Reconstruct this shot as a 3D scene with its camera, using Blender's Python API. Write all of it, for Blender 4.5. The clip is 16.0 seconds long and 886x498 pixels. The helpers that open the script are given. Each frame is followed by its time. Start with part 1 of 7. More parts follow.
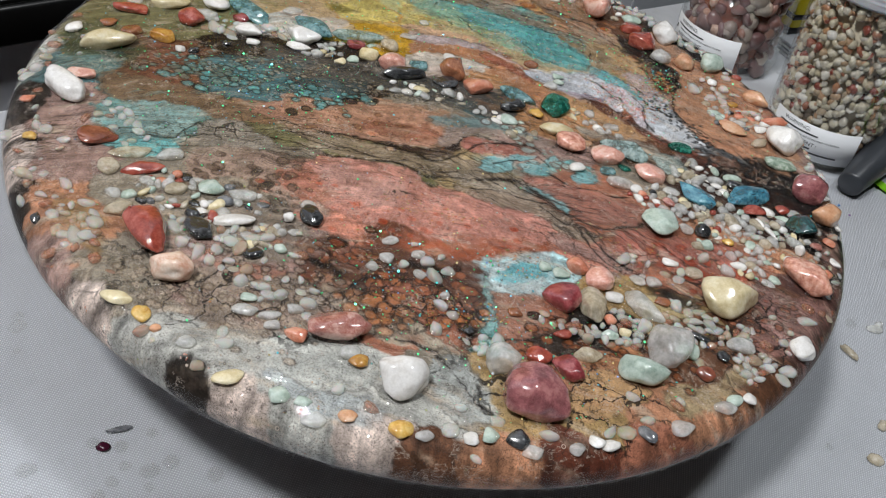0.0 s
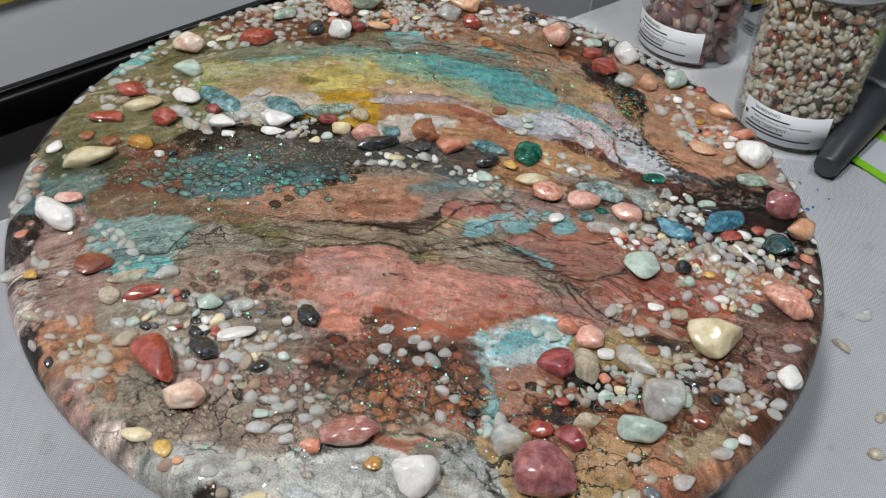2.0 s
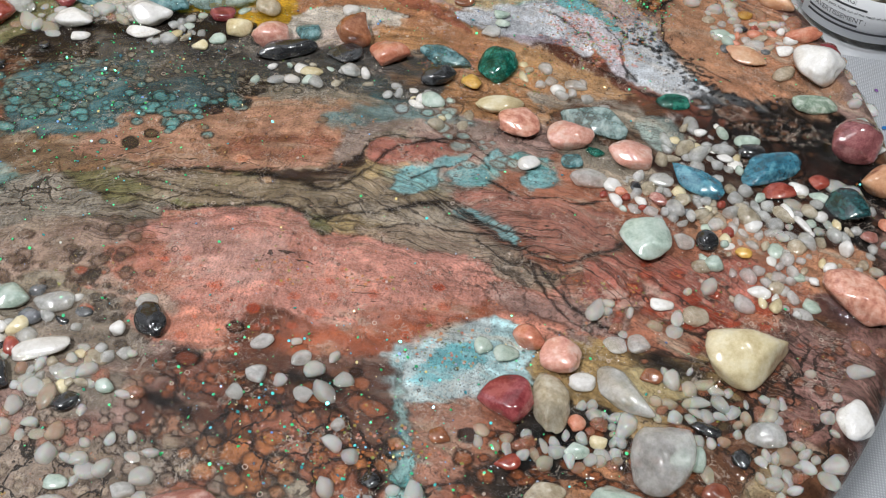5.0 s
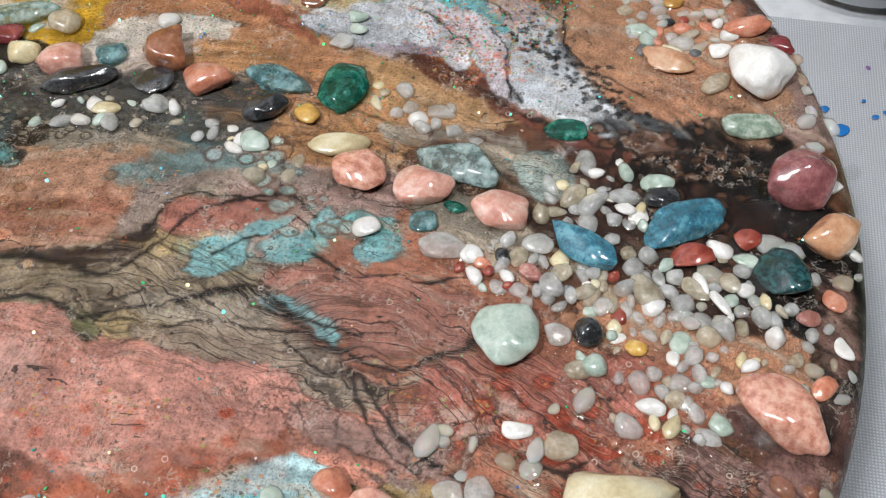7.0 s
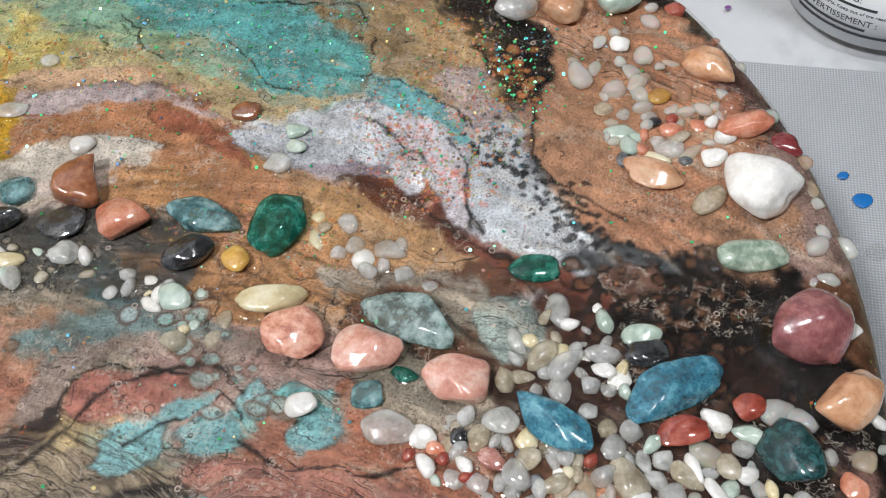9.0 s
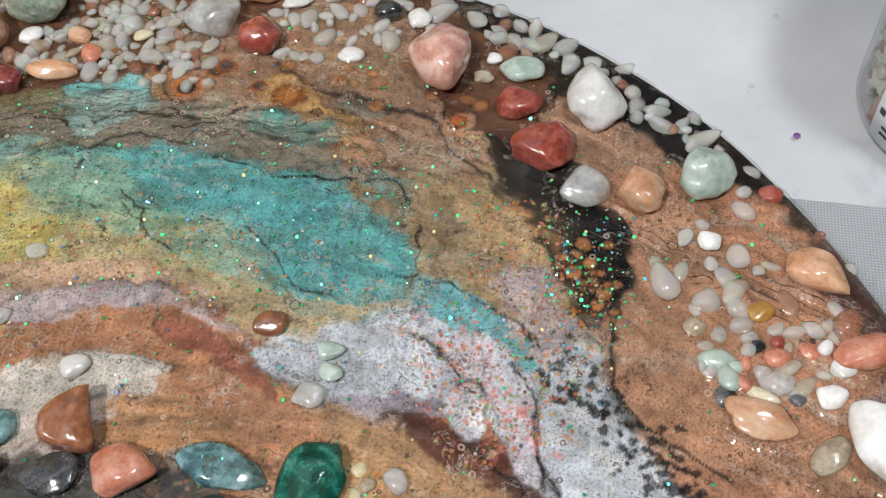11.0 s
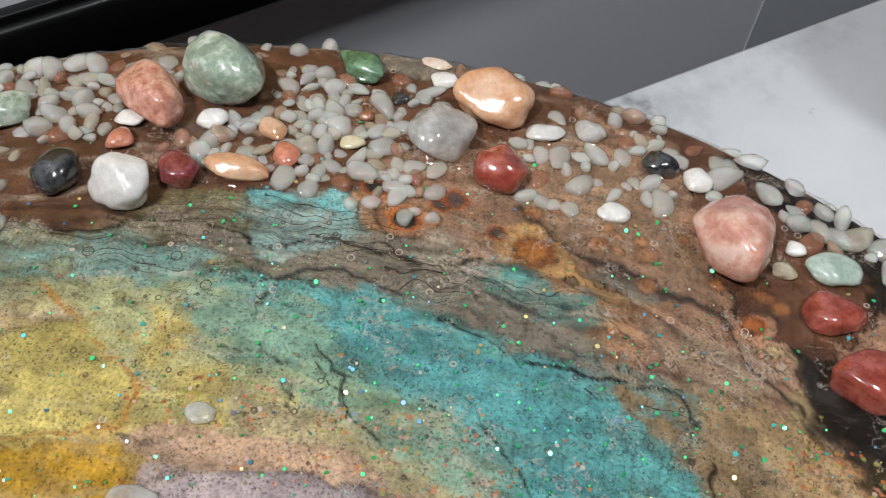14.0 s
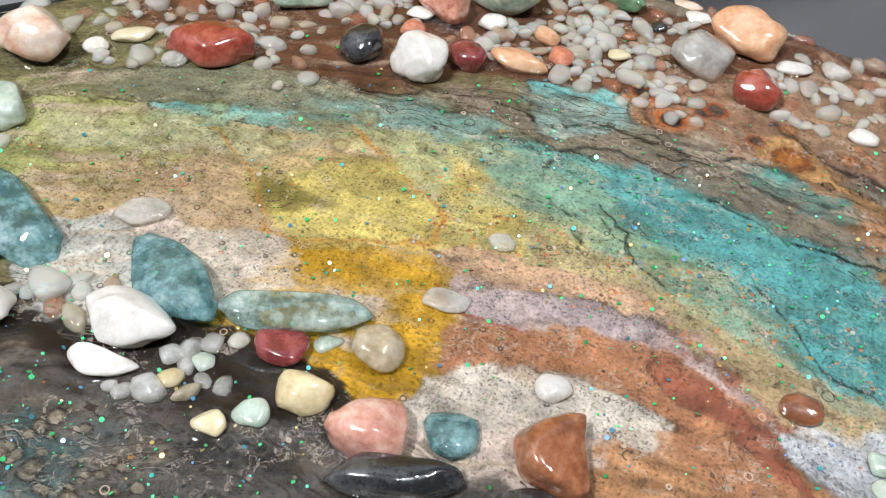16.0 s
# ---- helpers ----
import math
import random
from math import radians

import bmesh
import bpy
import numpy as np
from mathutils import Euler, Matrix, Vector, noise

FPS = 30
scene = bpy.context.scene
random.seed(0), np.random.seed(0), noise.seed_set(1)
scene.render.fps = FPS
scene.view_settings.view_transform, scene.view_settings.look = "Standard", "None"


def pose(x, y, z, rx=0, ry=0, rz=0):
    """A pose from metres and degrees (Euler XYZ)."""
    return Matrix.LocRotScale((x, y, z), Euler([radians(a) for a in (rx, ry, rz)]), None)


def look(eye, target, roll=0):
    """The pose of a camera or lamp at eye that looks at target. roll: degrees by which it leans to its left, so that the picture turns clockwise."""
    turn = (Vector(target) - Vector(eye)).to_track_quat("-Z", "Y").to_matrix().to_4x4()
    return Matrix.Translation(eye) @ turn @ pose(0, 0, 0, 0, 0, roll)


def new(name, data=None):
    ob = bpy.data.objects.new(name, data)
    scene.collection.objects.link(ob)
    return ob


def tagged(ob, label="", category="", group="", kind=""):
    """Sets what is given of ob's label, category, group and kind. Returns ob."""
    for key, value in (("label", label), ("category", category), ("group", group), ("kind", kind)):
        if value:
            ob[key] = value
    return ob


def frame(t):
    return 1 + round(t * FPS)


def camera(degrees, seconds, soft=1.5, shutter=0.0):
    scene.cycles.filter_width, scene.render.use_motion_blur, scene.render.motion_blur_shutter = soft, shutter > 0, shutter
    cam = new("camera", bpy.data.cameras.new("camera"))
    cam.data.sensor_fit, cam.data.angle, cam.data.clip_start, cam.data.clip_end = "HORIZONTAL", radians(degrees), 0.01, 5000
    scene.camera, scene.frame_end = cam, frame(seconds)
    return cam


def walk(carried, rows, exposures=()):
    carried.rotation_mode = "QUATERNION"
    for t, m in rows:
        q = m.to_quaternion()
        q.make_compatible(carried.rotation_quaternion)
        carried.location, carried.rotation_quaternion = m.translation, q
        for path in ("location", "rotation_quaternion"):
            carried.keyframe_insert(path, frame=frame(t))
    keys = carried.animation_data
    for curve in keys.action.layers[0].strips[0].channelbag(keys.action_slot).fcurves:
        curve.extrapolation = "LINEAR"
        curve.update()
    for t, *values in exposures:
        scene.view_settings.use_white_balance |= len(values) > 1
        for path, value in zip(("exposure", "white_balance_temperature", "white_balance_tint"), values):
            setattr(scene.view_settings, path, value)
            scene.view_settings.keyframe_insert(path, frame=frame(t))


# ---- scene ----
cam = camera(50.16, 16.0, soft=1.1)
PATH = (
    (0.0, (0.0341, -0.3834, 0.2524), 3.20, -40.97, 14.11),
    (0.5, (0.0269, -0.3858, 0.2472), 2.62, -40.95, 13.81),
    (1.0, (0.0365, -0.3695, 0.2886), 2.50, -41.23, 8.30),
    (1.5, (0.0411, -0.3600, 0.3160), 2.50, -41.36, 6.71),
    (2.0, (0.0298, -0.3605, 0.3026), 2.89, -43.65, 6.49),
    (2.5, (0.0277, -0.3464, 0.2817), 3.23, -47.46, 6.30),
    (3.0, (0.0263, -0.3404, 0.2782), 3.54, -48.43, 5.54),
    (3.2, (0.0281, -0.3340, 0.2684), 3.76, -48.64, 5.32),
    (5.3, (0.0688, -0.2229, 0.2310), 6.11, -52.74, 4.55),
    (5.5, (0.0753, -0.2154, 0.2261), 6.76, -53.16, 3.90),
    (6.0, (0.0913, -0.1956, 0.2221), 8.48, -54.58, 2.31),
    (6.5, (0.1057, -0.1693, 0.2129), 9.44, -55.56, 0.67),
    (7.0, (0.1108, -0.1475, 0.2073), 10.43, -56.85, -0.75),
    (7.5, (0.1176, -0.1306, 0.2067), 11.81, -57.29, -2.34),
    (8.0, (0.1224, -0.1179, 0.2053), 12.71, -58.06, -3.54),
    (8.2, (0.1237, -0.1093, 0.2073), 13.41, -58.67, -4.62),
    (10.3, (0.1025, -0.0467, 0.1876), 14.09, -58.63, -6.50),
    (10.5, (0.0989, -0.0367, 0.1901), 13.73, -59.01, -6.14),
    (11.0, (0.0941, -0.0208, 0.1953), 12.96, -58.41, -5.07),
    (11.5, (0.0892, -0.0054, 0.1995), 12.85, -57.60, -4.45),
    (12.0, (0.0819, 0.0086, 0.1865), 12.84, -57.05, -3.78),
    (12.5, (0.0708, 0.0197, 0.1635), 13.37, -55.12, -3.30),
    (13.0, (0.0594, 0.0220, 0.1601), 13.14, -54.55, -1.23),
    (13.5, (0.0449, 0.0191, 0.1586), 12.43, -53.63, 1.82),
    (14.0, (0.0233, 0.0150, 0.1591), 11.34, -52.64, 5.91),
    (14.5, (0.0018, 0.0044, 0.1621), 10.98, -52.35, 8.73),
    (15.0, (-0.0070, -0.0160, 0.1602), 12.40, -51.11, 9.92),
    (15.5, (-0.0075, -0.0376, 0.1463), 14.75, -47.20, 9.26),
    (16.0, (-0.0054, -0.0442, 0.1404), 17.06, -48.05, 8.21),
)


def carried_pose(eye, yaw, pitch, roll):
    """The camera's pose from its place and its angles in degrees."""
    return Matrix.Translation(eye) @ Euler((0, 0, radians(yaw))).to_matrix().to_4x4() @ pose(0, 0, 0, 90 + pitch) @ pose(0, 0, 0, 0, 0, roll)


walk(cam, [(t, carried_pose(eye, yaw, pitch, roll)) for t, eye, yaw, pitch, roll in PATH], [(0.0, -0.15), (3.2, -0.15), (5.5, -0.05), (8.2, 0.0), (12.5, -0.08), (14.5, -0.05), (15.2, 0.1), (16.0, 0.28)])

# ---- light ----
world = bpy.data.worlds.new("room_air")
scene.world = world
world.use_nodes = True
world.node_tree.nodes["Background"].inputs[0].default_value = (0.75, 0.8, 0.9, 1)
world.node_tree.nodes["Background"].inputs[1].default_value = 0.2


def area_lamp(name, eye, target, size, watts, colour):
    lamp = bpy.data.lights.new(name, "AREA")
    lamp.shape, lamp.size, lamp.energy, lamp.color = "DISK", size, watts, colour
    ob = new(name, lamp)
    ob.matrix_world = look(eye, target)
    return ob


area_lamp("ceiling_lamp_light", (-0.46, -0.64, 1.45), (0.05, 0.05, 0), 0.20, 21, (0.97, 0.98, 1.0))
area_lamp("second_ceiling_lamp_light", (0.42, 0.02, 1.40), (0.0, 0.05, 0), 0.15, 7.5, (0.93, 0.97, 1.0))

# ---- materials ----
def srgb(r, g, b):
    return tuple(((c / 255 + 0.055) / 1.055) ** 2.4 if c > 10 else c / 255 / 12.92 for c in (r, g, b))


class Mat:
    """A node material with a Principled surface and short calls for its nodes."""

    def __init__(self, name, **values):
        self.mat = bpy.data.materials.new(name)
        self.mat.use_nodes = True
        self.tree = self.mat.node_tree
        self.bsdf = self.tree.nodes["Principled BSDF"]
        for key, value in values.items():
            self.set(key, value)

    def set(self, key, value):
        socket = self.bsdf.inputs[key.replace("_", " ")]
        if hasattr(value, "is_output"):
            self.tree.links.new(value, socket)
        else:
            socket.default_value = (*value, 1) if key.endswith("Color") or key.endswith("Tint") else value

    def node(self, kind, out=0, props=(), **inputs):
        n = self.tree.nodes.new(kind)
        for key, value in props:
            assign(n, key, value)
        for key, value in inputs.items():
            socket = n.inputs[int(key[1:]) if key[0] == "i" and key[1:].isdigit() else key.replace("_", " ")]
            if hasattr(value, "is_output"):
                self.tree.links.new(value, socket)
            else:
                socket.default_value = value
        return n.outputs[out]

    def coords(self, scale=1.0, stretch=(1, 1, 1)):
        place = self.node("ShaderNodeTexCoord", 3)
        return self.node("ShaderNodeMapping", Vector=place, Scale=tuple(scale * s for s in stretch))

    def noise(self, coords, scale, detail=4.0, rough=0.6, out=0):
        return self.node("ShaderNodeTexNoise", out, Vector=coords, Scale=scale, Detail=detail, Roughness=rough)

    def ramp(self, fac, *stops):
        n = self.tree.nodes.new("ShaderNodeValToRGB")
        while len(n.color_ramp.elements) < len(stops):
            n.color_ramp.elements.new(0.5)
        for e, (at, colour) in zip(n.color_ramp.elements, stops):
            e.position, e.color = at, (*colour, 1)
        self.tree.links.new(fac, n.inputs[0])
        return n.outputs[0]

    def mix(self, fac, a, b, blend="MIX"):
        n = self.tree.nodes.new("ShaderNodeMix")
        n.data_type, n.blend_type = "RGBA", blend
        for socket, value in ((n.inputs[0], fac), (n.inputs[6], a), (n.inputs[7], b)):
            if hasattr(value, "is_output"):
                self.tree.links.new(value, socket)
            else:
                socket.default_value = value if isinstance(value, (int, float)) else (*value, 1)
        return n.outputs[2]

    def math(self, op, a, b=0.0):
        n = self.tree.nodes.new("ShaderNodeMath")
        n.operation = op
        for socket, value in zip(n.inputs, (a, b)):
            if hasattr(value, "is_output"):
                self.tree.links.new(value, socket)
            else:
                socket.default_value = value
        return n.outputs[0]

    def bump(self, height, strength=0.3, distance=0.001, socket="Normal"):
        self.set(socket, self.node("ShaderNodeBump", Height=height, Strength=strength, Distance=distance))


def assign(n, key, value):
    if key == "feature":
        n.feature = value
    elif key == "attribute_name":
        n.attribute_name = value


def stone_material(name, deep, mid, pale, vein=0.5, translucent=0.0, scale=1.0, glassy=0.0):
    """Polished, resin-wet stone: mottled at two sizes with pale veins; each stone differs a little."""
    m = Mat(name, Roughness=0.22, Coat_Weight=1.0, Coat_Roughness=0.045, Coat_IOR=1.6)
    pick = m.node("ShaderNodeObjectInfo", 5)
    shift = m.node("ShaderNodeCombineXYZ", X=pick, Y=m.math("MULTIPLY", pick, 3.7), Z=pick)
    base = m.node("ShaderNodeTexCoord", 3)
    place = m.node("ShaderNodeVectorMath", i0=base, i1=shift)
    big = m.noise(place, 190 * scale, 6, 0.66)
    colour = m.ramp(big, (0.37, deep), (0.5, mid), (0.62, pale))
    fine = m.noise(place, 900, 4, 0.7)
    colour = m.mix(0.35, colour, m.ramp(fine, (0.25, tuple(c * 0.55 for c in mid)), (0.75, pale)), "MIX")
    lines = m.node("ShaderNodeTexVoronoi", 0, (("feature", "DISTANCE_TO_EDGE"),), Vector=m.node("ShaderNodeVectorMath", i0=place, i1=m.node("ShaderNodeVectorMath", i0=m.noise(place, 160, 3, 0.6, 1), i1=(0.0, 0.0, 0.0))), Scale=130.0 * scale)
    streak = m.ramp(lines, (0.0, (vein, vein, vein)), (0.05, (0, 0, 0)))
    colour = m.mix(streak, colour, pale)
    tone = m.ramp(pick, (0.0, (0.88, 0.88, 0.88)), (1.0, (1.1, 1.1, 1.1)))
    m.set("Base_Color", m.mix(1.0, colour, tone, "MULTIPLY"))
    if translucent:
        m.set("Subsurface_Weight", translucent * 0.6)
        m.bsdf.inputs["Subsurface Radius"].default_value = (1, 1, 0.9)
        m.bsdf.inputs["Subsurface Scale"].default_value = 0.003
    m.bump(m.noise(place, 500, 3), 0.12, 0.0005)
    m.bump(m.noise(place, 230, 3), 0.3, 0.0012, "Coat_Normal")
    if glassy:
        let, blend = m.tree.nodes.new("ShaderNodeBsdfTransparent"), m.tree.nodes.new("ShaderNodeMixShader")
        let.inputs[0].default_value = (0.97, 0.97, 0.95, 1)
        m.tree.links.new(m.ramp(big, (0.35, (glassy * 1.25,) * 3), (0.65, (glassy * 0.8,) * 3)), blend.inputs[0])
        m.tree.links.new(m.bsdf.outputs[0], blend.inputs[1])
        m.tree.links.new(let.outputs[0], blend.inputs[2])
        m.tree.links.new(blend.outputs[0], m.tree.nodes["Material Output"].inputs[0])
    return m.mat


def glass_stone(name, tint, cloud):
    """Clear coloured stone with cloudy flaws."""
    m = Mat(name, Roughness=0.08, IOR=1.5, Coat_Weight=1.0, Coat_Roughness=0.03)
    place = m.coords()
    flaw = m.noise(place, 260, 5, 0.65)
    m.set("Base_Color", m.ramp(flaw, (0.3, tuple(c * 0.45 for c in tint)), (0.55, tint), (0.78, cloud)))
    m.bump(m.noise(place, 350, 3), 0.2, 0.0006)
    m.bump(m.noise(place, 230, 3), 0.3, 0.0009, "Coat_Normal")
    let, blend = m.tree.nodes.new("ShaderNodeBsdfTransparent"), m.tree.nodes.new("ShaderNodeMixShader")
    let.inputs[0].default_value = (*(0.25 + 0.72 * c for c in tint), 1)
    m.tree.links.new(m.ramp(flaw, (0.4, (0.8, 0.8, 0.8)), (0.7, (0.3, 0.3, 0.3))), blend.inputs[0])
    m.tree.links.new(m.bsdf.outputs[0], blend.inputs[1])
    m.tree.links.new(let.outputs[0], blend.inputs[2])
    m.tree.links.new(blend.outputs[0], m.tree.nodes["Material Output"].inputs[0])
    return m.mat


STONE = {
    "white": stone_material("white_stone", srgb(222, 217, 210), srgb(240, 237, 232), srgb(250, 248, 245), 0.1, 0.15),
    "cream": stone_material("cream_stone", srgb(200, 178, 128), srgb(228, 212, 168), srgb(240, 230, 200), 0.2, 0.2, 0.6),
    "quartz": stone_material("milky_quartz", srgb(220, 222, 217), srgb(232, 233, 229), srgb(247, 247, 245), 0.35, 0.5, 1.0, 0.52),
    "mint": stone_material("pale_green_stone", srgb(150, 174, 158), srgb(192, 212, 198), srgb(218, 230, 220), 0.4, 0.3, 1.0, 0.08),
    "sage": stone_material("green_white_stone", srgb(70, 105, 82), srgb(128, 156, 130), srgb(214, 222, 210), 0.8, 0.2, 1.3),
    "green": stone_material("dark_green_stone", srgb(30, 62, 40), srgb(66, 108, 72), srgb(130, 165, 130), 0.5, 0.1),
    "pink": stone_material("pink_stone", srgb(188, 108, 90), srgb(220, 152, 132), srgb(240, 205, 190), 0.6, 0.15),
    "pinkspot": stone_material("speckled_pink_stone", srgb(160, 78, 58), srgb(214, 146, 122), srgb(236, 190, 170), 0.3, 0.15, 2.0),
    "salmon": stone_material("salmon_stone", srgb(176, 88, 60), srgb(212, 128, 98), srgb(232, 172, 146), 0.4, 0.15),
    "peach": stone_material("peach_stone", srgb(190, 122, 80), srgb(222, 164, 122), srgb(238, 200, 168), 0.2, 0.2, 0.6),
    "shell": stone_material("white_orange_stone", srgb(206, 132, 92), srgb(232, 200, 176), srgb(246, 236, 226), 0.3, 0.2, 0.6),
    "red": stone_material("red_jasper", srgb(110, 36, 28), srgb(152, 62, 48), srgb(190, 104, 88), 0.3),
    "brownred": stone_material("brown_red_stone", srgb(96, 44, 32), srgb(134, 72, 54), srgb(160, 100, 80), 0.3),
    "redwhite": stone_material("red_white_stone", srgb(120, 36, 32), srgb(160, 72, 60), srgb(232, 190, 176), 0.9, 0.0, 0.8),
    "maroon": stone_material("maroon_stone", srgb(84, 24, 28), srgb(126, 44, 50), srgb(168, 90, 90), 0.3),
    "mauve": stone_material("mauve_stone", srgb(98, 50, 56), srgb(140, 80, 84), srgb(186, 126, 124), 0.5),
    "black": stone_material("black_stone", srgb(12, 12, 13), srgb(30, 30, 32), srgb(80, 82, 84), 0.15),
    "grey": stone_material("grey_slate_stone", srgb(60, 62, 66), srgb(96, 98, 102), srgb(140, 142, 146), 0.4),
    "greenblack": stone_material("black_green_stone", srgb(8, 14, 14), srgb(20, 40, 40), srgb(60, 110, 112), 0.5, 0.0, 2.2),
    "tan": stone_material("tan_quartz", srgb(176, 158, 126), srgb(212, 198, 170), srgb(236, 226, 206), 0.3, 0.3, 1.0, 0.42),
    "yellow": stone_material("yellow_stone", srgb(190, 130, 40), srgb(222, 172, 80), srgb(236, 204, 130), 0.2, 0.3),
    "amber": stone_material("amber_stone", srgb(150, 90, 30), srgb(186, 128, 52), srgb(214, 170, 90), 0.3, 0.3),
    "brown": stone_material("brown_stone", srgb(104, 58, 36), srgb(152, 92, 62), srgb(186, 130, 96), 0.3),
    "blue": stone_material("blue_apatite", srgb(16, 66, 92), srgb(42, 124, 156), srgb(128, 196, 212), 0.5, 0.25, 1.6, 0.3),
    "teal": glass_stone("teal_glass_stone", (0.30, 0.56, 0.60), (0.62, 0.76, 0.76)),
    "glass": glass_stone("pale_sea_glass", (0.55, 0.72, 0.70), (0.72, 0.80, 0.78)),
    "greenglass": glass_stone("emerald_glass_stone", (0.03, 0.30, 0.22), (0.20, 0.52, 0.42)),
}

# painted surface: pigment attribute, weave of the canvas, cracks, fine specks
m = Mat("poured_paint", Roughness=0.5, Specular_IOR_Level=0.15)
pigment = m.node("ShaderNodeAttribute", 0, (("attribute_name", "pigment"),))
mask = m.node("ShaderNodeAttribute", 2, (("attribute_name", "crackle"),))
place = m.coords()
wobble = m.node("ShaderNodeVectorMath", 0)
n = wobble.node
n.operation = "MULTIPLY_ADD"
m.tree.links.new(m.noise(place, 120, 4, 0.65, 1), n.inputs[0])
n.inputs[1].default_value = (0.012, 0.012, 0.0)
m.tree.links.new(place, n.inputs[2])
edge = m.node("ShaderNodeTexVoronoi", 0, (("feature", "DISTANCE_TO_EDGE"),), Vector=wobble, Scale=72.0)
crack = m.math("MULTIPLY", m.math("LESS_THAN", edge, m.math("MULTIPLY", m.noise(place, 140, 3), 0.046)), m.math("MINIMUM", m.math("MULTIPLY", mask, 2.2), 1.0))
grain = m.noise(place, 1400, 4, 0.75)
blot = m.noise(place, 210, 5, 0.7)
colour = m.mix(0.9, pigment, m.ramp(grain, (0.30, (0.3, 0.28, 0.27)), (0.5, (1, 1, 1)), (0.75, (1.35, 1.33, 1.3))), "MULTIPLY")
colour = m.mix(0.4, colour, m.ramp(blot, (0.3, (0.5, 0.48, 0.46)), (0.52, (1, 1, 1)), (0.7, (1.25, 1.25, 1.25))), "MULTIPLY")
fleck = m.node("ShaderNodeTexVoronoi", 0, (), Vector=place, Scale=720.0)
tint = m.node("ShaderNodeTexVoronoi", 1, (), Vector=place, Scale=720.0)
strewn = m.node("ShaderNodeAttribute", 2, (("attribute_name", "specks"),))
dots = m.math("MULTIPLY", m.math("LESS_THAN", fleck, 0.36), m.math("GREATER_THAN", m.math("ADD", m.noise(place, 150, 3), m.math("MULTIPLY", strewn, 0.3)), 0.66))
colour = m.mix(m.math("MULTIPLY", dots, 0.7), colour, m.ramp(tint, (0.0, srgb(186, 72, 54)), (0.35, srgb(206, 130, 70)), (0.5, srgb(150, 168, 80)), (0.62, srgb(50, 40, 36)), (0.75, srgb(214, 140, 120)), (1.0, srgb(225, 220, 214))))
wander = m.math("ABSOLUTE", m.math("SUBTRACT", m.noise(wobble, 95, 5, 0.6), 0.5))
fine_vein = m.math("MULTIPLY", m.math("LESS_THAN", wander, m.math("ADD", 0.004, m.math("MULTIPLY", mask, 0.008))), m.math("GREATER_THAN", m.noise(place, 45, 3), 0.47))
colour = m.mix(m.math("MULTIPLY", fine_vein, 0.6), colour, (0.022, 0.016, 0.013))
wander = m.math("ABSOLUTE", m.math("SUBTRACT", m.noise(wobble, 230, 4, 0.6), 0.52))
lace = m.math("MULTIPLY", m.math("LESS_THAN", wander, 0.013), m.math("GREATER_THAN", m.noise(place, 60, 3), 0.54))
colour = m.mix(m.math("MULTIPLY", lace, 0.5), colour, srgb(196, 184, 172))
flow = m.node("ShaderNodeAttribute", 2, (("attribute_name", "flow"),))
belt_mask = m.node("ShaderNodeAttribute", 2, (("attribute_name", "strata"),))
for pitch, width, least, ink, depth in ((0.42, 0.10, 0.50, (0.03, 0.022, 0.018), 0.85), (0.75, 0.13, 0.54, srgb(196, 180, 164), 0.26), (1.3, 0.16, 0.52, (0.06, 0.04, 0.03), 0.6)):
    phase = m.math("FRACT", m.math("ADD", m.math("MULTIPLY", flow, pitch), m.math("MULTIPLY", m.noise(place, 55, 5, 0.6), 3.0 * pitch + 0.8)))
    ridge = m.math("LESS_THAN", m.math("ABSOLUTE", m.math("SUBTRACT", phase, 0.5)), m.math("MULTIPLY", m.noise(place, 210, 3), width))
    there = m.math("GREATER_THAN", m.math("ADD", m.noise(m.coords(1, (0.4, 1, 1)), 38 + 30 * pitch, 3), m.math("MULTIPLY", belt_mask, 0.26)), least + 0.2)
    colour = m.mix(m.math("MULTIPLY", m.math("MULTIPLY", ridge, there), depth), colour, ink)
# small burst bubbles and pinholes
for size, inner, outer, rare, ink in ((230.0, 0.24, 0.30, 0.95, (0.03, 0.022, 0.02)), (430.0, 0.18, 0.30, 0.90, (0.05, 0.035, 0.03)), (330.0, 0.2, 0.27, 0.92, srgb(214, 196, 182))):
    reach = m.node("ShaderNodeTexVoronoi", 0, (), Vector=place, Scale=size)
    lot = m.node("ShaderNodeSeparateColor", 0, (), Color=m.node("ShaderNodeTexVoronoi", 1, (), Vector=place, Scale=size))
    band = m.math("MULTIPLY", m.math("LESS_THAN", reach, outer), m.math("GREATER_THAN", reach, m.math("MULTIPLY", inner, m.math("MULTIPLY", lot, lot))))
    band = m.math("MULTIPLY", band, m.math("GREATER_THAN", m.math("ADD", lot, m.math("MULTIPLY", m.noise(place, 30, 3), 0.35)), rare + 0.22))
    colour = m.mix(m.math("MULTIPLY", band, 0.7), colour, ink)
pin = m.math("MULTIPLY", m.math("LESS_THAN", m.node("ShaderNodeTexVoronoi", 0, (), Vector=place, Scale=1100.0), 0.24), m.math("GREATER_THAN", m.noise(place, 120, 3), 0.5))
colour = m.mix(m.math("MULTIPLY", pin, 0.6), colour, (0.05, 0.03, 0.025))
colour = m.mix(m.math("MULTIPLY", crack, 0.9), colour, (0.012, 0.010, 0.009))
threads = m.noise(m.coords(1, (1, 0.05, 1)), 900, 3, 0.6)
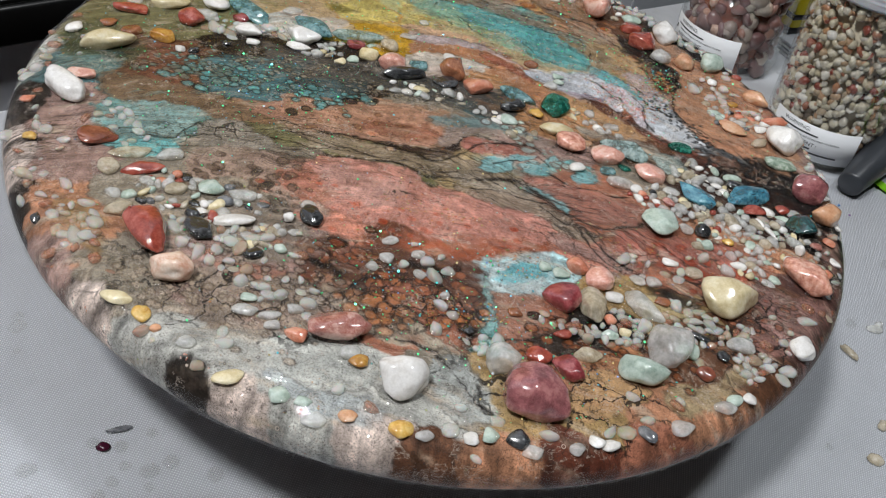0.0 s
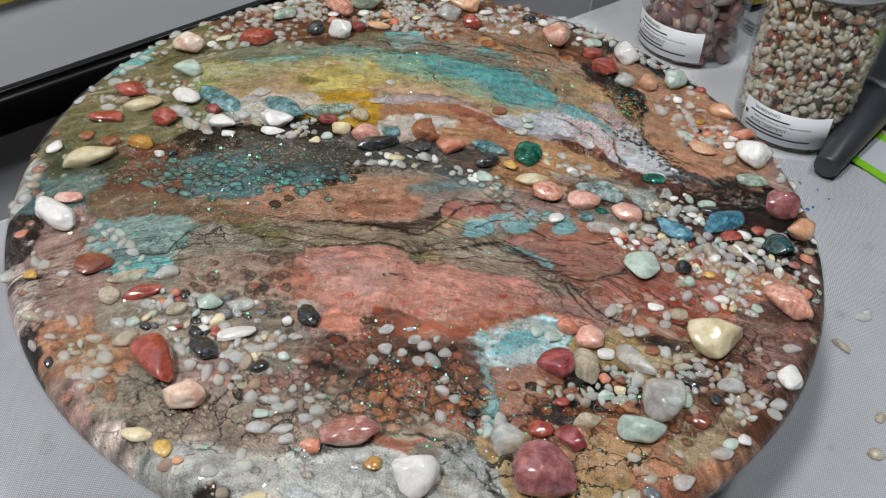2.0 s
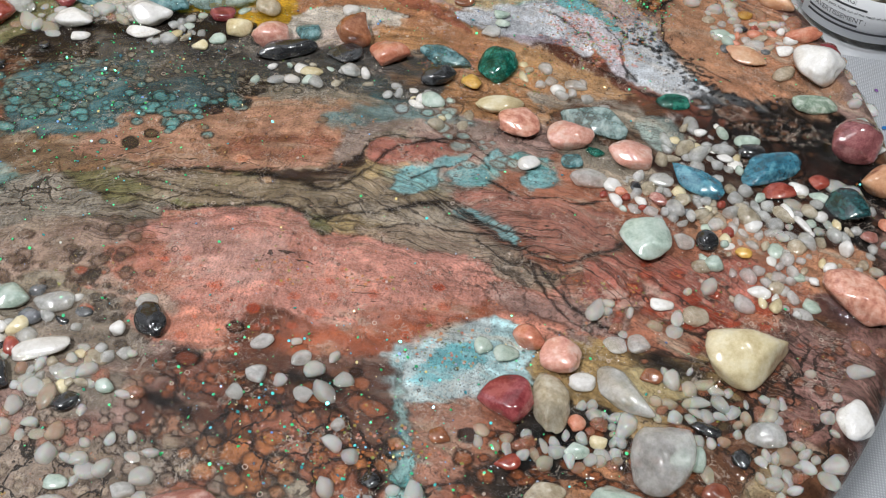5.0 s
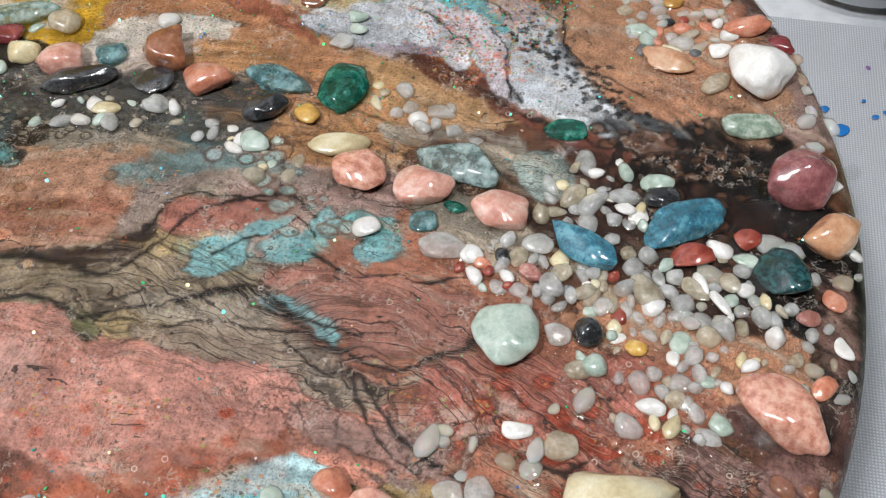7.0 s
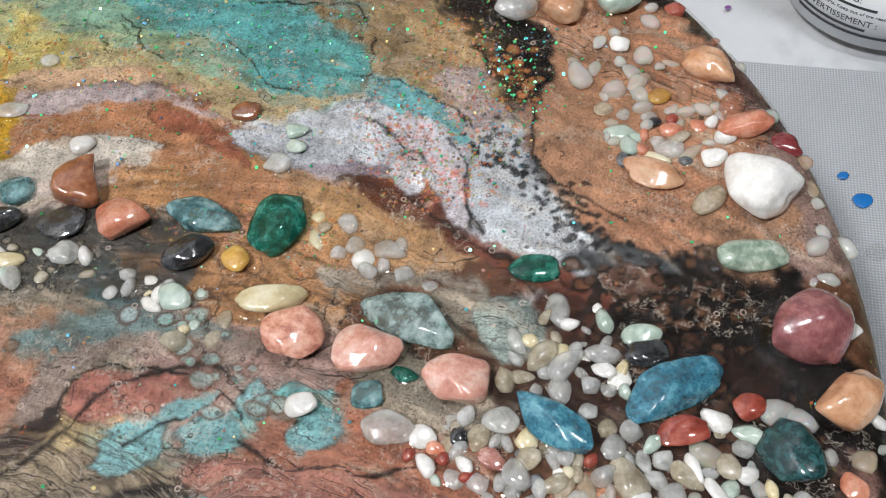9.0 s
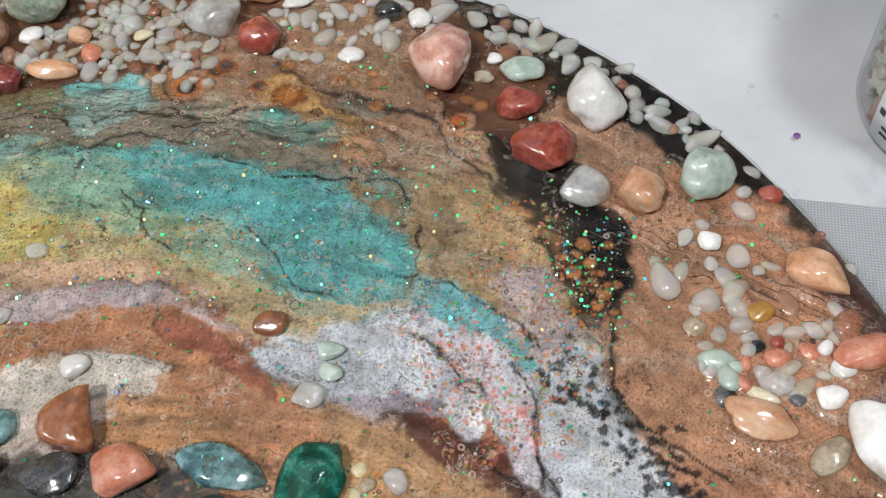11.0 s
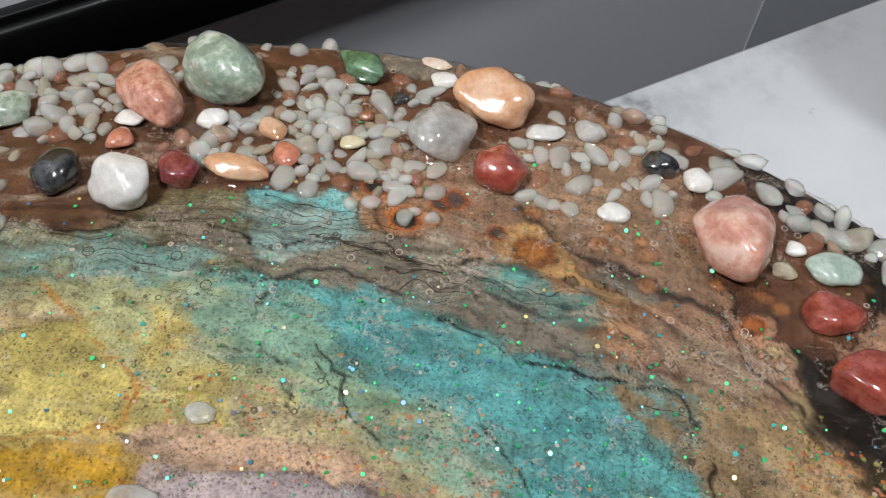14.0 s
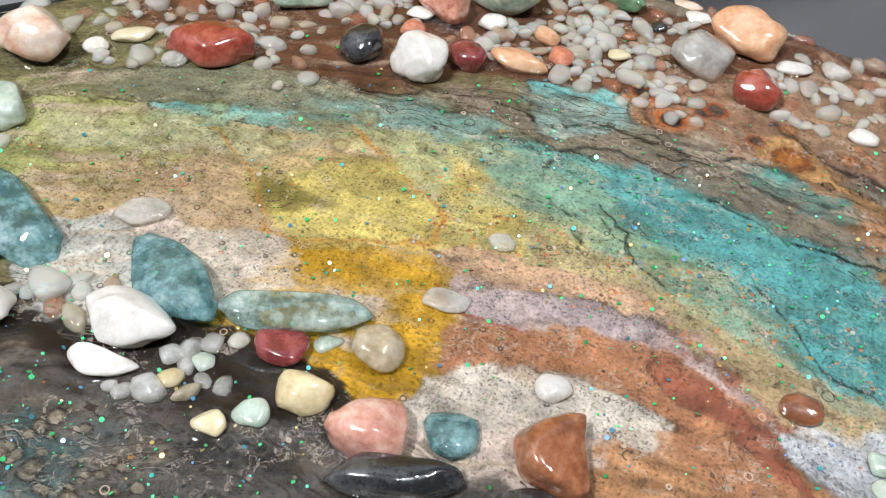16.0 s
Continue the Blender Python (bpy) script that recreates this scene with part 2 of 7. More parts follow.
colour = m.mix(0.32, colour, m.ramp(threads, (0.3, (0.55, 0.55, 0.55)), (0.55, (1, 1, 1)), (0.7, (1.2, 1.2, 1.2))), "MULTIPLY")
m.set("Base_Color", colour)
m.bump(m.mix(0.5, m.mix(0.2, grain, threads), m.math("MULTIPLY", m.math("ADD", crack, fine_vein), -3.0), "ADD"), 0.45, 0.0005)
PAINT = m.mat


def clear_skin(name, ior, tint=(1, 1, 1), rough=0.02, ripple=0.0):
    """A thin clear skin: see-through, with the gloss of its outer face."""
    mat = bpy.data.materials.new(name)
    mat.use_nodes = True
    t = mat.node_tree
    t.nodes.remove(t.nodes["Principled BSDF"])
    a, b, x, f = (t.nodes.new(k) for k in ("ShaderNodeBsdfTransparent", "ShaderNodeBsdfGlossy", "ShaderNodeMixShader", "ShaderNodeLayerWeight"))
    a.inputs[0].default_value = (*tint, 1)
    b.inputs["Roughness"].default_value = rough
    f.inputs[0].default_value = 0.5
    edge, gloss = t.nodes.new("ShaderNodeMath"), t.nodes.new("ShaderNodeMath")
    edge.operation, gloss.operation = "POWER", "MULTIPLY_ADD"
    edge.inputs[1].default_value = 4.5
    gloss.inputs[1].default_value, gloss.inputs[2].default_value = 0.45, ((ior - 1) / (ior + 1)) ** 2
    t.links.new(f.outputs[1], edge.inputs[0])
    t.links.new(edge.outputs[0], gloss.inputs[0])
    if ripple:
        c, w, u = t.nodes.new("ShaderNodeTexCoord"), t.nodes.new("ShaderNodeTexNoise"), t.nodes.new("ShaderNodeBump")
        w.inputs["Scale"].default_value, w.inputs["Detail"].default_value = 160, 3
        u.inputs["Strength"].default_value, u.inputs["Distance"].default_value = ripple, 0.002
        t.links.new(c.outputs[3], w.inputs["Vector"])
        t.links.new(w.outputs[0], u.inputs["Height"])
        t.links.new(u.outputs[0], b.inputs["Normal"])
        t.links.new(u.outputs[0], f.inputs["Normal"])
    t.links.new(gloss.outputs[0], x.inputs[0])
    t.links.new(a.outputs[0], x.inputs[1])
    t.links.new(b.outputs[0], x.inputs[2])
    t.links.new(x.outputs[0], t.nodes["Material Output"].inputs[0])
    return mat


RESIN = clear_skin("clear_resin", 1.42, (0.99, 0.985, 0.97), 0.02, 0.32)
JAR_WALL = clear_skin("clear_plastic", 1.45, (0.975, 0.98, 0.98), 0.05, 0.06)
DROP = clear_skin("clear_resin_drop", 1.5, (0.985, 0.985, 0.98), 0.03)


def plain(name, colour, rough=0.5, vary=0.12, scale=60, bump=0.1, **more):
    """Paint, plastic or paper with faint stains and a fine grain."""
    m = Mat(name, Roughness=rough, **more)
    place = m.coords()
    big = m.ramp(m.noise(place, scale * 0.12, 5), (0.3, tuple(c * (1 - vary) for c in colour)), (0.7, tuple(min(1, c * (1 + vary)) for c in colour)))
    m.set("Base_Color", m.mix(vary, big, m.noise(place, scale * 6, 3), "OVERLAY"))
    m.bump(m.noise(place, scale * 12, 3), bump, 0.0005)
    return m.mat


WALL = plain("grey_wall_paint", srgb(214, 214, 220), 0.7, 0.06, 40, 0.15)
# greys of the unseen walls and ceiling, kept dark to lower the ambient light
UNSEEN_WALL = plain("unseen_wall_dark_grey", srgb(66, 64, 62), 0.8, 0.08, 40, 0.15)
UNSEEN_CEILING = plain("unseen_ceiling_grey", srgb(100, 98, 96), 0.8, 0.04, 40)
FLOOR = plain("dark_brown_board", srgb(84, 70, 60), 0.6, 0.15, 30)
BLACK = plain("black_lacquer", srgb(10, 10, 11), 0.3, 0.2, 60)
BOARD = plain("white_mat_board", srgb(240, 242, 247), 0.85, 0.03, 60)
PAPER = plain("white_label_paper", srgb(226, 228, 230), 0.55, 0.03, 80)
INK = plain("dark_grey_ink", srgb(60, 60, 64), 0.6, 0.05, 80)
LID = plain("frosted_white_plastic", srgb(206, 208, 214), 0.35, 0.05, 60, 0.05, Subsurface_Weight=0.2, Subsurface_Scale=0.004)
LIME = plain("lime_green_paper", srgb(128, 196, 30), 0.5, 0.08)
BEIGE = plain("beige_card", srgb(200, 188, 164), 0.6, 0.08)
PACKED = plain("packed_gravel", srgb(206, 194, 170), 0.7, 0.3, 160, 0.3)
PALEGREY = plain("pale_grey_card", srgb(186, 190, 196), 0.55, 0.05)
REDDOT = plain("coral_red_ink", srgb(226, 74, 66), 0.5, 0.05)
ORANGEDOT = plain("orange_ink", srgb(226, 150, 44), 0.5, 0.05)
YELLOW = plain("yellow_plastic", srgb(206, 188, 20), 0.35, 0.06)
BLUEPAINT = plain("blue_paint", srgb(32, 116, 190), 0.35, 0.1)
VIOLET = plain("violet_paint", srgb(128, 84, 150), 0.35, 0.1)
WINE = plain("wine_paint", srgb(64, 20, 40), 0.2, 0.1)
CUPGREEN = plain("dark_green_print", srgb(44, 74, 40), 0.5, 0.1)
SCUFFED = plain("scuffed_black_plastic", srgb(56, 59, 64), 0.34, 0.3, 160, 0.2)

m = Mat("white_marble", Roughness=0.25)
place = m.coords()
smoke = m.noise(place, 9, 7, 0.62)
smut = m.noise(place, 38, 4, 0.6)
tone = m.ramp(smoke, (0.34, srgb(176, 180, 186)), (0.46, srgb(214, 217, 221)), (0.65, srgb(226, 229, 233)))
m.set("Base_Color", m.mix(m.ramp(smut, (0.66, (0, 0, 0)), (0.76, (0.75, 0.75, 0.75))), tone, srgb(126, 130, 136)))
m.bump(m.noise(place, 300, 3), 0.05, 0.0005)
MARBLE = m.mat

m = Mat("silver_woven_cloth", Roughness=0.38, Metallic=0.15)
place = m.coords()
warp = m.node("ShaderNodeTexWave", 1, (), Vector=m.coords(1, (1, 0.02, 0)), Scale=290.0, Distortion=0.4)
weft = m.node("ShaderNodeTexWave", 1, (), Vector=m.node("ShaderNodeMapping", Vector=place, Rotation=(0, 0, 1.5708)), Scale=290.0, Distortion=0.4)
net = m.math("MULTIPLY", warp, weft)
stain = m.noise(place, 16, 6, 0.65)
tone = m.mix(net, srgb(176, 179, 185), srgb(226, 228, 232))
m.set("Base_Color", m.mix(0.5, tone, m.ramp(stain, (0.3, (0.8, 0.8, 0.8)), (0.6, (1, 1, 1))), "MULTIPLY"))
m.bump(net, 0.6, 0.0004)
CLOTH = m.mat

m = Mat("abstract_painting", Roughness=0.5)
place = m.coords()
m.set("Base_Color", m.ramp(m.noise(place, 14, 5, 0.6), (0.3, srgb(120, 60, 40)), (0.42, srgb(196, 132, 60)), (0.55, srgb(206, 184, 70)), (0.7, srgb(150, 156, 60))))
m.bump(m.noise(place, 220, 4), 0.4, 0.001)
ART = m.mat

m = Mat("glitter", Metallic=0.7, Roughness=0.3)
pick = m.node("ShaderNodeNewGeometry", 8)
m.set("Base_Color", m.ramp(pick, (0.0, (0.10, 0.95, 0.32)), (0.45, (0.12, 0.9, 0.40)), (0.6, (0.10, 0.8, 0.8)), (0.8, (0.25, 0.45, 0.95)), (0.92, (0.95, 0.8, 0.35))))
GLITTER = m.mat

m = Mat("mixed_gravel", Roughness=0.3, Coat_Weight=0.5, Coat_Roughness=0.1)
pick = m.node("ShaderNodeNewGeometry", 8)
m.set("Base_Color", m.mix(0.3, m.ramp(pick, (0.0, srgb(226, 218, 198)), (0.3, srgb(196, 184, 154)), (0.5, srgb(236, 232, 224)), (0.7, srgb(176, 164, 140)), (0.85, srgb(196, 150, 110)), (0.95, srgb(140, 70, 56))), m.noise(m.coords(), 500, 4), "OVERLAY"))
GRAVEL = m.mat

m = Mat("rose_gravel", Roughness=0.3, Coat_Weight=0.5, Coat_Roughness=0.1)
pick = m.node("ShaderNodeNewGeometry", 8)
m.set("Base_Color", m.mix(0.3, m.ramp(pick, (0.0, srgb(172, 124, 112)), (0.25, srgb(132, 94, 90)), (0.45, srgb(200, 152, 130)), (0.6, srgb(206, 198, 182)), (0.85, srgb(124, 90, 88))), m.noise(m.coords(), 300, 4), "OVERLAY"))
ROSE = m.mat

m = Mat("quartz_chips", Roughness=0.22, Coat_Weight=1.0, Coat_Roughness=0.04, Subsurface_Weight=0.25, Subsurface_Scale=0.002)
pick = m.node("ShaderNodeNewGeometry", 8)
m.set("Base_Color", m.mix(0.3, m.ramp(pick, (0.0, srgb(244, 243, 239)), (0.35, srgb(230, 230, 223)), (0.6, srgb(250, 249, 246)), (0.8, srgb(226, 214, 190)), (0.93, srgb(190, 130, 104))), m.noise(m.coords(), 600, 4), "OVERLAY"))
let, blend = m.tree.nodes.new("ShaderNodeBsdfTransparent"), m.tree.nodes.new("ShaderNodeMixShader")
let.inputs[0].default_value, blend.inputs[0].default_value = (0.96, 0.96, 0.94, 1), 0.56
m.tree.links.new(m.bsdf.outputs[0], blend.inputs[1])
m.tree.links.new(let.outputs[0], blend.inputs[2])
m.tree.links.new(blend.outputs[0], m.tree.nodes["Material Output"].inputs[0])
CHIPS = m.mat

# ---- mesh helpers ----
TABLE_Z = -0.083


def part(name, bm, material, parent=None, label="", smooth=True):
    """Links a bmesh as one mesh object, under its thing if one is given."""
    me = bpy.data.meshes.new(name)
    bm.to_mesh(me)
    bm.free()
    if smooth:
        me.shade_smooth()
    me.materials.append(material)
    ob = new(name, me)
    ob.parent = parent
    if label:
        tagged(ob, label)
    return ob


def thing(name, m, label, category, group="", kind=""):
    ob = new(name)
    ob.empty_display_size = 0.01
    ob.matrix_world = m
    return tagged(ob, label, category, group, kind)


def box(x0, x1, y0, y1, z0, z1, bevel=0.0, segments=2):
    bm = bmesh.new()
    bmesh.ops.create_cube(bm, size=1, matrix=Matrix.LocRotScale(((x0 + x1) / 2, (y0 + y1) / 2, (z0 + z1) / 2), None, (x1 - x0, y1 - y0, z1 - z0)))
    if bevel:
        bmesh.ops.bevel(bm, geom=bm.edges[:], offset=bevel, segments=segments, profile=0.5, affect="EDGES")
    return bm


def lathe(profile, segments=64, start=0.0, end=2 * math.pi):
    """A surface of revolution from (radius, height) pairs; a part turn leaves it open."""
    bm = bmesh.new()
    full = abs(end - start - 2 * math.pi) < 1e-6
    count = segments if full else segments + 1
    rings = []
    for r, z in profile:
        rings.append([bm.verts.new((r * math.cos(start + (end - start) * k / segments), r * math.sin(start + (end - start) * k / segments), z)) for k in range(count)])
    for a, b in zip(rings, rings[1:]):
        for k in range(count if full else count - 1):
            j = (k + 1) % count
            bm.faces.new((a[k], a[j], b[j], b[k]))
    bmesh.ops.remove_doubles(bm, verts=bm.verts[:], dist=1e-6)
    bmesh.ops.recalc_face_normals(bm, faces=bm.faces[:])
    return bm


def wall_pose(s, q, z):
    """A place by its distance along the back wall, towards it, and its height."""
    return pose((s - q) / math.sqrt(2), (s + q) / math.sqrt(2), z, 0, 0, 45)


def slab(name, s0, s1, q0, q1, z0, z1, material, label, category, bevel=0.0, kind="structure"):
    ob = part(name, box(s0, s1, q0, q1, z0, z1, bevel), material, smooth=bevel > 0)
    ob.matrix_world = pose(0, 0, 0, 0, 0, 45)
    return tagged(ob, label, category, kind=kind)


# ---- the room ----
FLOOR_Z, TOP_Z, WALL_Q = -0.83, 1.60, 0.336
slab("wall_north", -1.6, 0.495, WALL_Q, WALL_Q + 0.1, FLOOR_Z, TOP_Z, WALL, "plain grey painted wall behind the table", "wall")
# separate slab in another grey, 1 mm proud of the main wall
slab("wall_north_pier", 0.495, 1.7, WALL_Q - 0.001, WALL_Q + 0.1, FLOOR_Z, TOP_Z, PALEGREY, "stretch of wall in a second grey beside the jars", "wall")
# three walls out of view, added to close the room and hold down bounce
slab("wall_south", -1.6, 1.7, -2.1, -2.0, FLOOR_Z, TOP_Z, UNSEEN_WALL, "unseen dark grey wall added to cut bounced light", "wall")
slab("wall_west", -1.7, -1.6, -2.1, WALL_Q + 0.1, FLOOR_Z, TOP_Z, UNSEEN_WALL, "unseen dark grey side wall added to cut bounced light", "wall")
slab("wall_east", 1.7, 1.8, -2.1, WALL_Q + 0.1, FLOOR_Z, TOP_Z, UNSEEN_WALL, "unseen dark grey side wall added to cut bounced light", "wall")
slab("floor", -1.7, 1.8, -2.1, WALL_Q + 0.1, FLOOR_Z - 0.1, FLOOR_Z, FLOOR, "dark plain floor under the table", "floor")
# ceiling out of view, added and kept dark so little light bounces back
slab("ceiling", -1.7, 1.8, -2.1, WALL_Q + 0.1, TOP_Z, TOP_Z + 0.1, UNSEEN_CEILING, "unseen grey ceiling added to cut bounced light", "ceiling")

# ---- table ----
table = thing("table", pose(0, 0, 0, 0, 0, 45), "white marble-topped work table standing near the wall", "table")
part("tabletop", box(-0.75, 0.95, -0.75, 0.1825, TABLE_Z - 0.03, TABLE_Z, 0.002), MARBLE, table, "white marble top with grey smudges")
for s in (-0.68, 0.88):
    for q in (-0.68, 0.11):
        part("leg", box(s - 0.03, s + 0.03, q - 0.03, q + 0.03, FLOOR_Z, TABLE_Z - 0.03, 0.004), PALEGREY, table)

bm = bmesh.new()
bmesh.ops.create_grid(bm, x_segments=60, y_segments=50, size=0.5, matrix=Matrix.Diagonal((0.92, 0.70, 1, 1)))
for v in bm.verts:
    v.co.z = 0.0006 + 0.0005 * noise.noise(v.co * 22)
    v.co.x += 0.004 * noise.noise(v.co * 9)
    v.co.y += 0.004 * noise.noise(v.co * 9 + Vector((5, 0, 0)))
cloth = part("table_cover", bm, CLOTH)
cloth.matrix_world = Matrix.Translation((0.05, -0.17, TABLE_Z + 0.0008)) @ pose(0, 0, 0, 0, 0, 0)
keep = cloth.data
bm = bmesh.new()
bm.from_mesh(keep)
bmesh.ops.transform(bm, matrix=cloth.matrix_world, verts=bm.verts[:])
cut = (Vector((-0.178 / math.sqrt(2), 0.178 / math.sqrt(2), 0)), Vector((-1, 1, 0)).normalized())
bmesh.ops.bisect_plane(bm, geom=bm.verts[:] + bm.edges[:] + bm.faces[:], plane_co=cut[0], plane_no=cut[1], clear_outer=True)
bm.to_mesh(keep)
bm.free()
cloth.matrix_world = Matrix.Identity(4)
tagged(cloth, "silvery woven plastic cover spread on the table", "table cover")

# ---- framed picture on the wall ----
TILT = 3.2
picture = thing("framed_picture", wall_pose(0.10, 0.318, -0.116) @ pose(0, 0, 0, 0, -TILT, 0), "framed abstract painting in a black frame, hung slightly crooked", "picture")
PW, PH, FW = 0.60, 0.62, 0.030
for x0, x1, z0, z1 in ((-PW / 2, PW / 2, 0, FW), (-PW / 2, PW / 2, PH - FW, PH), (-PW / 2, -PW / 2 + FW, FW, PH - FW), (PW / 2 - FW, PW / 2, FW, PH - FW)):
    part("frame_bar", box(x0, x1, 0, 0.018, z0, z1, 0.003), BLACK, picture, "black lacquered frame bar")
part("inner_lip", box(-PW / 2 + FW, PW / 2 - FW, 0.004, 0.010, FW, FW + 0.004, 0.001), BLACK, picture)
part("mat_board", box(-PW / 2 + FW, PW / 2 - FW, 0.010, 0.014, FW, PH - FW), BOARD, picture, "white mat board", smooth=False)
part("canvas", box(-PW / 2 + FW + 0.06, PW / 2 - FW - 0.06, 0.007, 0.0098, FW + 0.064, PH - FW - 0.064), ART, picture, "yellow and orange abstract painting", smooth=False)

# ---- the poured disc ----
random.seed(7)
np.random.seed(7)
disc = thing("resin_disc", pose(0, 0, 0), "round poured-paint panel under clear resin, raised above the table", "artwork")
PALETTE = {
    "salmon": (200, 132, 108), "rust": (158, 97, 70), "tanbrown": (156, 116, 88), "brown": (112, 76, 54), "dark": (52, 44, 38), "black": (26, 23, 22),
    "teal": (86, 148, 140), "teal2": (110, 150, 144), "aqua": (112, 178, 176), "aquawhite": (176, 204, 206), "yellow": (198, 178, 108), "olivey": (160, 158, 96),
    "mustard": (184, 138, 14), "sand": (174, 148, 104), "olive": (124, 118, 82), "white": (206, 206, 208), "greyw": (180, 176, 168), "pinkgrey": (156, 124, 112),
    "pinkwhite": (204, 184, 172), "orange": (174, 124, 80), "stone": (140, 128, 112), "bluegrey": (86, 112, 114), "copper": (176, 122, 88), "plum": (112, 80, 72),
    "gold": (164, 132, 82), "speck": (90, 92, 94), "tan2": (140, 104, 74), "darkrust": (112, 62, 44),
}
STROKES = []


def stroke(colour, x0, y0, x1, y1, width):
    """One poured streak of paint: its ends and half its width in millimetres."""
    STROKES.append((colour, x0, y0, x1, y1, width))


stroke("salmon", 4, -70, 48, -64, 11)
stroke("salmon", -29, -67, -4, -70, 11)
stroke("salmon", -53, -76, -31, -81, 10)
stroke("pinkgrey", -69, -70, -49, -68, 7)
stroke("rust", 18, -91, 52, -77, 6)
stroke("rust", -11, -100, 9, -97, 6)
stroke("salmon", -38, -90, -19, -94, 8)
stroke("aquawhite", 43, -97, 61, -85, 10)
stroke("rust", 52, -115, 61, -117, 8)
stroke("aqua", 39, -115, 43, -128, 2.5)
stroke("tanbrown", -56, -30, -4, -10, 11)
stroke("tanbrown", -87, -33, -58, -20, 7)
stroke("rust", -23, -17, -9, -13, 3)
stroke("stone", 5, -4, 22, 5, 4)
stroke("stone", 4, -13, 11, -3, 3)
stroke("olive", -43, -45, -0, -44, 4)
stroke("olive", -81, -52, -47, -49, 4)
stroke("sand", 3, -38, 21, -22, 5)
stroke("sand", 9, -43, 37, -29, 5)
stroke("stone", 40, -43, 58, -50, 6)
stroke("salmon", 18, -15, 39, -18, 4)
stroke("aqua", 23, -28, 34, -24, 3.5)
stroke("aqua", 42, -22, 50, -20, 3.5)
stroke("aqua", 68, -17, 72, -16, 3)
stroke("aqua", 51, -36, 62, -38, 2.5)
stroke("aqua", 52, -12, 56, -12, 2.5)
stroke("rust", 56, -36, 92, -45, 11)
stroke("rust", 65, -26, 100, -23, 6)
stroke("rust", 93, -56, 142, -44, 10)
stroke("rust", 129, -59, 142, -62, 8)
stroke("salmon", 65, -67, 78, -67, 6)
stroke("pinkgrey", 87, -65, 100, -62, 6)
stroke("rust", 107, -72, 116, -69, 5)
stroke("gold", 88, -89, 126, -92, 6)
stroke("plum", 149, -70, 164, -86, 11)
stroke("dark", 119, -96, 149, -95, 2)
stroke("plum", 171, -63, 170, -101, 8)
stroke("orange", 19, 21, 66, 26, 9)
stroke("orange", 12, 42, 36, 38, 6)
stroke("rust", 59, 48, 94, 39, 4)
stroke("brown", 94, 31, 133, 24, 4)
stroke("white", 51, 57, 82, 59, 7)
stroke("white", 91, 47, 109, 41, 7)
stroke("white", 100, 65, 120, 30, 7)
stroke("speck", 117, 41, 139, 28, 4)
stroke("copper", 118, 72, 129, 59, 12)
stroke("copper", 124, 87, 143, 85, 12)
stroke("brown", 115, 10, 143, 16, 6)
stroke("stone", 97, 16, 109, 11, 5)
stroke("black", 141, 28, 162, 26, 3)
stroke("black", 152, 12, 179, 11, 5)
stroke("black", 160, -17, 181, -8, 7)
stroke("brown", 124, -8, 151, -14, 9)
stroke("copper", 134, -31, 159, -32, 9)
stroke("bluegrey", -1, 21, 17, 11, 5)
stroke("bluegrey", -96, -22, -72, -10, 7)
stroke("aqua", -94, -16, -76, -8, 4)
stroke("dark", -67, -8, -51, -7, 3)
stroke("dark", -51, 12, -27, 15, 4)
stroke("black", -55, 3, -36, 16, 3)
stroke("dark", -108, 3, -62, 16, 6)
stroke("stone", -25, 7, -2, 9, 4)
stroke("plum", -104, -4, -93, -2, 4)
stroke("teal", 27, 96, 58, 99, 12)
stroke("teal", -12, 113, 12, 108, 10)
stroke("teal", 37, 90, 60, 86, 8)
stroke("aqua", -42, 106, -23, 112, 6)
stroke("yellow", -44, 90, -26, 87, 10)
stroke("olivey", -17, 96, 4, 90, 7)
stroke("sand", 19, 89, 28, 79, 4)
stroke("orange", 81, 106, 88, 97, 8)
stroke("sand", 61, 114, 76, 107, 6)
stroke("gold", 71, 97, 84, 86, 7)
stroke("white", 86, 73, 94, 63, 7)
stroke("white", 43, 64, 67, 61, 8)
stroke("aqua", 72, 81, 83, 71, 5)
stroke("white", 95, 53, 110, 43, 10)
stroke("speck", 106, 74, 113, 54, 5)
stroke("black", 103, 101, 110, 89, 5)
stroke("dark", 82, 117, 104, 107, 4)
stroke("copper", 118, 101, 130, 66, 14)
stroke("copper", 124, 58, 142, 54, 8)
stroke("tanbrown", 21, 163, 36, 154, 14)
stroke("tanbrown", -7, 153, 24, 146, 9)
stroke("orange", 11, 143, 26, 137, 5)
stroke("orange", -14, 140, -6, 141, 3.5)
stroke("stone", 32, 138, 42, 136, 3)
stroke("stone", 1, 128, 30, 120, 5)
stroke("olive", -56, 123, -19, 124, 6)
stroke("aqua", -39, 131, -27, 132, 5)
stroke("teal", 16, 127, 32, 128, 4)
stroke("orange", 31, 130, 41, 126, 3)
stroke("tanbrown", 47, 125, 63, 120, 7)
stroke("brown", 56, 166, 77, 150, 7)
stroke("dark", 72, 168, 93, 160, 6)
stroke("tanbrown", 99, 138, 111, 133, 6)
stroke("black", 108, 143, 119, 139, 3)
stroke("copper", 119, 113, 136, 115, 8)
stroke("orange", -22, 61, 9, 62, 6)
stroke("rust", 7, 66, 22, 62, 5)
stroke("pinkwhite", -31, 64, -8, 68, 4)
stroke("pinkgrey", -12, 74, 5, 73, 4)
stroke("white", -7, 55, 6, 55, 3.5)
stroke("orange", 26, 47, 46, 50, 12)
stroke("orange", 59, 40, 78, 40, 12)
stroke("rust", 63, 51, 86, 47, 4)
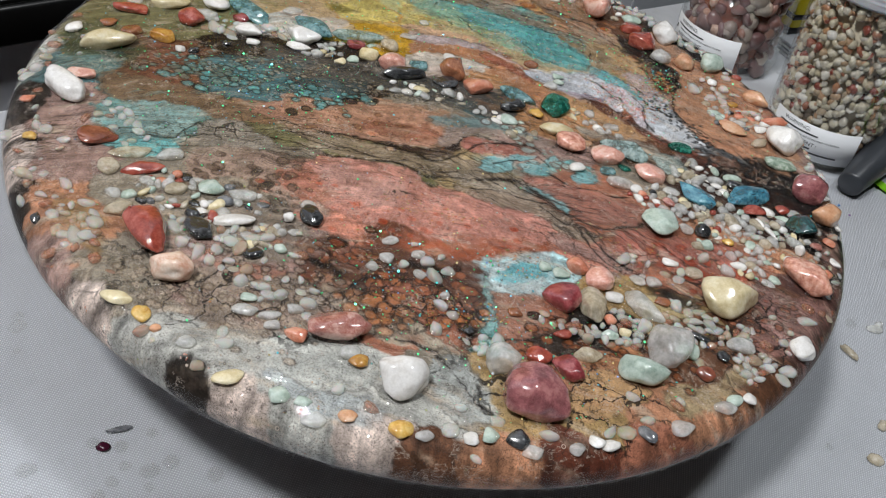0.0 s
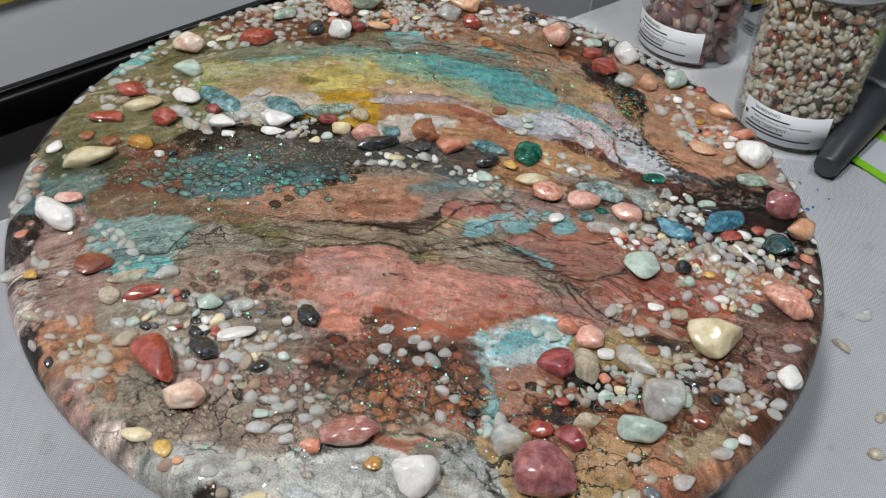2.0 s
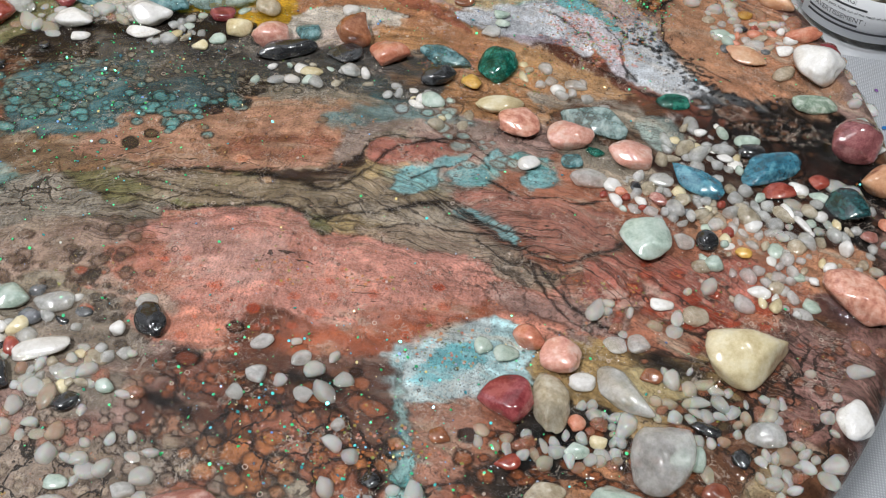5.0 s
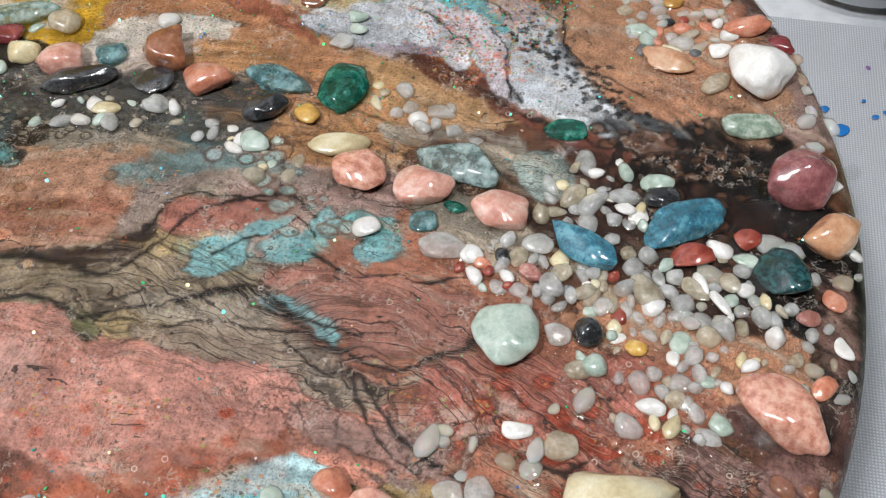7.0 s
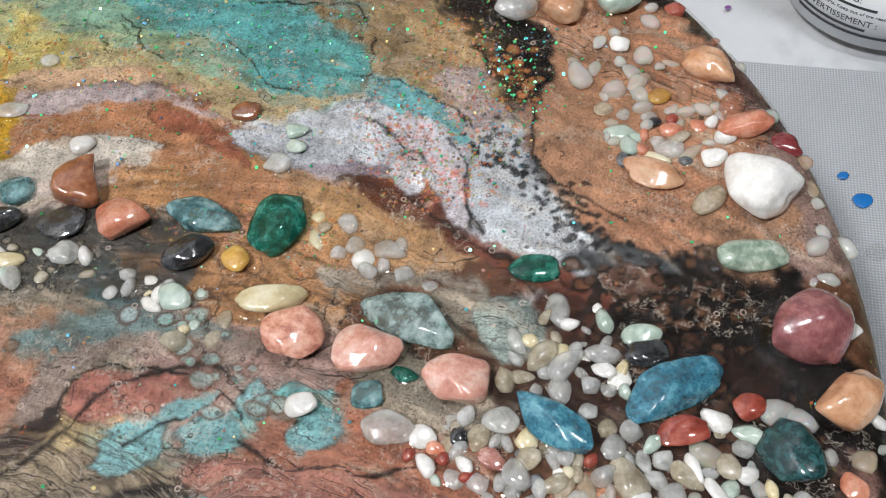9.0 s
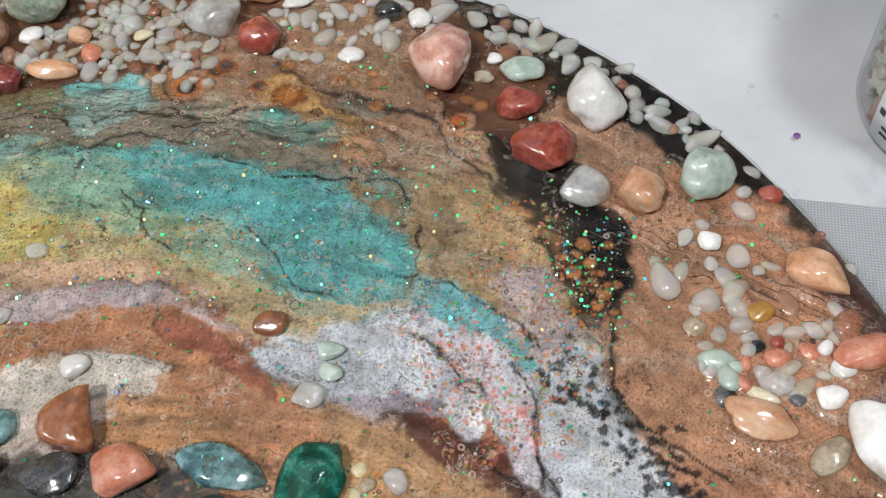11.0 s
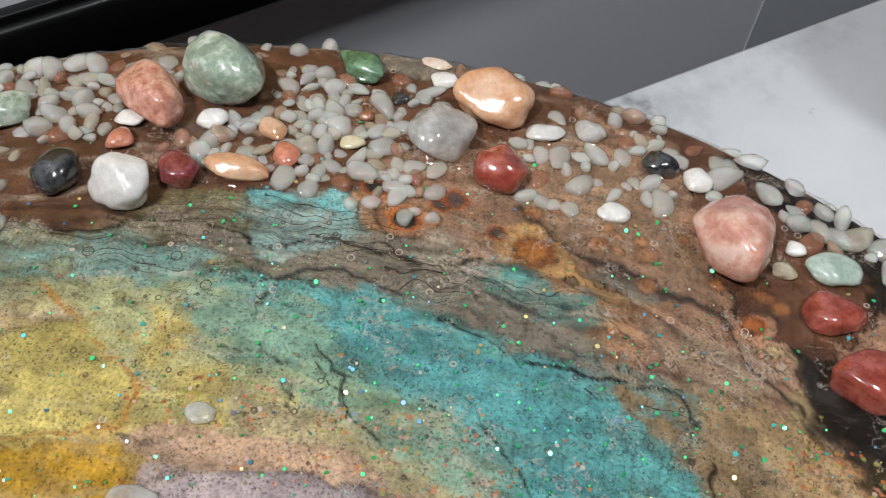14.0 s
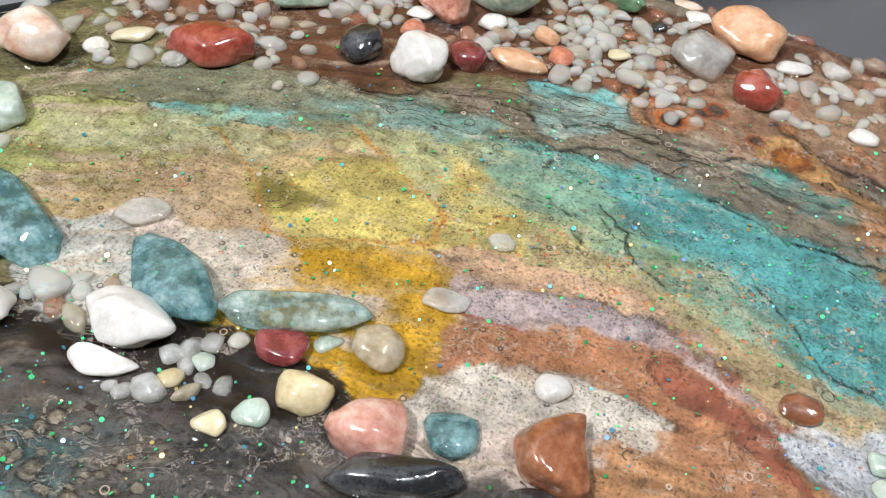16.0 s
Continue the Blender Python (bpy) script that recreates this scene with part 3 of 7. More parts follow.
stroke("yellow", -77, 76, -43, 86, 9)
stroke("sand", -96, 80, -78, 87, 6)
stroke("olive", -98, 100, -60, 114, 5)
stroke("aqua", -96, 96, -63, 107, 2)
stroke("teal", -50, 105, -35, 105, 6)
stroke("brown", -106, 124, -76, 120, 8)
stroke("brown", -64, 138, -42, 153, 10)
stroke("tanbrown", 13, 167, 32, 153, 11)
stroke("brown", -132, 131, -89, 146, 8)
stroke("brown", -19, 169, 7, 181, 9)
stroke("olive", -143, 85, -110, 97, 7)
stroke("olivey", -132, 67, -106, 80, 8)
stroke("sand", -115, 63, -96, 75, 5)
stroke("pinkwhite", -94, 58, -79, 55, 7)
stroke("mustard", -66, 55, -49, 67, 8)
stroke("mustard", -45, 65, -36, 53, 8)
stroke("greyw", -99, 45, -92, 40, 5)
stroke("dark", -85, 16, -59, 25, 9)
stroke("yellow", -71, 72, -51, 76, 5)
stroke("olive", -181, 27, -152, 67, 8)
stroke("olive", -185, -4, -166, 21, 8)
stroke("olive", -149, 10, -126, 30, 7)
stroke("bluegrey", -176, -38, -164, -26, 7)
stroke("brown", -152, -15, -120, -5, 6)
stroke("aqua", -116, -9, -95, -11, 7)
stroke("bluegrey", -108, -22, -57, -2, 8)
stroke("dark", -85, 15, -45, 24, 6)
stroke("dark", -119, 9, -91, 14, 5)
stroke("brown", -141, -26, -112, -28, 6)
stroke("tan2", -109, -44, -55, -30, 6)
stroke("teal2", -132, -68, -103, -54, 7)
stroke("aqua", -135, -80, -117, -72, 5)
stroke("stone", -90, -68, -56, -59, 7)
stroke("salmon", -57, -81, -41, -64, 7)
stroke("pinkgrey", -146, -79, -139, -105, 8)
stroke("stone", -87, -84, -58, -78, 7)
stroke("stone", -107, -111, -87, -114, 9)
stroke("stone", -93, -102, -52, -100, 9)
stroke("copper", -129, -128, -107, -141, 8)
stroke("stone", -100, -146, -71, -162, 8)
stroke("pinkgrey", -47, -117, -16, -112, 6)
stroke("pinkgrey", -67, -151, -28, -144, 10)
stroke("greyw", -38, -174, -11, -169, 9)
stroke("darkrust", -23, -132, 21, -113, 8)
stroke("dark", -18, -120, 12, -113, 1.5)
stroke("dark", -4, -129, 19, -124, 1.5)
stroke("rust", 9, -137, 34, -127, 8)
stroke("rust", -14, -141, -1, -132, 5)
stroke("copper", 84, -145, 118, -135, 8)
stroke("gold", 77, -156, 87, -158, 6)
stroke("gold", 46, -158, 57, -164, 5)
stroke("dark", 57, -118, 73, -123, 3)
stroke("dark", 77, -116, 92, -112, 3)
stroke("brown", 117, -119, 146, -109, 8)
stroke("greyw", 0, -178, 35, -171, 6)
stroke("stone", 30, -159, 46, -168, 5)
stroke("dark", -10, -172, 5, -168, 2)
stroke("brown", 145, -81, 169, -70, 9)
stroke("greyw", -74, -172, -42, -173, 6)
stroke("stone", -91, -158, -75, -166, 6)
stroke("pinkgrey", 28, -2, 62, -2, 5)
stroke("rust", 58, -14, 64, -20, 3)
stroke("rust", 72, -23, 81, -9, 4)
stroke("pinkgrey", 38, -16, 47, -13, 2.3)
stroke("stone", 27, -34, 55, -29, 3)
stroke("rust", 41, -29, 54, -25, 2.5)
stroke("stone", 88, -5, 106, -4, 6)
stroke("brown", 78, 16, 109, 7, 4)
stroke("olive", -81, 74, -67, 79, 3)
stroke("aqua", -85, 102, -62, 113, 3)
stroke("stone", -62, 115, -34, 129, 5)
stroke("sand", -37, 69, -19, 82, 4)
stroke("pinkgrey", -30, 64, -1, 73, 4)
stroke("rust", -13, 64, 13, 69, 5)
stroke("orange", -31, 54, -12, 62, 5)
stroke("pinkwhite", -31, 45, 6, 55, 4)
stroke("rust", 9, 64, 26, 56, 6)
stroke("orange", 7, 50, 22, 51, 7)
stroke("teal", -39, 104, -9, 115, 7)
stroke("yellow", -58, 88, -33, 89, 7)
stroke("stone", -27, 130, -1, 134, 4)
stroke("tanbrown", -2, 140, 24, 141, 5)
stroke("sand", -94, 84, -67, 91, 4)
stroke("olivey", -117, 71, -96, 83, 5)
stroke("aqua", -112, 85, -89, 100, 3)
stroke("orange", -83, 65, -73, 80, 2.5)
stroke("pinkwhite", -91, 61, -77, 55, 7)
stroke("stone", -24, -43, 6, -42, 3)
stroke("sand", 5, -38, 21, -25, 3)
stroke("stone", 34, -26, 57, -33, 3)
stroke("gold", 63, 99, 67, 110, 5)
stroke("gold", 81, 93, 90, 87, 6)
for angle, colour in ((-178, "dark"), (-168, "greyw"), (-156, "dark"), (-146, "pinkwhite"), (-136, "dark"), (-127, "pinkgrey"), (-119, "pinkwhite"), (-111, "greyw"), (-105, "dark"), (-99, "pinkwhite"), (-92, "greyw"), (-86, "pinkwhite"), (-80, "brown"), (-73, "copper"), (-64, "darkrust"), (-55, "rust"), (-45, "copper"), (-33, "brown"), (-20, "plum"), (-6, "dark"), (6, "brown"), (18, "pinkgrey"), (30, "plum"), (42, "dark"), (55, "black"), (68, "dark"), (82, "brown"), (96, "stone"), (112, "brown"), (128, "stone"), (145, "olive"), (160, "aqua"), (171, "stone")):
    a = radians(angle)
    stroke(colour, 196 * math.cos(a), 196 * math.sin(a), 225 * math.cos(a + 0.03), 225 * math.sin(a + 0.03), 3 if colour in ("dark", "black") and angle < 0 else 7)


POOLS, VEINS = [], []


def pool(colour, soft, rim, *corners):
    """A pool of paint with a flowing outline: its colour, the blur of its edge, the darkness of its rim, and its corners in millimetres."""
    POOLS.append((colour, soft, rim, corners))


def vein(colour, width, *places):
    """A thin wandering line of paint through these places, in millimetres."""
    VEINS.append((colour, width, places))


pool((88, 92, 64), 1.5, 0.0, (-188, -11), (-169, -5), (-146, -10), (-143, -28), (-171, -39), (-183, -30))
pool((120, 150, 140), 1.5, 0.0, (-179, -38), (-159, -29), (-152, -40), (-162, -48), (-175, -46))
pool((126, 74, 52), 1.2, 0.0, (-147, -7), (-124, -10), (-119, -31), (-133, -38), (-144, -34))
pool((128, 100, 74), 1.5, 0.0, (-155, -40), (-119, -34), (-93, -35), (-68, -36), (-85, -46), (-105, -54), (-146, -56))
pool((84, 122, 126), 0.8, 0.3, (-119, -6), (-85, 10), (-57, 6), (-55, -18), (-83, -28), (-111, -30))
pool((92, 88, 84), 0.8, 0.0, (-58, 26), (-13, 34), (26, 36), (29, 14), (12, 10), (-4, 11), (-42, 10))
pool((76, 90, 92), 0.8, 0.0, (-85, 10), (-55, 21), (-41, 7), (-57, -5), (-78, -5))
pool((132, 160, 152), 0.8, 0.2, (-144, -68), (-125, -52), (-109, -48), (-101, -53), (-107, -69), (-116, -78), (-135, -82))
pool((150, 136, 120), 0.6, 0.3, (-100, -56), (-84, -49), (-67, -59), (-76, -70), (-94, -74))
pool((172, 136, 114), 0.9, 0.0, (-95, -76), (-66, -63), (-45, -70), (-31, -90), (-43, -98), (-67, -86), (-90, -93))
pool((140, 122, 106), 1.2, 0.0, (-73, -90), (-43, -98), (-31, -111), (-44, -133), (-61, -130), (-71, -110))
pool((160, 118, 68), 1.2, 0.0, (-130, -127), (-116, -126), (-104, -139), (-101, -152), (-114, -144), (-126, -135))
pool((146, 124, 106), 1.2, 0.0, (-66, -142), (-47, -135), (-22, -134), (-19, -156), (-45, -168), (-64, -162))
pool((168, 100, 74), 0.6, 0.4, (-61, -137), (-48, -132), (-35, -131), (-42, -138), (-56, -141))
pool((206, 132, 110), 0.5, 0.25, (-51, -64), (-34, -53), (-6, -47), (1, -53), (10, -55), (52, -50), (59, -70), (32, -90), (15, -100), (-8, -93), (-31, -90), (-45, -83))
pool((168, 86, 54), 0.9, 0.0, (-9, -86), (14, -86), (52, -71), (33, -91), (15, -100), (-3, -98))
pool((178, 100, 72), 0.9, 0.0, (-59, -73), (-46, -67), (-35, -81), (-41, -89), (-53, -85))
pool((196, 206, 204), 0.4, 0.3, (39, -95), (50, -84), (60, -77), (62, -84), (60, -93), (62, -102), (51, -107), (42, -110), (38, -103))
pool((110, 184, 190), 0.9, 0.0, (41, -97), (50, -88), (59, -85), (60, -93), (51, -99), (42, -103))
pool((156, 100, 74), 0.5, 0.2, (42, -110), (51, -108), (61, -104), (61, -119), (59, -130), (47, -132), (45, -122))
pool((146, 178, 172), 0.5, 0.5, (37, -101), (41, -107), (45, -122), (44, -133), (41, -130), (40, -114))
pool((54, 44, 40), 1.0, 0.0, (-29, -110), (-17, -107), (-1, -108), (12, -104), (29, -99), (38, -106), (40, -123), (37, -144), (29, -124), (17, -114), (-4, -118), (-17, -117))
pool((150, 112, 92), 1.0, 0.0, (7, -101), (28, -96), (33, -101), (21, -109), (10, -109))
pool((176, 150, 122), 0.6, 0.6, (-21, -126), (-12, -121), (-4, -127), (-6, -141), (-16, -142), (-21, -134))
pool((166, 82, 46), 0.6, 0.6, (2, -125), (9, -118), (20, -115), (29, -120), (24, -131), (11, -130))
pool((178, 158, 132), 0.8, 0.5, (-2, -138), (11, -133), (20, -137), (29, -145), (18, -149), (1, -148))
pool((164, 84, 48), 0.6, 0.5, (20, -132), (32, -128), (37, -133), (31, -140), (23, -138))
pool((118, 66, 44), 0.9, 0.0, (-14, -96), (-5, -85), (6, -95), (-2, -105), (-13, -104))
pool((10, 9, 9), 0.8, 0.0, (73, -112), (88, -108), (91, -116), (86, -125), (75, -123))
pool((190, 122, 72), 0.7, 0.5, (92, -119), (103, -121), (94, -136), (84, -143), (79, -139))
pool((182, 160, 110), 0.9, 0.5, (102, -85), (126, -84), (121, -96), (103, -97))
pool((44, 38, 34), 0.8, 0.0, (114, -95), (130, -89), (148, -90), (145, -97), (123, -104))
pool((186, 182, 172), 0.7, 0.5, (-33, -167), (-15, -157), (12, -156), (16, -164), (7, -175), (-7, -181), (-27, -176))
pool((196, 198, 196), 0.8, 0.3, (-26, -178), (-7, -181), (8, -178), (19, -184), (4, -190), (-17, -187))
pool((174, 140, 84), 0.5, 0.7, (43, -154), (55, -151), (61, -164), (53, -172))
pool((186, 138, 84), 0.5, 0.6, (78, -148), (85, -134), (107, -137), (97, -150), (82, -162))
pool((170, 168, 160), 0.7, 0.5, (26, -154), (40, -149), (54, -170), (39, -175))
pool((160, 132, 90), 0.7, 0.4, (113, -134), (130, -125), (146, -106), (139, -127), (118, -145))
pool((150, 98, 84), 0.9, 0.4, (147, -80), (176, -53), (182, -65), (163, -96), (147, -100))
pool((178, 120, 90), 0.5, 0.2, (-78, -25), (-58, -13), (-37, -15), (-23, -4), (0, 2), (5, -8), (-1, -24), (-18, -33), (-33, -34), (-47, -37), (-67, -37), (-87, -38))
pool((178, 122, 88), 0.6, 0.15, (-77, -18), (-61, -12), (-44, -8), (-30, -1), (-10, 1), (3, 1), (1, -8), (-6, -22), (-13, -27), (-26, -31), (-44, -32), (-58, -37), (-68, -38))
pool((164, 92, 60), 1.6, 0.0, (-34, -15), (-18, -15), (-2, -11), (-6, -22), (-18, -28), (-36, -29))
pool((158, 130, 114), 0.7, 0.2, (1, -8), (9, 2), (25, 11), (42, 6), (53, 0), (47, -4), (36, -3), (21, -4), (12, -9), (5, -22), (-1, -27))
pool((148, 122, 96), 0.5, 0.3, (-70, -45), (-52, -40), (-32, -38), (4, -38), (14, -29), (26, -26), (29, -35), (8, -46), (-6, -45), (-18, -46), (-34, -52), (-50, -48))
pool((150, 126, 96), 0.5, 0.3, (-54, -44), (-33, -37), (-10, -36), (3, -29), (18, -30), (35, -31), (30, -37), (11, -42), (2, -47), (-15, -46), (-34, -52), (-52, -49))
pool((70, 52, 44), 0.5, 0.0, (-27, -33), (-12, -31), (-1, -27), (9, -17), (8, -26), (0, -34), (-15, -37))
pool((184, 104, 82), 0.4, 0.5, (10, -19), (12, -12), (23, -9), (37, -8), (47, -11), (38, -15), (25, -20), (15, -21))
pool((128, 180, 180), 0.4, 0.5, (21, -29), (26, -22), (36, -20), (36, -27), (28, -32), (21, -31))
pool((128, 180, 180), 0.4, 0.5, (39, -22), (44, -16), (51, -17), (51, -23), (43, -26))
pool((128, 180, 180), 0.4, 0.5, (63, -18), (69, -13), (75, -15), (73, -20), (66, -21))
pool((128, 180, 180), 0.4, 0.5, (49, -13), (53, -7), (58, -11), (56, -15), (51, -16))
pool((128, 180, 180), 0.4, 0.5, (30, -19), (38, -13), (45, -10), (41, -17), (31, -22), (21, -24))
pool((128, 180, 180), 0.4, 0.5, (43, -36), (53, -34), (65, -40), (65, -47), (54, -40), (44, -39))
pool((166, 96, 74), 0.6, 0.3, (51, -26), (68, -25), (85, -27), (96, -28), (99, -39), (85, -46), (72, -47), (63, -40), (46, -34), (42, -30))
pool((176, 90, 68), 0.7, 0.3, (88, -49), (104, -42), (120, -41), (141, -37), (141, -48), (136, -64), (122, -68), (109, -62), (95, -65), (87, -60))
pool((200, 150, 130), 1.2, 0.0, (94, -57), (105, -55), (114, -56), (106, -62), (97, -64))
pool((150, 124, 100), 0.6, 0.5, (15, -50), (32, -44), (48, -43), (66, -50), (80, -57), (75, -63), (62, -60), (54, -54), (38, -55), (21, -53))
pool((172, 124, 108), 0.7, 0.5, (59, -64), (75, -65), (91, -67), (104, -70), (101, -74), (86, -75), (75, -72), (62, -71))
pool((40, 34, 30), 0.8, 0.0, (105, -80), (116, -78), (125, -81), (124, -87), (114, -85), (105, -84))
pool((150, 104, 92), 1.2, 0.4, (151, -60), (166, -61), (179, -62), (175, -79), (162, -89), (153, -80))
pool((58, 50, 48), 0.9, 0.0, (180, -33), (189, -35), (186, -50), (181, -54), (179, -44))
pool((172, 150, 124), 0.6, 0.4, (10, -40), (30, -37), (44, -40), (32, -44), (16, -48))
pool((120, 140, 136), 1.0, 0.0, (-9, -2), (11, 7), (33, 8), (45, 3), (27, 3), (10, -3), (-3, -8))
vein((30, 24, 21), 1.0, (-52, -39), (-33, -35), (-13, -35), (2, -36), (11, -25), (17, -16), (27, -9), (42, -4), (51, -11))
vein((30, 24, 21), 0.8, (-71, -54), (-54, -52), (-39, -54), (-27, -50), (-16, -46), (-6, -47), (2, -49), (8, -46), (20, -41), (37, -35), (47, -38), (59, -41), (71, -42))
vein((30, 24, 21), 0.5, (-84, -50), (-65, -46), (-50, -47), (-35, -48), (-19, -44))
vein((30, 24, 21), 0.6, (21, -48), (33, -44), (42, -45), (54, -44), (64, -48))
vein((30, 24, 21), 0.6, (52, -47), (62, -53), (72, -53), (79, -62), (86, -67), (93, -72), (102, -73))
vein((30, 24, 21), 0.8, (-101, -58), (-106, -67), (-108, -73), (-119, -76))
vein((30, 24, 21), 0.6, (4, -26), (7, -21), (9, -14), (15, -9), (25, -7), (37, -8), (46, -11), (52, -17))
vein((30, 24, 21), 0.5, (27, -26), (33, -21), (40, -17), (46, -11))
vein((30, 24, 21), 0.6, (53, -21), (65, -26), (76, -24), (82, -26), (95, -22))
vein((30, 24, 21), 0.9, (21, -40), (30, -37), (39, -34), (47, -37), (58, -44), (69, -48), (81, -51), (88, -47), (98, -40))
vein((30, 24, 21), 0.5, (-65, -45), (-51, -44), (-36, -46), (-21, -46), (-7, -46), (7, -42), (19, -35), (29, -32))
vein((30, 24, 21), 0.5, (-67, -40), (-50, -38), (-33, -35), (-17, -31))
vein((30, 24, 21), 0.6, (69, -51), (74, -61), (79, -68), (87, -73), (92, -75))
vein((30, 24, 21), 0.5, (89, -73), (97, -67), (106, -63), (115, -68), (122, -70), (129, -66))
vein((30, 24, 21), 0.5, (123, -41), (128, -47), (133, -52), (139, -54))
vein((30, 24, 21), 0.9, (-29, -114), (-15, -117), (1, -119), (13, -114), (24, -115), (30, -124), (34, -134))
vein((30, 24, 21), 0.7, (-2, -119), (-3, -133), (4, -140), (12, -136), (20, -137))
vein((30, 24, 21), 0.8, (31, -119), (36, -129), (39, -144))
vein((30, 24, 21), 0.8, (41, -134), (47, -135), (59, -130))
vein((30, 24, 21), 0.6, (-24, -134), (-12, -143), (0, -143))
vein((30, 24, 21), 0.6, (12, -148), (25, -148), (35, -154), (43, -164), (54, -170))
vein((30, 24, 21), 0.6, (45, -158), (48, -168), (55, -171))
vein((30, 24, 21), 0.5, (78, -150), (84, -161))
vein((30, 24, 21), 0.5, (93, -72), (104, -76), (118, -78), (131, -80))
pool((46, 38, 34), 0.8, 0.3, (151, 37), (160, 40), (172, 35), (170, 27), (160, 26), (150, 23), (143, 27))
pool((10, 9, 9), 0.9, 0.0, (160, 0), (169, 4), (181, 1), (184, -9), (178, -21), (169, -18), (159, -14))
pool((140, 98, 84), 0.9, 0.3, (181, -6), (190, -8), (193, -27), (184, -34), (180, -21))
pool((124, 86, 68), 0.8, 0.5, (129, 34), (142, 36), (150, 25), (142, 20), (132, 22))
pool((150, 120, 100), 0.8, 0.5, (119, 22), (127, 22), (134, 15), (125, 13), (119, 15))
pool((176, 122, 84), 1.5, 0.0, (149, 52), (172, 57), (179, 49), (167, 34), (155, 42))
pool((180, 120, 82), 0.5, 0.0, (112, 83), (117, 97), (134, 95), (139, 71), (143, 57), (151, 52), (140, 47), (128, 51), (118, 56), (111, 65))
pool((198, 196, 198), 0.4, 0.3, (34, 64), (46, 72), (60, 81), (73, 75), (87, 69), (94, 76), (104, 66), (110, 52), (122, 42), (132, 38), (115, 38), (100, 40), (91, 48), (82, 59), (74, 54), (57, 53), (43, 58), (33, 61))
pool((176, 126, 76), 0.7, 0.0, (52, 48), (64, 51), (77, 50), (90, 42), (101, 35), (91, 28), (75, 28), (62, 34), (53, 41))
pool((132, 68, 46), 0.5, 0.3, (60, 53), (73, 54), (87, 50), (97, 40), (108, 37), (123, 32), (134, 24), (128, 20), (118, 25), (106, 31), (93, 36), (81, 46), (66, 52))
pool((96, 58, 44), 0.6, 0.5, (118, 25), (139, 20), (151, 18), (147, 12), (134, 12), (122, 13))
pool((146, 156, 146), 0.5, 0.4, (102, 21), (114, 23), (119, 10), (109, 6), (102, 13))
pool((158, 142, 124), 0.9, 0.0, (62, 25), (79, 26), (97, 27), (104, 22), (88, 25), (68, 18))
vein((30, 24, 21), 0.5, (87, 69), (94, 59), (95, 47), (100, 40))
vein((30, 24, 21), 0.4, (66, 51), (77, 50), (90, 42), (102, 35), (114, 32))
vein((30, 24, 21), 0.5, (102, 36), (118, 30), (130, 22), (139, 20), (151, 18), (162, 20))
vein((20, 18, 18), 0.8, (151, 20), (160, 19), (170, 24), (181, 31))
pool((158, 116, 80), 1.0, 0.0, (-1, 152), (9, 166), (32, 171), (46, 164), (48, 156), (58, 142), (51, 137), (38, 141), (25, 142), (16, 150))
pool((140, 124, 104), 0.7, 0.35, (-21, 128), (-2, 128), (19, 121), (39, 116), (32, 114), (8, 117), (-7, 118), (-29, 117), (-57, 121), (-59, 125), (-42, 124))
pool((138, 136, 108), 1.0, 0.2, (-133, 92), (-100, 110), (-79, 114), (-60, 116), (-69, 105), (-93, 98), (-115, 87), (-132, 81))
pool((172, 164, 118), 1.0, 0.0, (-132, 72), (-112, 83), (-85, 91), (-74, 99), (-85, 84), (-106, 74), (-127, 65))
pool((178, 144, 100), 1.2, 0.0, (-114, 66), (-95, 78), (-76, 67), (-69, 62), (-81, 55), (-97, 60))
pool((202, 184, 166), 1.0, 0.0, (-94, 52), (-74, 65), (-66, 59), (-64, 53), (-79, 45))
pool((184, 180, 122), 1.8, 0.0, (-74, 99), (-57, 109), (-35, 105), (-22, 87), (-29, 78), (-36, 77), (-47, 85), (-62, 95))
pool((200, 176, 84), 0.8, 0.25, (-79, 81), (-68, 92), (-57, 92), (-47, 85), (-45, 79), (-54, 73), (-64, 69), (-75, 67), (-83, 75))
pool((138, 122, 52), 1.0, 0.0, (-84, 78), (-76, 79), (-68, 78), (-73, 72), (-82, 71))
pool((128, 164, 150), 1.2, 0.0, (-89, 103), (-72, 112), (-57, 116), (-45, 117), (-56, 107), (-74, 104))
pool((96, 150, 138), 2.2, 0.0, (-28, 114), (-7, 117), (8, 114), (23, 112), (39, 112), (55, 109), (60, 91), (60, 82), (32, 77), (24, 86), (10, 99), (-11, 101), (-29, 103))
pool((78, 160, 158), 1.5, 0.0, (20, 113), (37, 115), (52, 115), (60, 102), (63, 89), (57, 81), (45, 80), (35, 81), (25, 91), (17, 97), (-4, 101), (-16, 105), (-23, 113), (-9, 118), (7, 115))
pool((130, 164, 134), 1.8, 0.0, (-45, 107), (-23, 113), (-12, 103), (13, 94), (23, 84), (14, 80), (1, 85), (-16, 93), (-36, 97))
pool((206, 178, 90), 1.8, 0.0, (-50, 101), (-40, 99), (-29, 86), (-31, 77), (-40, 76))
pool((172, 150, 100), 1.5, 0.0, (-31, 91), (-7, 89), (13, 83), (29, 76), (22, 72), (3, 80), (-12, 81), (-23, 80))
pool((182, 152, 104), 0.7, 0.0, (14, 80), (29, 79), (45, 78), (58, 81), (65, 80), (53, 77), (44, 72), (34, 69), (28, 67), (19, 71))
pool((188, 148, 96), 0.8, 0.0, (57, 119), (74, 116), (86, 107), (92, 93), (83, 93), (75, 88), (65, 88), (61, 99))
pool((148, 116, 74), 1.6, 0.0, (39, 113), (54, 116), (66, 111), (73, 103), (84, 87), (62, 83), (61, 96))
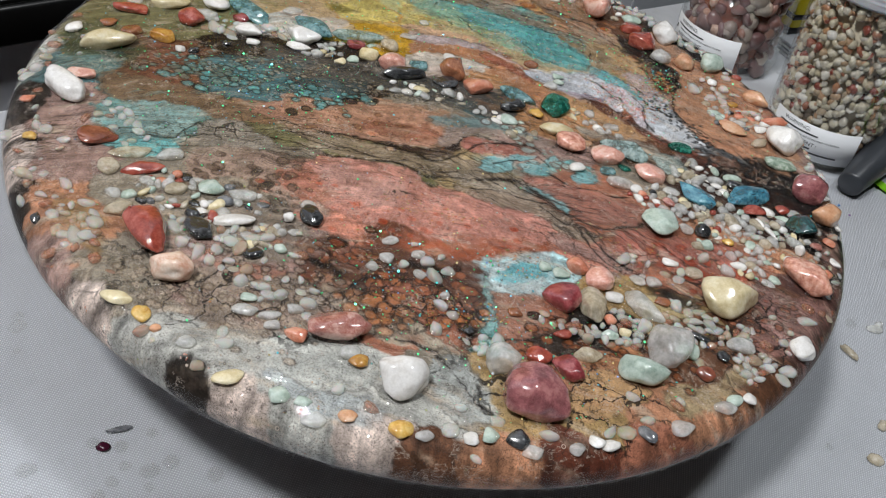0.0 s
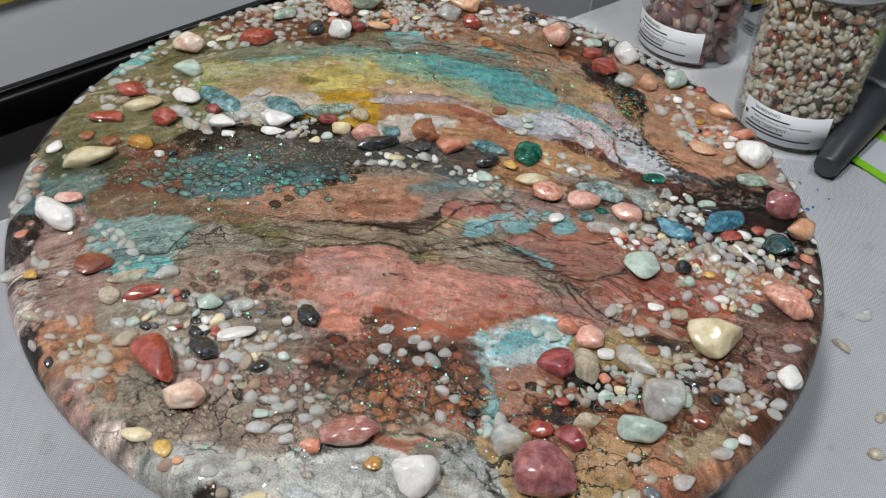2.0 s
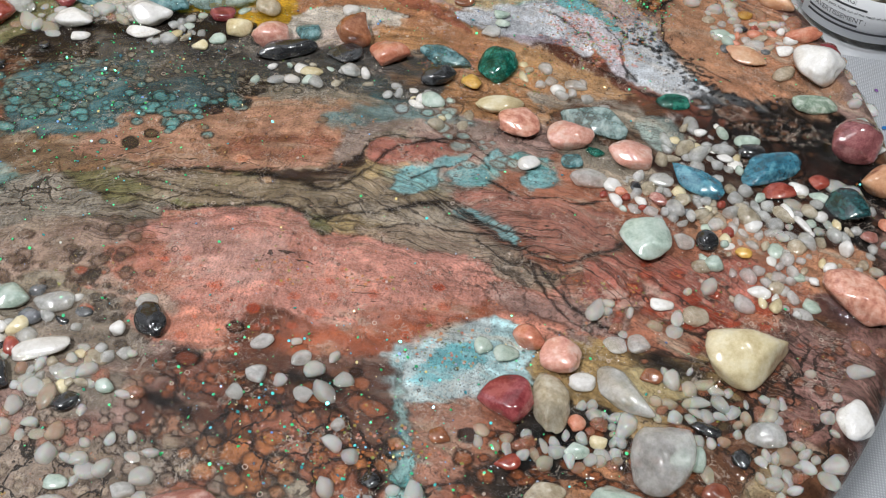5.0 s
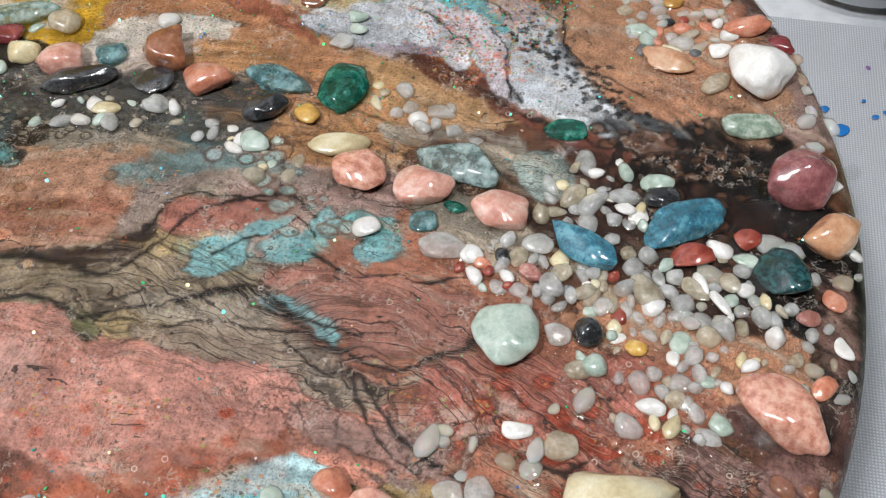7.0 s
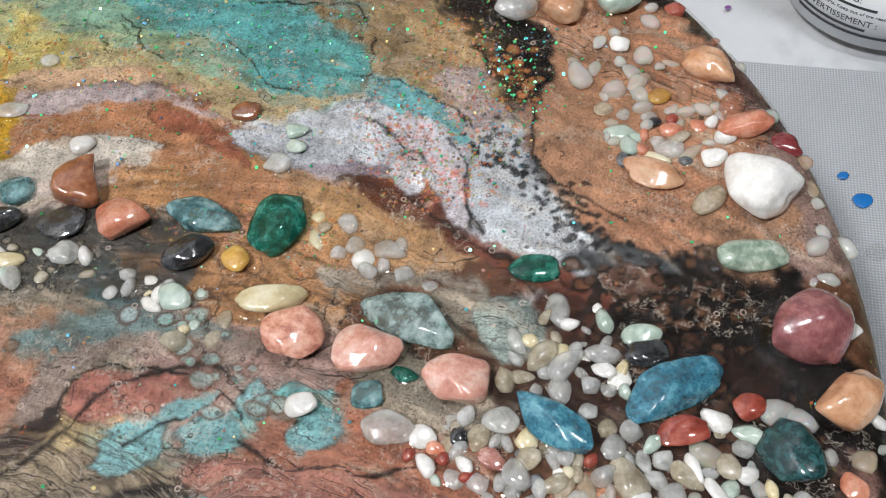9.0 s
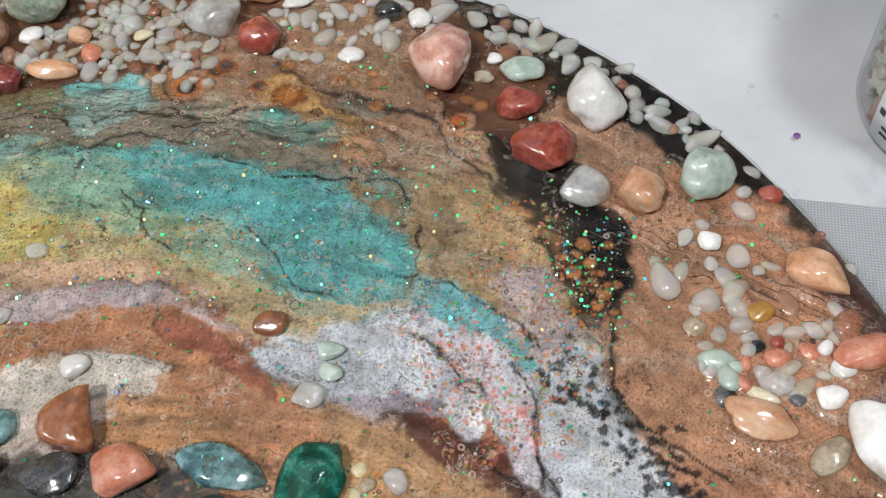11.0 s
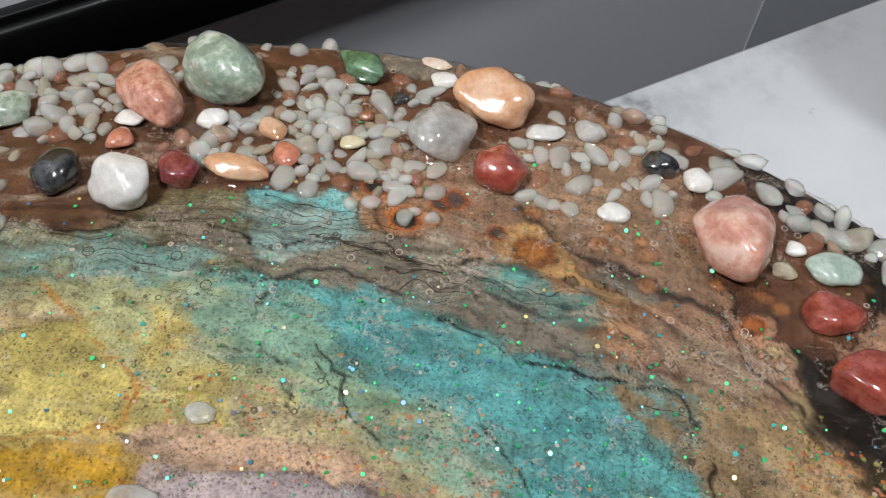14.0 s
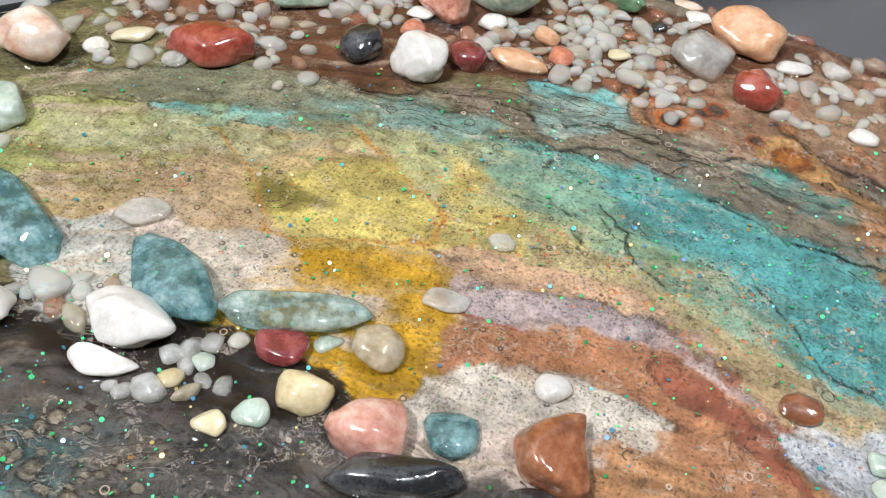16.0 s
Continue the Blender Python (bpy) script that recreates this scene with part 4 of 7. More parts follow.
pool((200, 172, 168), 1.0, 0.0, (79, 88), (92, 93), (99, 82), (100, 76), (93, 69), (85, 80))
pool((104, 168, 170), 0.8, 0.0, (64, 88), (73, 87), (85, 78), (92, 69), (86, 67), (77, 74), (67, 77), (63, 82))
pool((192, 162, 154), 0.5, 0.3, (-37, 71), (-17, 76), (1, 77), (19, 71), (28, 64), (21, 66), (3, 72), (-10, 68), (-25, 61), (-33, 62))
pool((198, 154, 116), 0.6, 0.2, (-43, 76), (-26, 81), (-9, 84), (3, 81), (-8, 77), (-24, 74), (-36, 71))
pool((190, 166, 164), 0.4, 0.4, (-36, 66), (-29, 72), (-18, 75), (-2, 78), (0, 74), (-8, 70), (-21, 67), (-30, 62))
pool((180, 114, 68), 0.5, 0.0, (-32, 59), (-20, 65), (-1, 69), (16, 68), (26, 61), (35, 55), (46, 50), (53, 43), (64, 34), (31, 30), (30, 42), (20, 49), (10, 52), (7, 58), (-7, 59), (-18, 52), (-29, 51))
pool((180, 112, 66), 0.5, 0.0, (-35, 58), (-26, 63), (-6, 71), (4, 73), (14, 70), (26, 65), (8, 57), (-2, 59), (-18, 56), (-31, 50))
pool((162, 80, 46), 0.5, 0.3, (3, 70), (15, 69), (26, 62), (35, 55), (29, 55), (20, 60), (8, 64))
pool((212, 196, 180), 0.3, 0.3, (-27, 47), (-18, 51), (-10, 56), (0, 59), (7, 57), (8, 51), (-1, 49), (-14, 48), (-24, 40))
pool((212, 196, 180), 0.3, 0.3, (-33, 44), (-30, 51), (-18, 57), (-2, 59), (8, 58), (7, 55), (-30, 37))
pool((204, 148, 8), 0.4, 0.15, (-66, 59), (-62, 66), (-51, 72), (-42, 71), (-35, 58), (-33, 52), (-41, 52), (-44, 58), (-52, 59), (-64, 55))
pool((202, 200, 204), 0.4, 0.45, (28, 64), (37, 68), (46, 72), (56, 77), (64, 77), (68, 70), (74, 67), (76, 62), (72, 54), (63, 53), (50, 54), (42, 57), (35, 58))
pool((150, 132, 142), 0.6, 0.0, (50, 55), (62, 57), (73, 56), (62, 52))
pool((202, 188, 192), 0.5, 0.3, (68, 72), (79, 75), (90, 68), (94, 59), (96, 48), (101, 39), (93, 41), (87, 50), (84, 60), (77, 63))
pool((202, 202, 206), 0.6, 0.0, (94, 68), (100, 76), (106, 74), (109, 63), (115, 54), (119, 44), (115, 41), (99, 39), (95, 48))
pool((104, 54, 32), 0.5, 0.3, (61, 52), (71, 54), (80, 49), (86, 48), (92, 42), (97, 39), (87, 39), (77, 43), (67, 48))
pool((190, 136, 80), 0.8, 0.0, (51, 50), (64, 48), (77, 42), (90, 38), (57, 33))
pool((212, 204, 206), 0.3, 0.9, (74, 56), (76, 61), (81, 62), (83, 56), (83, 50), (78, 50))
pool((182, 122, 80), 0.4, 0.0, (111, 108), (119, 114), (130, 111), (137, 93), (136, 75), (132, 64), (140, 54), (128, 52), (118, 57), (111, 65), (109, 77), (112, 92))
pool((10, 9, 9), 0.6, 0.0, (100, 110), (106, 113), (112, 105), (112, 92), (107, 85), (102, 91), (99, 100))
pool((70, 62, 40), 1.5, 0.0, (87, 109), (100, 109), (101, 96), (103, 85), (97, 88), (91, 98))
pool((192, 136, 70), 0.5, 0.4, (14, 148), (23, 145), (29, 137), (39, 134), (41, 129), (32, 133), (20, 135), (12, 135), (10, 143))
pool((178, 112, 64), 0.3, 0.6, (-18, 138), (-11, 144), (-3, 142), (-6, 136), (-13, 134))
pool((34, 32, 40), 0.4, 0.0, (-13, 139), (-10, 141), (-8, 139), (-10, 137))
pool((186, 126, 84), 0.3, 0.6, (61, 136), (66, 140), (70, 136), (67, 131), (62, 131))
pool((30, 24, 20), 0.3, 0.0, (64, 135), (65, 136), (65, 134), (64, 134))
pool((150, 176, 166), 0.6, 0.4, (-41, 127), (-34, 135), (-21, 135), (-21, 129), (-31, 121), (-37, 121))
pool((46, 40, 38), 0.8, 0.3, (57, 179), (70, 178), (96, 162), (110, 149), (126, 143), (125, 132), (114, 141), (102, 153), (90, 159), (78, 168), (64, 174))
pool((40, 34, 32), 1.0, 0.0, (85, 125), (93, 121), (101, 110), (110, 103), (106, 100), (97, 107), (87, 115))
pool((168, 134, 100), 1.2, 0.3, (43, 128), (59, 128), (69, 122), (61, 115), (52, 118))
vein((60, 52, 48), 1.2, (13, 151), (25, 142), (38, 140), (47, 137), (58, 136), (65, 126), (76, 118))
vein((30, 24, 21), 0.5, (-33, 125), (-21, 128), (-11, 129), (0, 130), (8, 133))
vein((44, 50, 56), 0.7, (-31, 116), (-25, 120), (-19, 122), (-11, 121), (-5, 120))
vein((30, 24, 21), 0.4, (3, 117), (13, 115), (23, 113), (32, 113), (43, 115))
vein((30, 24, 21), 0.4, (-17, 100), (-10, 96), (-7, 92), (-9, 89))
vein((30, 24, 21), 0.45, (60, 102), (63, 88), (71, 87), (79, 82), (88, 78), (95, 69), (94, 59), (94, 50), (97, 41))
vein((30, 24, 21), 0.35, (95, 69), (100, 71))
vein((30, 24, 21), 0.3, (52, 87), (63, 88))
vein((30, 24, 21), 0.35, (62, 73), (68, 70), (73, 67), (76, 63))
vein((30, 24, 21), 0.35, (23, 113), (40, 114), (51, 115), (56, 108))
vein((30, 24, 21), 0.35, (-18, 103), (-11, 99), (-9, 94), (0, 88))
vein((30, 24, 21), 0.35, (17, 97), (26, 90), (33, 82), (45, 79))
vein((30, 24, 21), 0.5, (109, 83), (110, 72), (111, 64), (118, 57), (128, 51), (135, 47))
vein((172, 136, 82), 0.6, (-74, 99), (-60, 92), (-48, 86), (-44, 78), (-49, 75), (-60, 70), (-69, 65), (-76, 64))
vein((172, 136, 82), 0.5, (-101, 85), (-88, 78), (-81, 71), (-75, 64))
vein((150, 90, 60), 0.5, (-40, 67), (-35, 63), (-28, 63), (-21, 65))
vein((30, 24, 21), 0.4, (-87, 113), (-71, 115), (-54, 124), (-35, 123))
pool((162, 70, 30), 0.7, 0.0, (0, -99), (9, -90), (26, -85), (42, -82), (55, -74), (59, -69), (60, -76), (53, -79), (42, -84), (35, -92), (28, -96), (12, -98))
pool((110, 72, 56), 1.6, 0.2, (-35, -108), (-18, -104), (0, -101), (22, -98), (34, -98), (39, -108), (38, -121), (-23, -132))
pool((160, 84, 52), 0.6, 0.7, (-2, -122), (8, -117), (19, -117), (21, -124), (2, -128))
pool((166, 108, 74), 0.6, 0.6, (-25, -128), (-18, -125), (-11, -127), (-13, -130), (-23, -132))
pool((152, 80, 54), 0.8, 0.5, (-27, -111), (-18, -108), (-10, -112), (-13, -117), (-23, -117))
pool((34, 28, 26), 0.7, 0.0, (-29, -120), (-20, -120), (-13, -123), (-18, -125), (-27, -123))
pool((34, 28, 26), 0.8, 0.0, (2, -105), (14, -104), (24, -105), (23, -110), (12, -111))
pool((200, 142, 124), 1.8, 0.0, (-47, -60), (-24, -58), (-7, -60), (-7, -77), (-25, -81), (-38, -76))
pool((104, 98, 92), 2.0, 0.0, (-100, 17), (-88, 20), (-80, 27), (-62, 23), (-45, 28), (-36, 20), (-83, -3))
pool((80, 104, 104), 1.6, 0.0, (-91, 6), (-86, 11), (-76, 10), (-75, 3), (-85, -1))
pool((60, 58, 58), 1.2, 0.0, (-67, 18), (-57, 23), (-47, 24), (-40, 19), (-52, 14), (-62, 14))
pool((66, 44, 36), 1.6, 0.0, (108, 2), (142, 18), (168, 12), (181, -12), (164, -30), (143, -22), (121, -14))
pool((20, 18, 18), 1.0, 0.0, (166, 4), (182, 5), (184, -16), (174, -24), (164, -16))
pool((30, 25, 23), 1.0, 0.3, (131, 22), (151, 31), (169, 30), (167, 18), (149, 17), (133, 14))


def lattice(x, y, seed):
    """Smooth value noise from -1 to 1."""
    xi, yi = np.floor(x).astype(np.int64), np.floor(y).astype(np.int64)
    fx, fy = x - xi, y - yi
    fx, fy = fx * fx * (3 - 2 * fx), fy * fy * (3 - 2 * fy)

    def corner(i, j):
        h = (i * 374761393 + j * 668265263 + seed * 974711) & 0x7FFFFFFF
        h = ((h ^ (h >> 13)) * 1274126177) & 0x7FFFFFFF
        return ((h ^ (h >> 16)) & 0xFFFF) / 32767.5 - 1

    return (corner(xi, yi) * (1 - fx) + corner(xi + 1, yi) * fx) * (1 - fy) + (corner(xi, yi + 1) * (1 - fx) + corner(xi + 1, yi + 1) * fx) * fy


def cloudy(x, y, size, seed, octaves=4):
    total, weight = 0, 1.0
    for k in range(octaves):
        total = total + weight * lattice(x / size * 2**k + 31.7 * k, y / size * 2**k - 17.3 * k, seed + k)
        weight *= 0.55
    return total


# rings outwards over the flat top, then round the edge and under it
FLAT, ROUND = 186.0, 11.0
rings = [(r, 0.0, r) for r in np.linspace(0.3, FLAT, 360)]
for k in range(1, 23):
    a = math.pi * k / 22
    rings.append((FLAT + ROUND * math.sin(a) * 1.05, -ROUND * (1 - math.cos(a)), FLAT + ROUND * a))
NT = 1500
turn = np.linspace(0, 2 * np.pi, NT, endpoint=False)
rr = np.array([r for r, _, _ in rings])[:, None]
zz = np.array([z for _, z, _ in rings])[:, None] + 0 * turn
ee = np.array([e for _, _, e in rings])[:, None]
wob = 1 + 0.004 * np.array([noise.noise((3 * math.cos(a), 3 * math.sin(a), 0.3)) for a in turn])
X, Y = (rr * np.cos(turn) * wob).ravel(), (rr * np.sin(turn) * wob).ravel()
PX, PY, Z = (ee * np.cos(turn)).ravel(), (ee * np.sin(turn)).ravel(), zz.ravel()
cols = np.array([srgb(*((1 - 0.27 * min(1, max(PALETTE[c]) / 160)) * v + 0.27 * min(1, max(PALETTE[c]) / 160) ** 2 * g for v, g in zip(PALETTE[c], (138, 149, 158)))) for c, *_ in STROKES])
segs = np.array([s[1:] for s in STROKES])
flow = cloudy(PX, PY, 40, 3)
# the pour ran in long bowed streaks: U along them, V across
V = PY + 0.0019 * (PX - 15) ** 2 + 4.0 * cloudy(PX, PY, 42, 21, 4) + 1.2 * cloudy(PX, PY, 10, 31, 3)
U = PX + 2.0 * flow
GROUPS = 6
shift = [(2.6 * cloudy(PX, PY, 26, 11 + 7 * k) + 1.0 * cloudy(PX, PY, 6, 61 + 7 * k), 1.8 * cloudy(PX, PY, 22, 101 + 7 * k) + 3.4 * cloudy(U / 7, V, 5.5, 151 + 7 * k, 4) + 0.7 * cloudy(PX, PY, 4, 171 + 7 * k, 3)) for k in range(GROUPS)]
isles = [1.7 * cloudy(PX, PY, 3.4, 1001 + 9 * k, 3) for k in range(GROUPS)]
soft = 0.5 + 4.2 * np.exp(-(((PX + 10) / 75) ** 2 + ((PY - 98) / 22) ** 2)) + 0.8 * np.exp(-(((PX - 5) / 70) ** 2 + ((PY + 25) / 26) ** 2))
pig = np.zeros((len(X), 3))
outline = np.zeros(len(X))
wide = segs[:, 4] > 2.2
cols, segs = cols[wide], segs[wide]
for lo in range(0, len(X), 30000):
    cut = slice(lo, lo + 30000)
    d = np.empty((len(X[cut]), len(segs)), np.float32)
    for k, (sx, sy) in enumerate(shift):
        pick = np.arange(k, len(segs), GROUPS)
        x0, y0, x1, y1, w = segs[pick].T
        ax, ay = (PX[cut] + sx[cut])[:, None] - x0, (PY[cut] + sy[cut])[:, None] - y0
        bx, by = x1 - x0, y1 - y0
        f = np.clip((ax * bx + ay * by) / (bx * bx + by * by + 1e-6), 0, 1)
        d[:, pick] = np.hypot(ax - f * bx, ay - f * by) - w
    for k in range(GROUPS):
        d[:, k::GROUPS] += isles[k][cut][:, None]
    d = np.where(d > 0, d, d * 0.25)
    e = np.exp(-(d - d.min(1, keepdims=True)) / soft[cut][:, None])
    pig[cut] = (e @ cols) / e.sum(1, keepdims=True)
    two = np.argpartition(d, 1, axis=1)[:, :2]
    rows = np.arange(len(d))
    gap = np.abs(d[rows, two[:, 0]] - d[rows, two[:, 1]])
    unlike = np.abs(cols[two[:, 0]] - cols[two[:, 1]]).sum(1)
    outline[cut] = np.exp(-((gap / 0.55) ** 2)) * np.clip(unlike * 4, 0, 1) * (d.min(1) > -0.12)



def tone(colour):
    """The base colour of a paint under the resin, from its look in even light."""
    share = 0.37 * min(1, max(colour) / 160)
    return 0.97 * np.array(srgb(*((1 - share) * v + share * min(1, max(colour) / 160) * g for v, g in zip(colour, (138, 149, 158)))))


def flowing(corners, closed, steps=5):
    """A smooth curve through the corners."""
    n, line = len(corners), []
    for k in range(n if closed else n - 1):
        p = [Vector(corners[(k + d) % n] if closed else corners[min(max(k + d, 0), n - 1)]) for d in (-1, 0, 1, 2)]
        for j in range(steps):
            u = j / steps
            line.append(0.5 * (2 * p[1] + (p[2] - p[0]) * u + (2 * p[0] - 5 * p[1] + 4 * p[2] - p[3]) * u * u + (3 * p[1] - p[0] - 3 * p[2] + p[3]) * u**3))
    return line if closed else line + [Vector(corners[-1])]


def distance(x, y, line, closed):
    """How far points lie from a curve; inside a closed one the distance is negative."""
    best, inside = np.full(len(x), 1e9), np.zeros(len(x), bool)
    for a, b in zip(line, line[1:] + line[:1] if closed else line[1:]):
        bx, by = b.x - a.x, b.y - a.y
        f = np.clip(((x - a.x) * bx + (y - a.y) * by) / (bx * bx + by * by + 1e-9), 0, 1)
        best = np.minimum(best, np.hypot(x - a.x - f * bx, y - a.y - f * by))
        if closed and by:
            inside ^= ((a.y > y) != (b.y > y)) & (x < a.x + (y - a.y) * bx / by)
    return np.where(inside, -best, best) if closed else best


def around(line, room):
    xs, ys = [p.x for p in line], [p.y for p in line]
    return np.nonzero((PX > min(xs) - room) & (PX < max(xs) + room) & (PY > min(ys) - room) & (PY < max(ys) + room))[0]


FEATHER_X = 0.8 * cloudy(PX, PY, 11, 2001, 3) + 0.5 * cloudy(PX, PY, 2.6, 2011, 3)
FEATHER_Y = 0.8 * cloudy(PX, PY, 11, 2021, 3) + 0.5 * cloudy(PX, PY, 2.6, 2031, 3)
cover = np.zeros(len(X))
for k, (colour, soft_edge, rim, corners) in enumerate(POOLS):
    line = flowing(corners, True)
    near = around(line, 4 + 3 * soft_edge)
    far = distance(PX[near] + FEATHER_X[near] * (1 + 0.5 * soft_edge), PY[near] + FEATHER_Y[near] * (1 + 0.5 * soft_edge), line, True)
    far = far + soft_edge * (1.1 * cloudy(U[near] / 4, V[near] + 13 * k, 2.6, 2041, 4) + 1.0 * cloudy(PX[near], PY[near], 6, 2061 + k, 4))
    share = 1 / (1 + np.exp(np.clip(far / (0.42 * soft_edge), -30, 30))) * np.clip(1.0 + (0.2 + 0.22 * soft_edge) * (cloudy(U[near] / 3, V[near], 3.2, 2081 + k, 4) - 0.15), 0.25, 1)
    shade = 1 + 0.16 * cloudy(PX[near], PY[near], 13, 2091 + k, 4)
    pig[near] = pig[near] * (1 - share[:, None]) + (share * shade)[:, None] * tone(colour)
    ring = rim * np.exp(-((far / 0.5) ** 2)) * np.clip(0.7 + 1.2 * cloudy(PX[near], PY[near], 9, 2051 + k, 2), 0, 1)
    pig[near] = pig[near] * (1 - ring[:, None]) + ring[:, None] * np.array(srgb(44, 33, 28))
    cover[near] = np.maximum(cover[near], share)

# lacing: thin wandering bands where the paint ran
streak = cloudy(U / 5, V, 2.6, 301, 4)
pig *= np.clip(1 + (0.24 - 0.10 * cover) * streak, 0.4, 1.5)[:, None]
pale = np.clip(cloudy(U / 5, V + 40, 3.4, 331, 4) - 0.45, 0, 1)[:, None] * (1 - 0.6 * cover[:, None]) * np.clip(pig.mean(1, keepdims=True) * 7, 0.1, 1)
pig = pig * (1 - pale) + pale * np.array(srgb(176, 164, 150))
pig *= (1 + 0.14 * cloudy(PX, PY, 2.4, 401, 3))[:, None]
run = V + 2.6 * cloudy(U / 3, V, 9, 311, 4)
belt = np.exp(-(((V + 40) / 22) ** 2)) + 0.55 * np.exp(-(((V - 30) / 16) ** 2)) + 0.5 * np.exp(-(((V - 128) / 12) ** 2)) + 0.12
thin = np.zeros(len(X))
for gap, width, seed in ((7.3, 0.07, 501), (3.1, 0.09, 521), (11.7, 0.06, 541), (4.7, 0.08, 551)):
    thin = np.maximum(thin, np.exp(-(((run / gap + 0.37 * seed) % 1 - 0.5) / width) ** 2) * np.clip(2.6 * cloudy(U / 3.5, V, 9, seed, 3) - 0.1, 0, 1))
thin = thin * np.clip(belt, 0, 1) * (np.hypot(PX, PY) < 200)
thin = np.maximum(thin, outline * np.clip(1.8 * cloudy(PX, PY, 16, 561, 3) + 0.35, 0, 1) * 0.95)
thin = thin * (1 - 0.45 * cover)
pig = pig * (1 - 0.93 * thin[:, None]) + 0.93 * thin[:, None] * np.array(srgb(34, 27, 23))
# single veins
for k, (colour, width, places) in enumerate(VEINS):
    line = flowing(places, False)
    near = around(line, 6)
    far = distance(PX[near] + 1.1 * FEATHER_X[near], PY[near] + 1.1 * FEATHER_Y[near], line, False)
    ink = np.exp(-((far / (0.8 * width * np.clip(1 + 0.7 * cloudy(PX[near], PY[near], 7, 2101 + k, 2), 0.3, 2))) ** 2))[:, None] * 0.92
    pig[near] = pig[near] * (1 - ink) + ink * np.array(srgb(*colour))


# cells and rings that rose through the paint
def cells(x0, y0, x1, y1, spread, count, small, large, inner, outer, strength):
    for _ in range(count):
        f = random.random()
        cx, cy = x0 + f * (x1 - x0) + random.gauss(0, spread * 0.5), y0 + f * (y1 - y0) + random.gauss(0, spread * 0.5)
        r = random.uniform(small, large) if random.random() < 0.7 else random.uniform(small, small * 1.5)
        near = np.nonzero((np.abs(PX - cx) < 2.2 * r) & (np.abs(PY - cy) < 2.2 * r))[0]
        if not len(near):
            continue
        dx, dy = PX[near] - cx, PY[near] - cy
        far = np.hypot(dx, dy * random.uniform(1.0, 1.5)) / r + 0.18 * cloudy(PX[near], PY[near], 2.5, 601, 2)
        ring = np.exp(-((far - 1) / 0.22) ** 2)[:, None] * strength
        core = (far < 0.9)[:, None] * strength * 0.85
        pig[near] = pig[near] * (1 - core) + core * np.array(srgb(*inner)) * random.uniform(0.75, 1.2)
        pig[near] = pig[near] * (1 - ring) + ring * np.array(srgb(*outer))


cells(-130, -20, -40, -8, 13, 130, 1.0, 3.6, (112, 158, 158), (44, 52, 52), 0.8)
cells(-110, 0, 0, 18, 9, 150, 0.6, 1.8, (150, 142, 128), (26, 24, 24), 0.8)
cells(-75, 14, 10, 18, 9, 300, 0.4, 1.5, (40, 46, 48), (104, 104, 100), 0.5)
cells(-60, -30, 0, -12, 12, 30, 0.6, 2.2, (150, 112, 84), (92, 66, 50), 0.6)
cells(-100, -95, -50, -75, 16, 70, 0.8, 2.8, (120, 104, 94), (64, 52, 46), 0.7)
cells(-60, -130, 0, -140, 14, 110, 0.7, 2.6, (150, 138, 128), (48, 40, 36), 0.8)
cells(60, -125, 120, -118, 14, 90, 0.8, 3.0, (140, 92, 62), (34, 26, 22), 0.85)
cells(120, -95, 165, -70, 14, 90, 0.6, 2.2, (150, 104, 84), (46, 34, 30), 0.8)
cells(130, 10, 175, 0, 12, 70, 0.8, 3.0, (96, 70, 56), (14, 12, 12), 0.9)
cells(-150, -30, -100, -10, 14, 80, 0.8, 2.6, (120, 132, 124), (60, 54, 48), 0.7)
cells(-140, 60, -60, 100, 16, 40, 1.0, 3.0, (150, 150, 112), (108, 100, 70), 0.5)
cells(-30, -110, 30, -118, 10, 50, 1.2, 4.0, (160, 108, 80), (58, 44, 38), 0.65)
cells(-10, -135, 35, -128, 11, 34, 2.0, 5.5, (172, 124, 90), (44, 34, 30), 0.65)
cells(-60, -90, 40, -80, 14, 60, 0.4, 1.6, (170, 88, 60), (184, 108, 86), 0.5)
cells(-70, -80, -40, -100, 12, 26, 1.0, 2.6, (90, 84, 78), (60, 50, 46), 0.7)
cells(98, 100, 106, 86, 5, 46, 0.9, 2.4, (170, 122, 84), (24, 20, 18), 0.95)
cells(95, 72, 130, 40, 7, 150, 0.4, 1.1, (28, 28, 30), (40, 42, 44), 0.85)
cells(125, 30, 165, 24, 9, 60, 0.8, 2.4, (110, 84, 66), (24, 20, 18), 0.85)
cells(70, 70, 95, 50, 9, 110, 0.4, 0.9, (196, 112, 98), (206, 150, 140), 0.45)
cells(60, 178, 110, 160, 7, 40, 1.2, 2.6, (120, 104, 92), (18, 16, 16), 0.9)
cells(20, 150, 75, 140, 8, 14, 1.2, 3.0, (172, 124, 84), (112, 82, 60), 0.6)
cells(-20, 146, 10, 146, 4, 6, 2.0, 3.6, (60, 56, 60), (150, 92, 56), 0.85)
cells(100, -55, 140, -62, 11, 50, 0.8, 3.0, (160, 78, 54), (120, 60, 42), 0.7)
cells(30, 10, 60, -15, 8, 26, 1.0, 3.4, (150, 170, 168), (110, 84, 70), 0.7)
cells(-90, -150, -20, -160, 12, 90, 0.8, 2.4, (168, 156, 142), (84, 72, 62), 0.7)

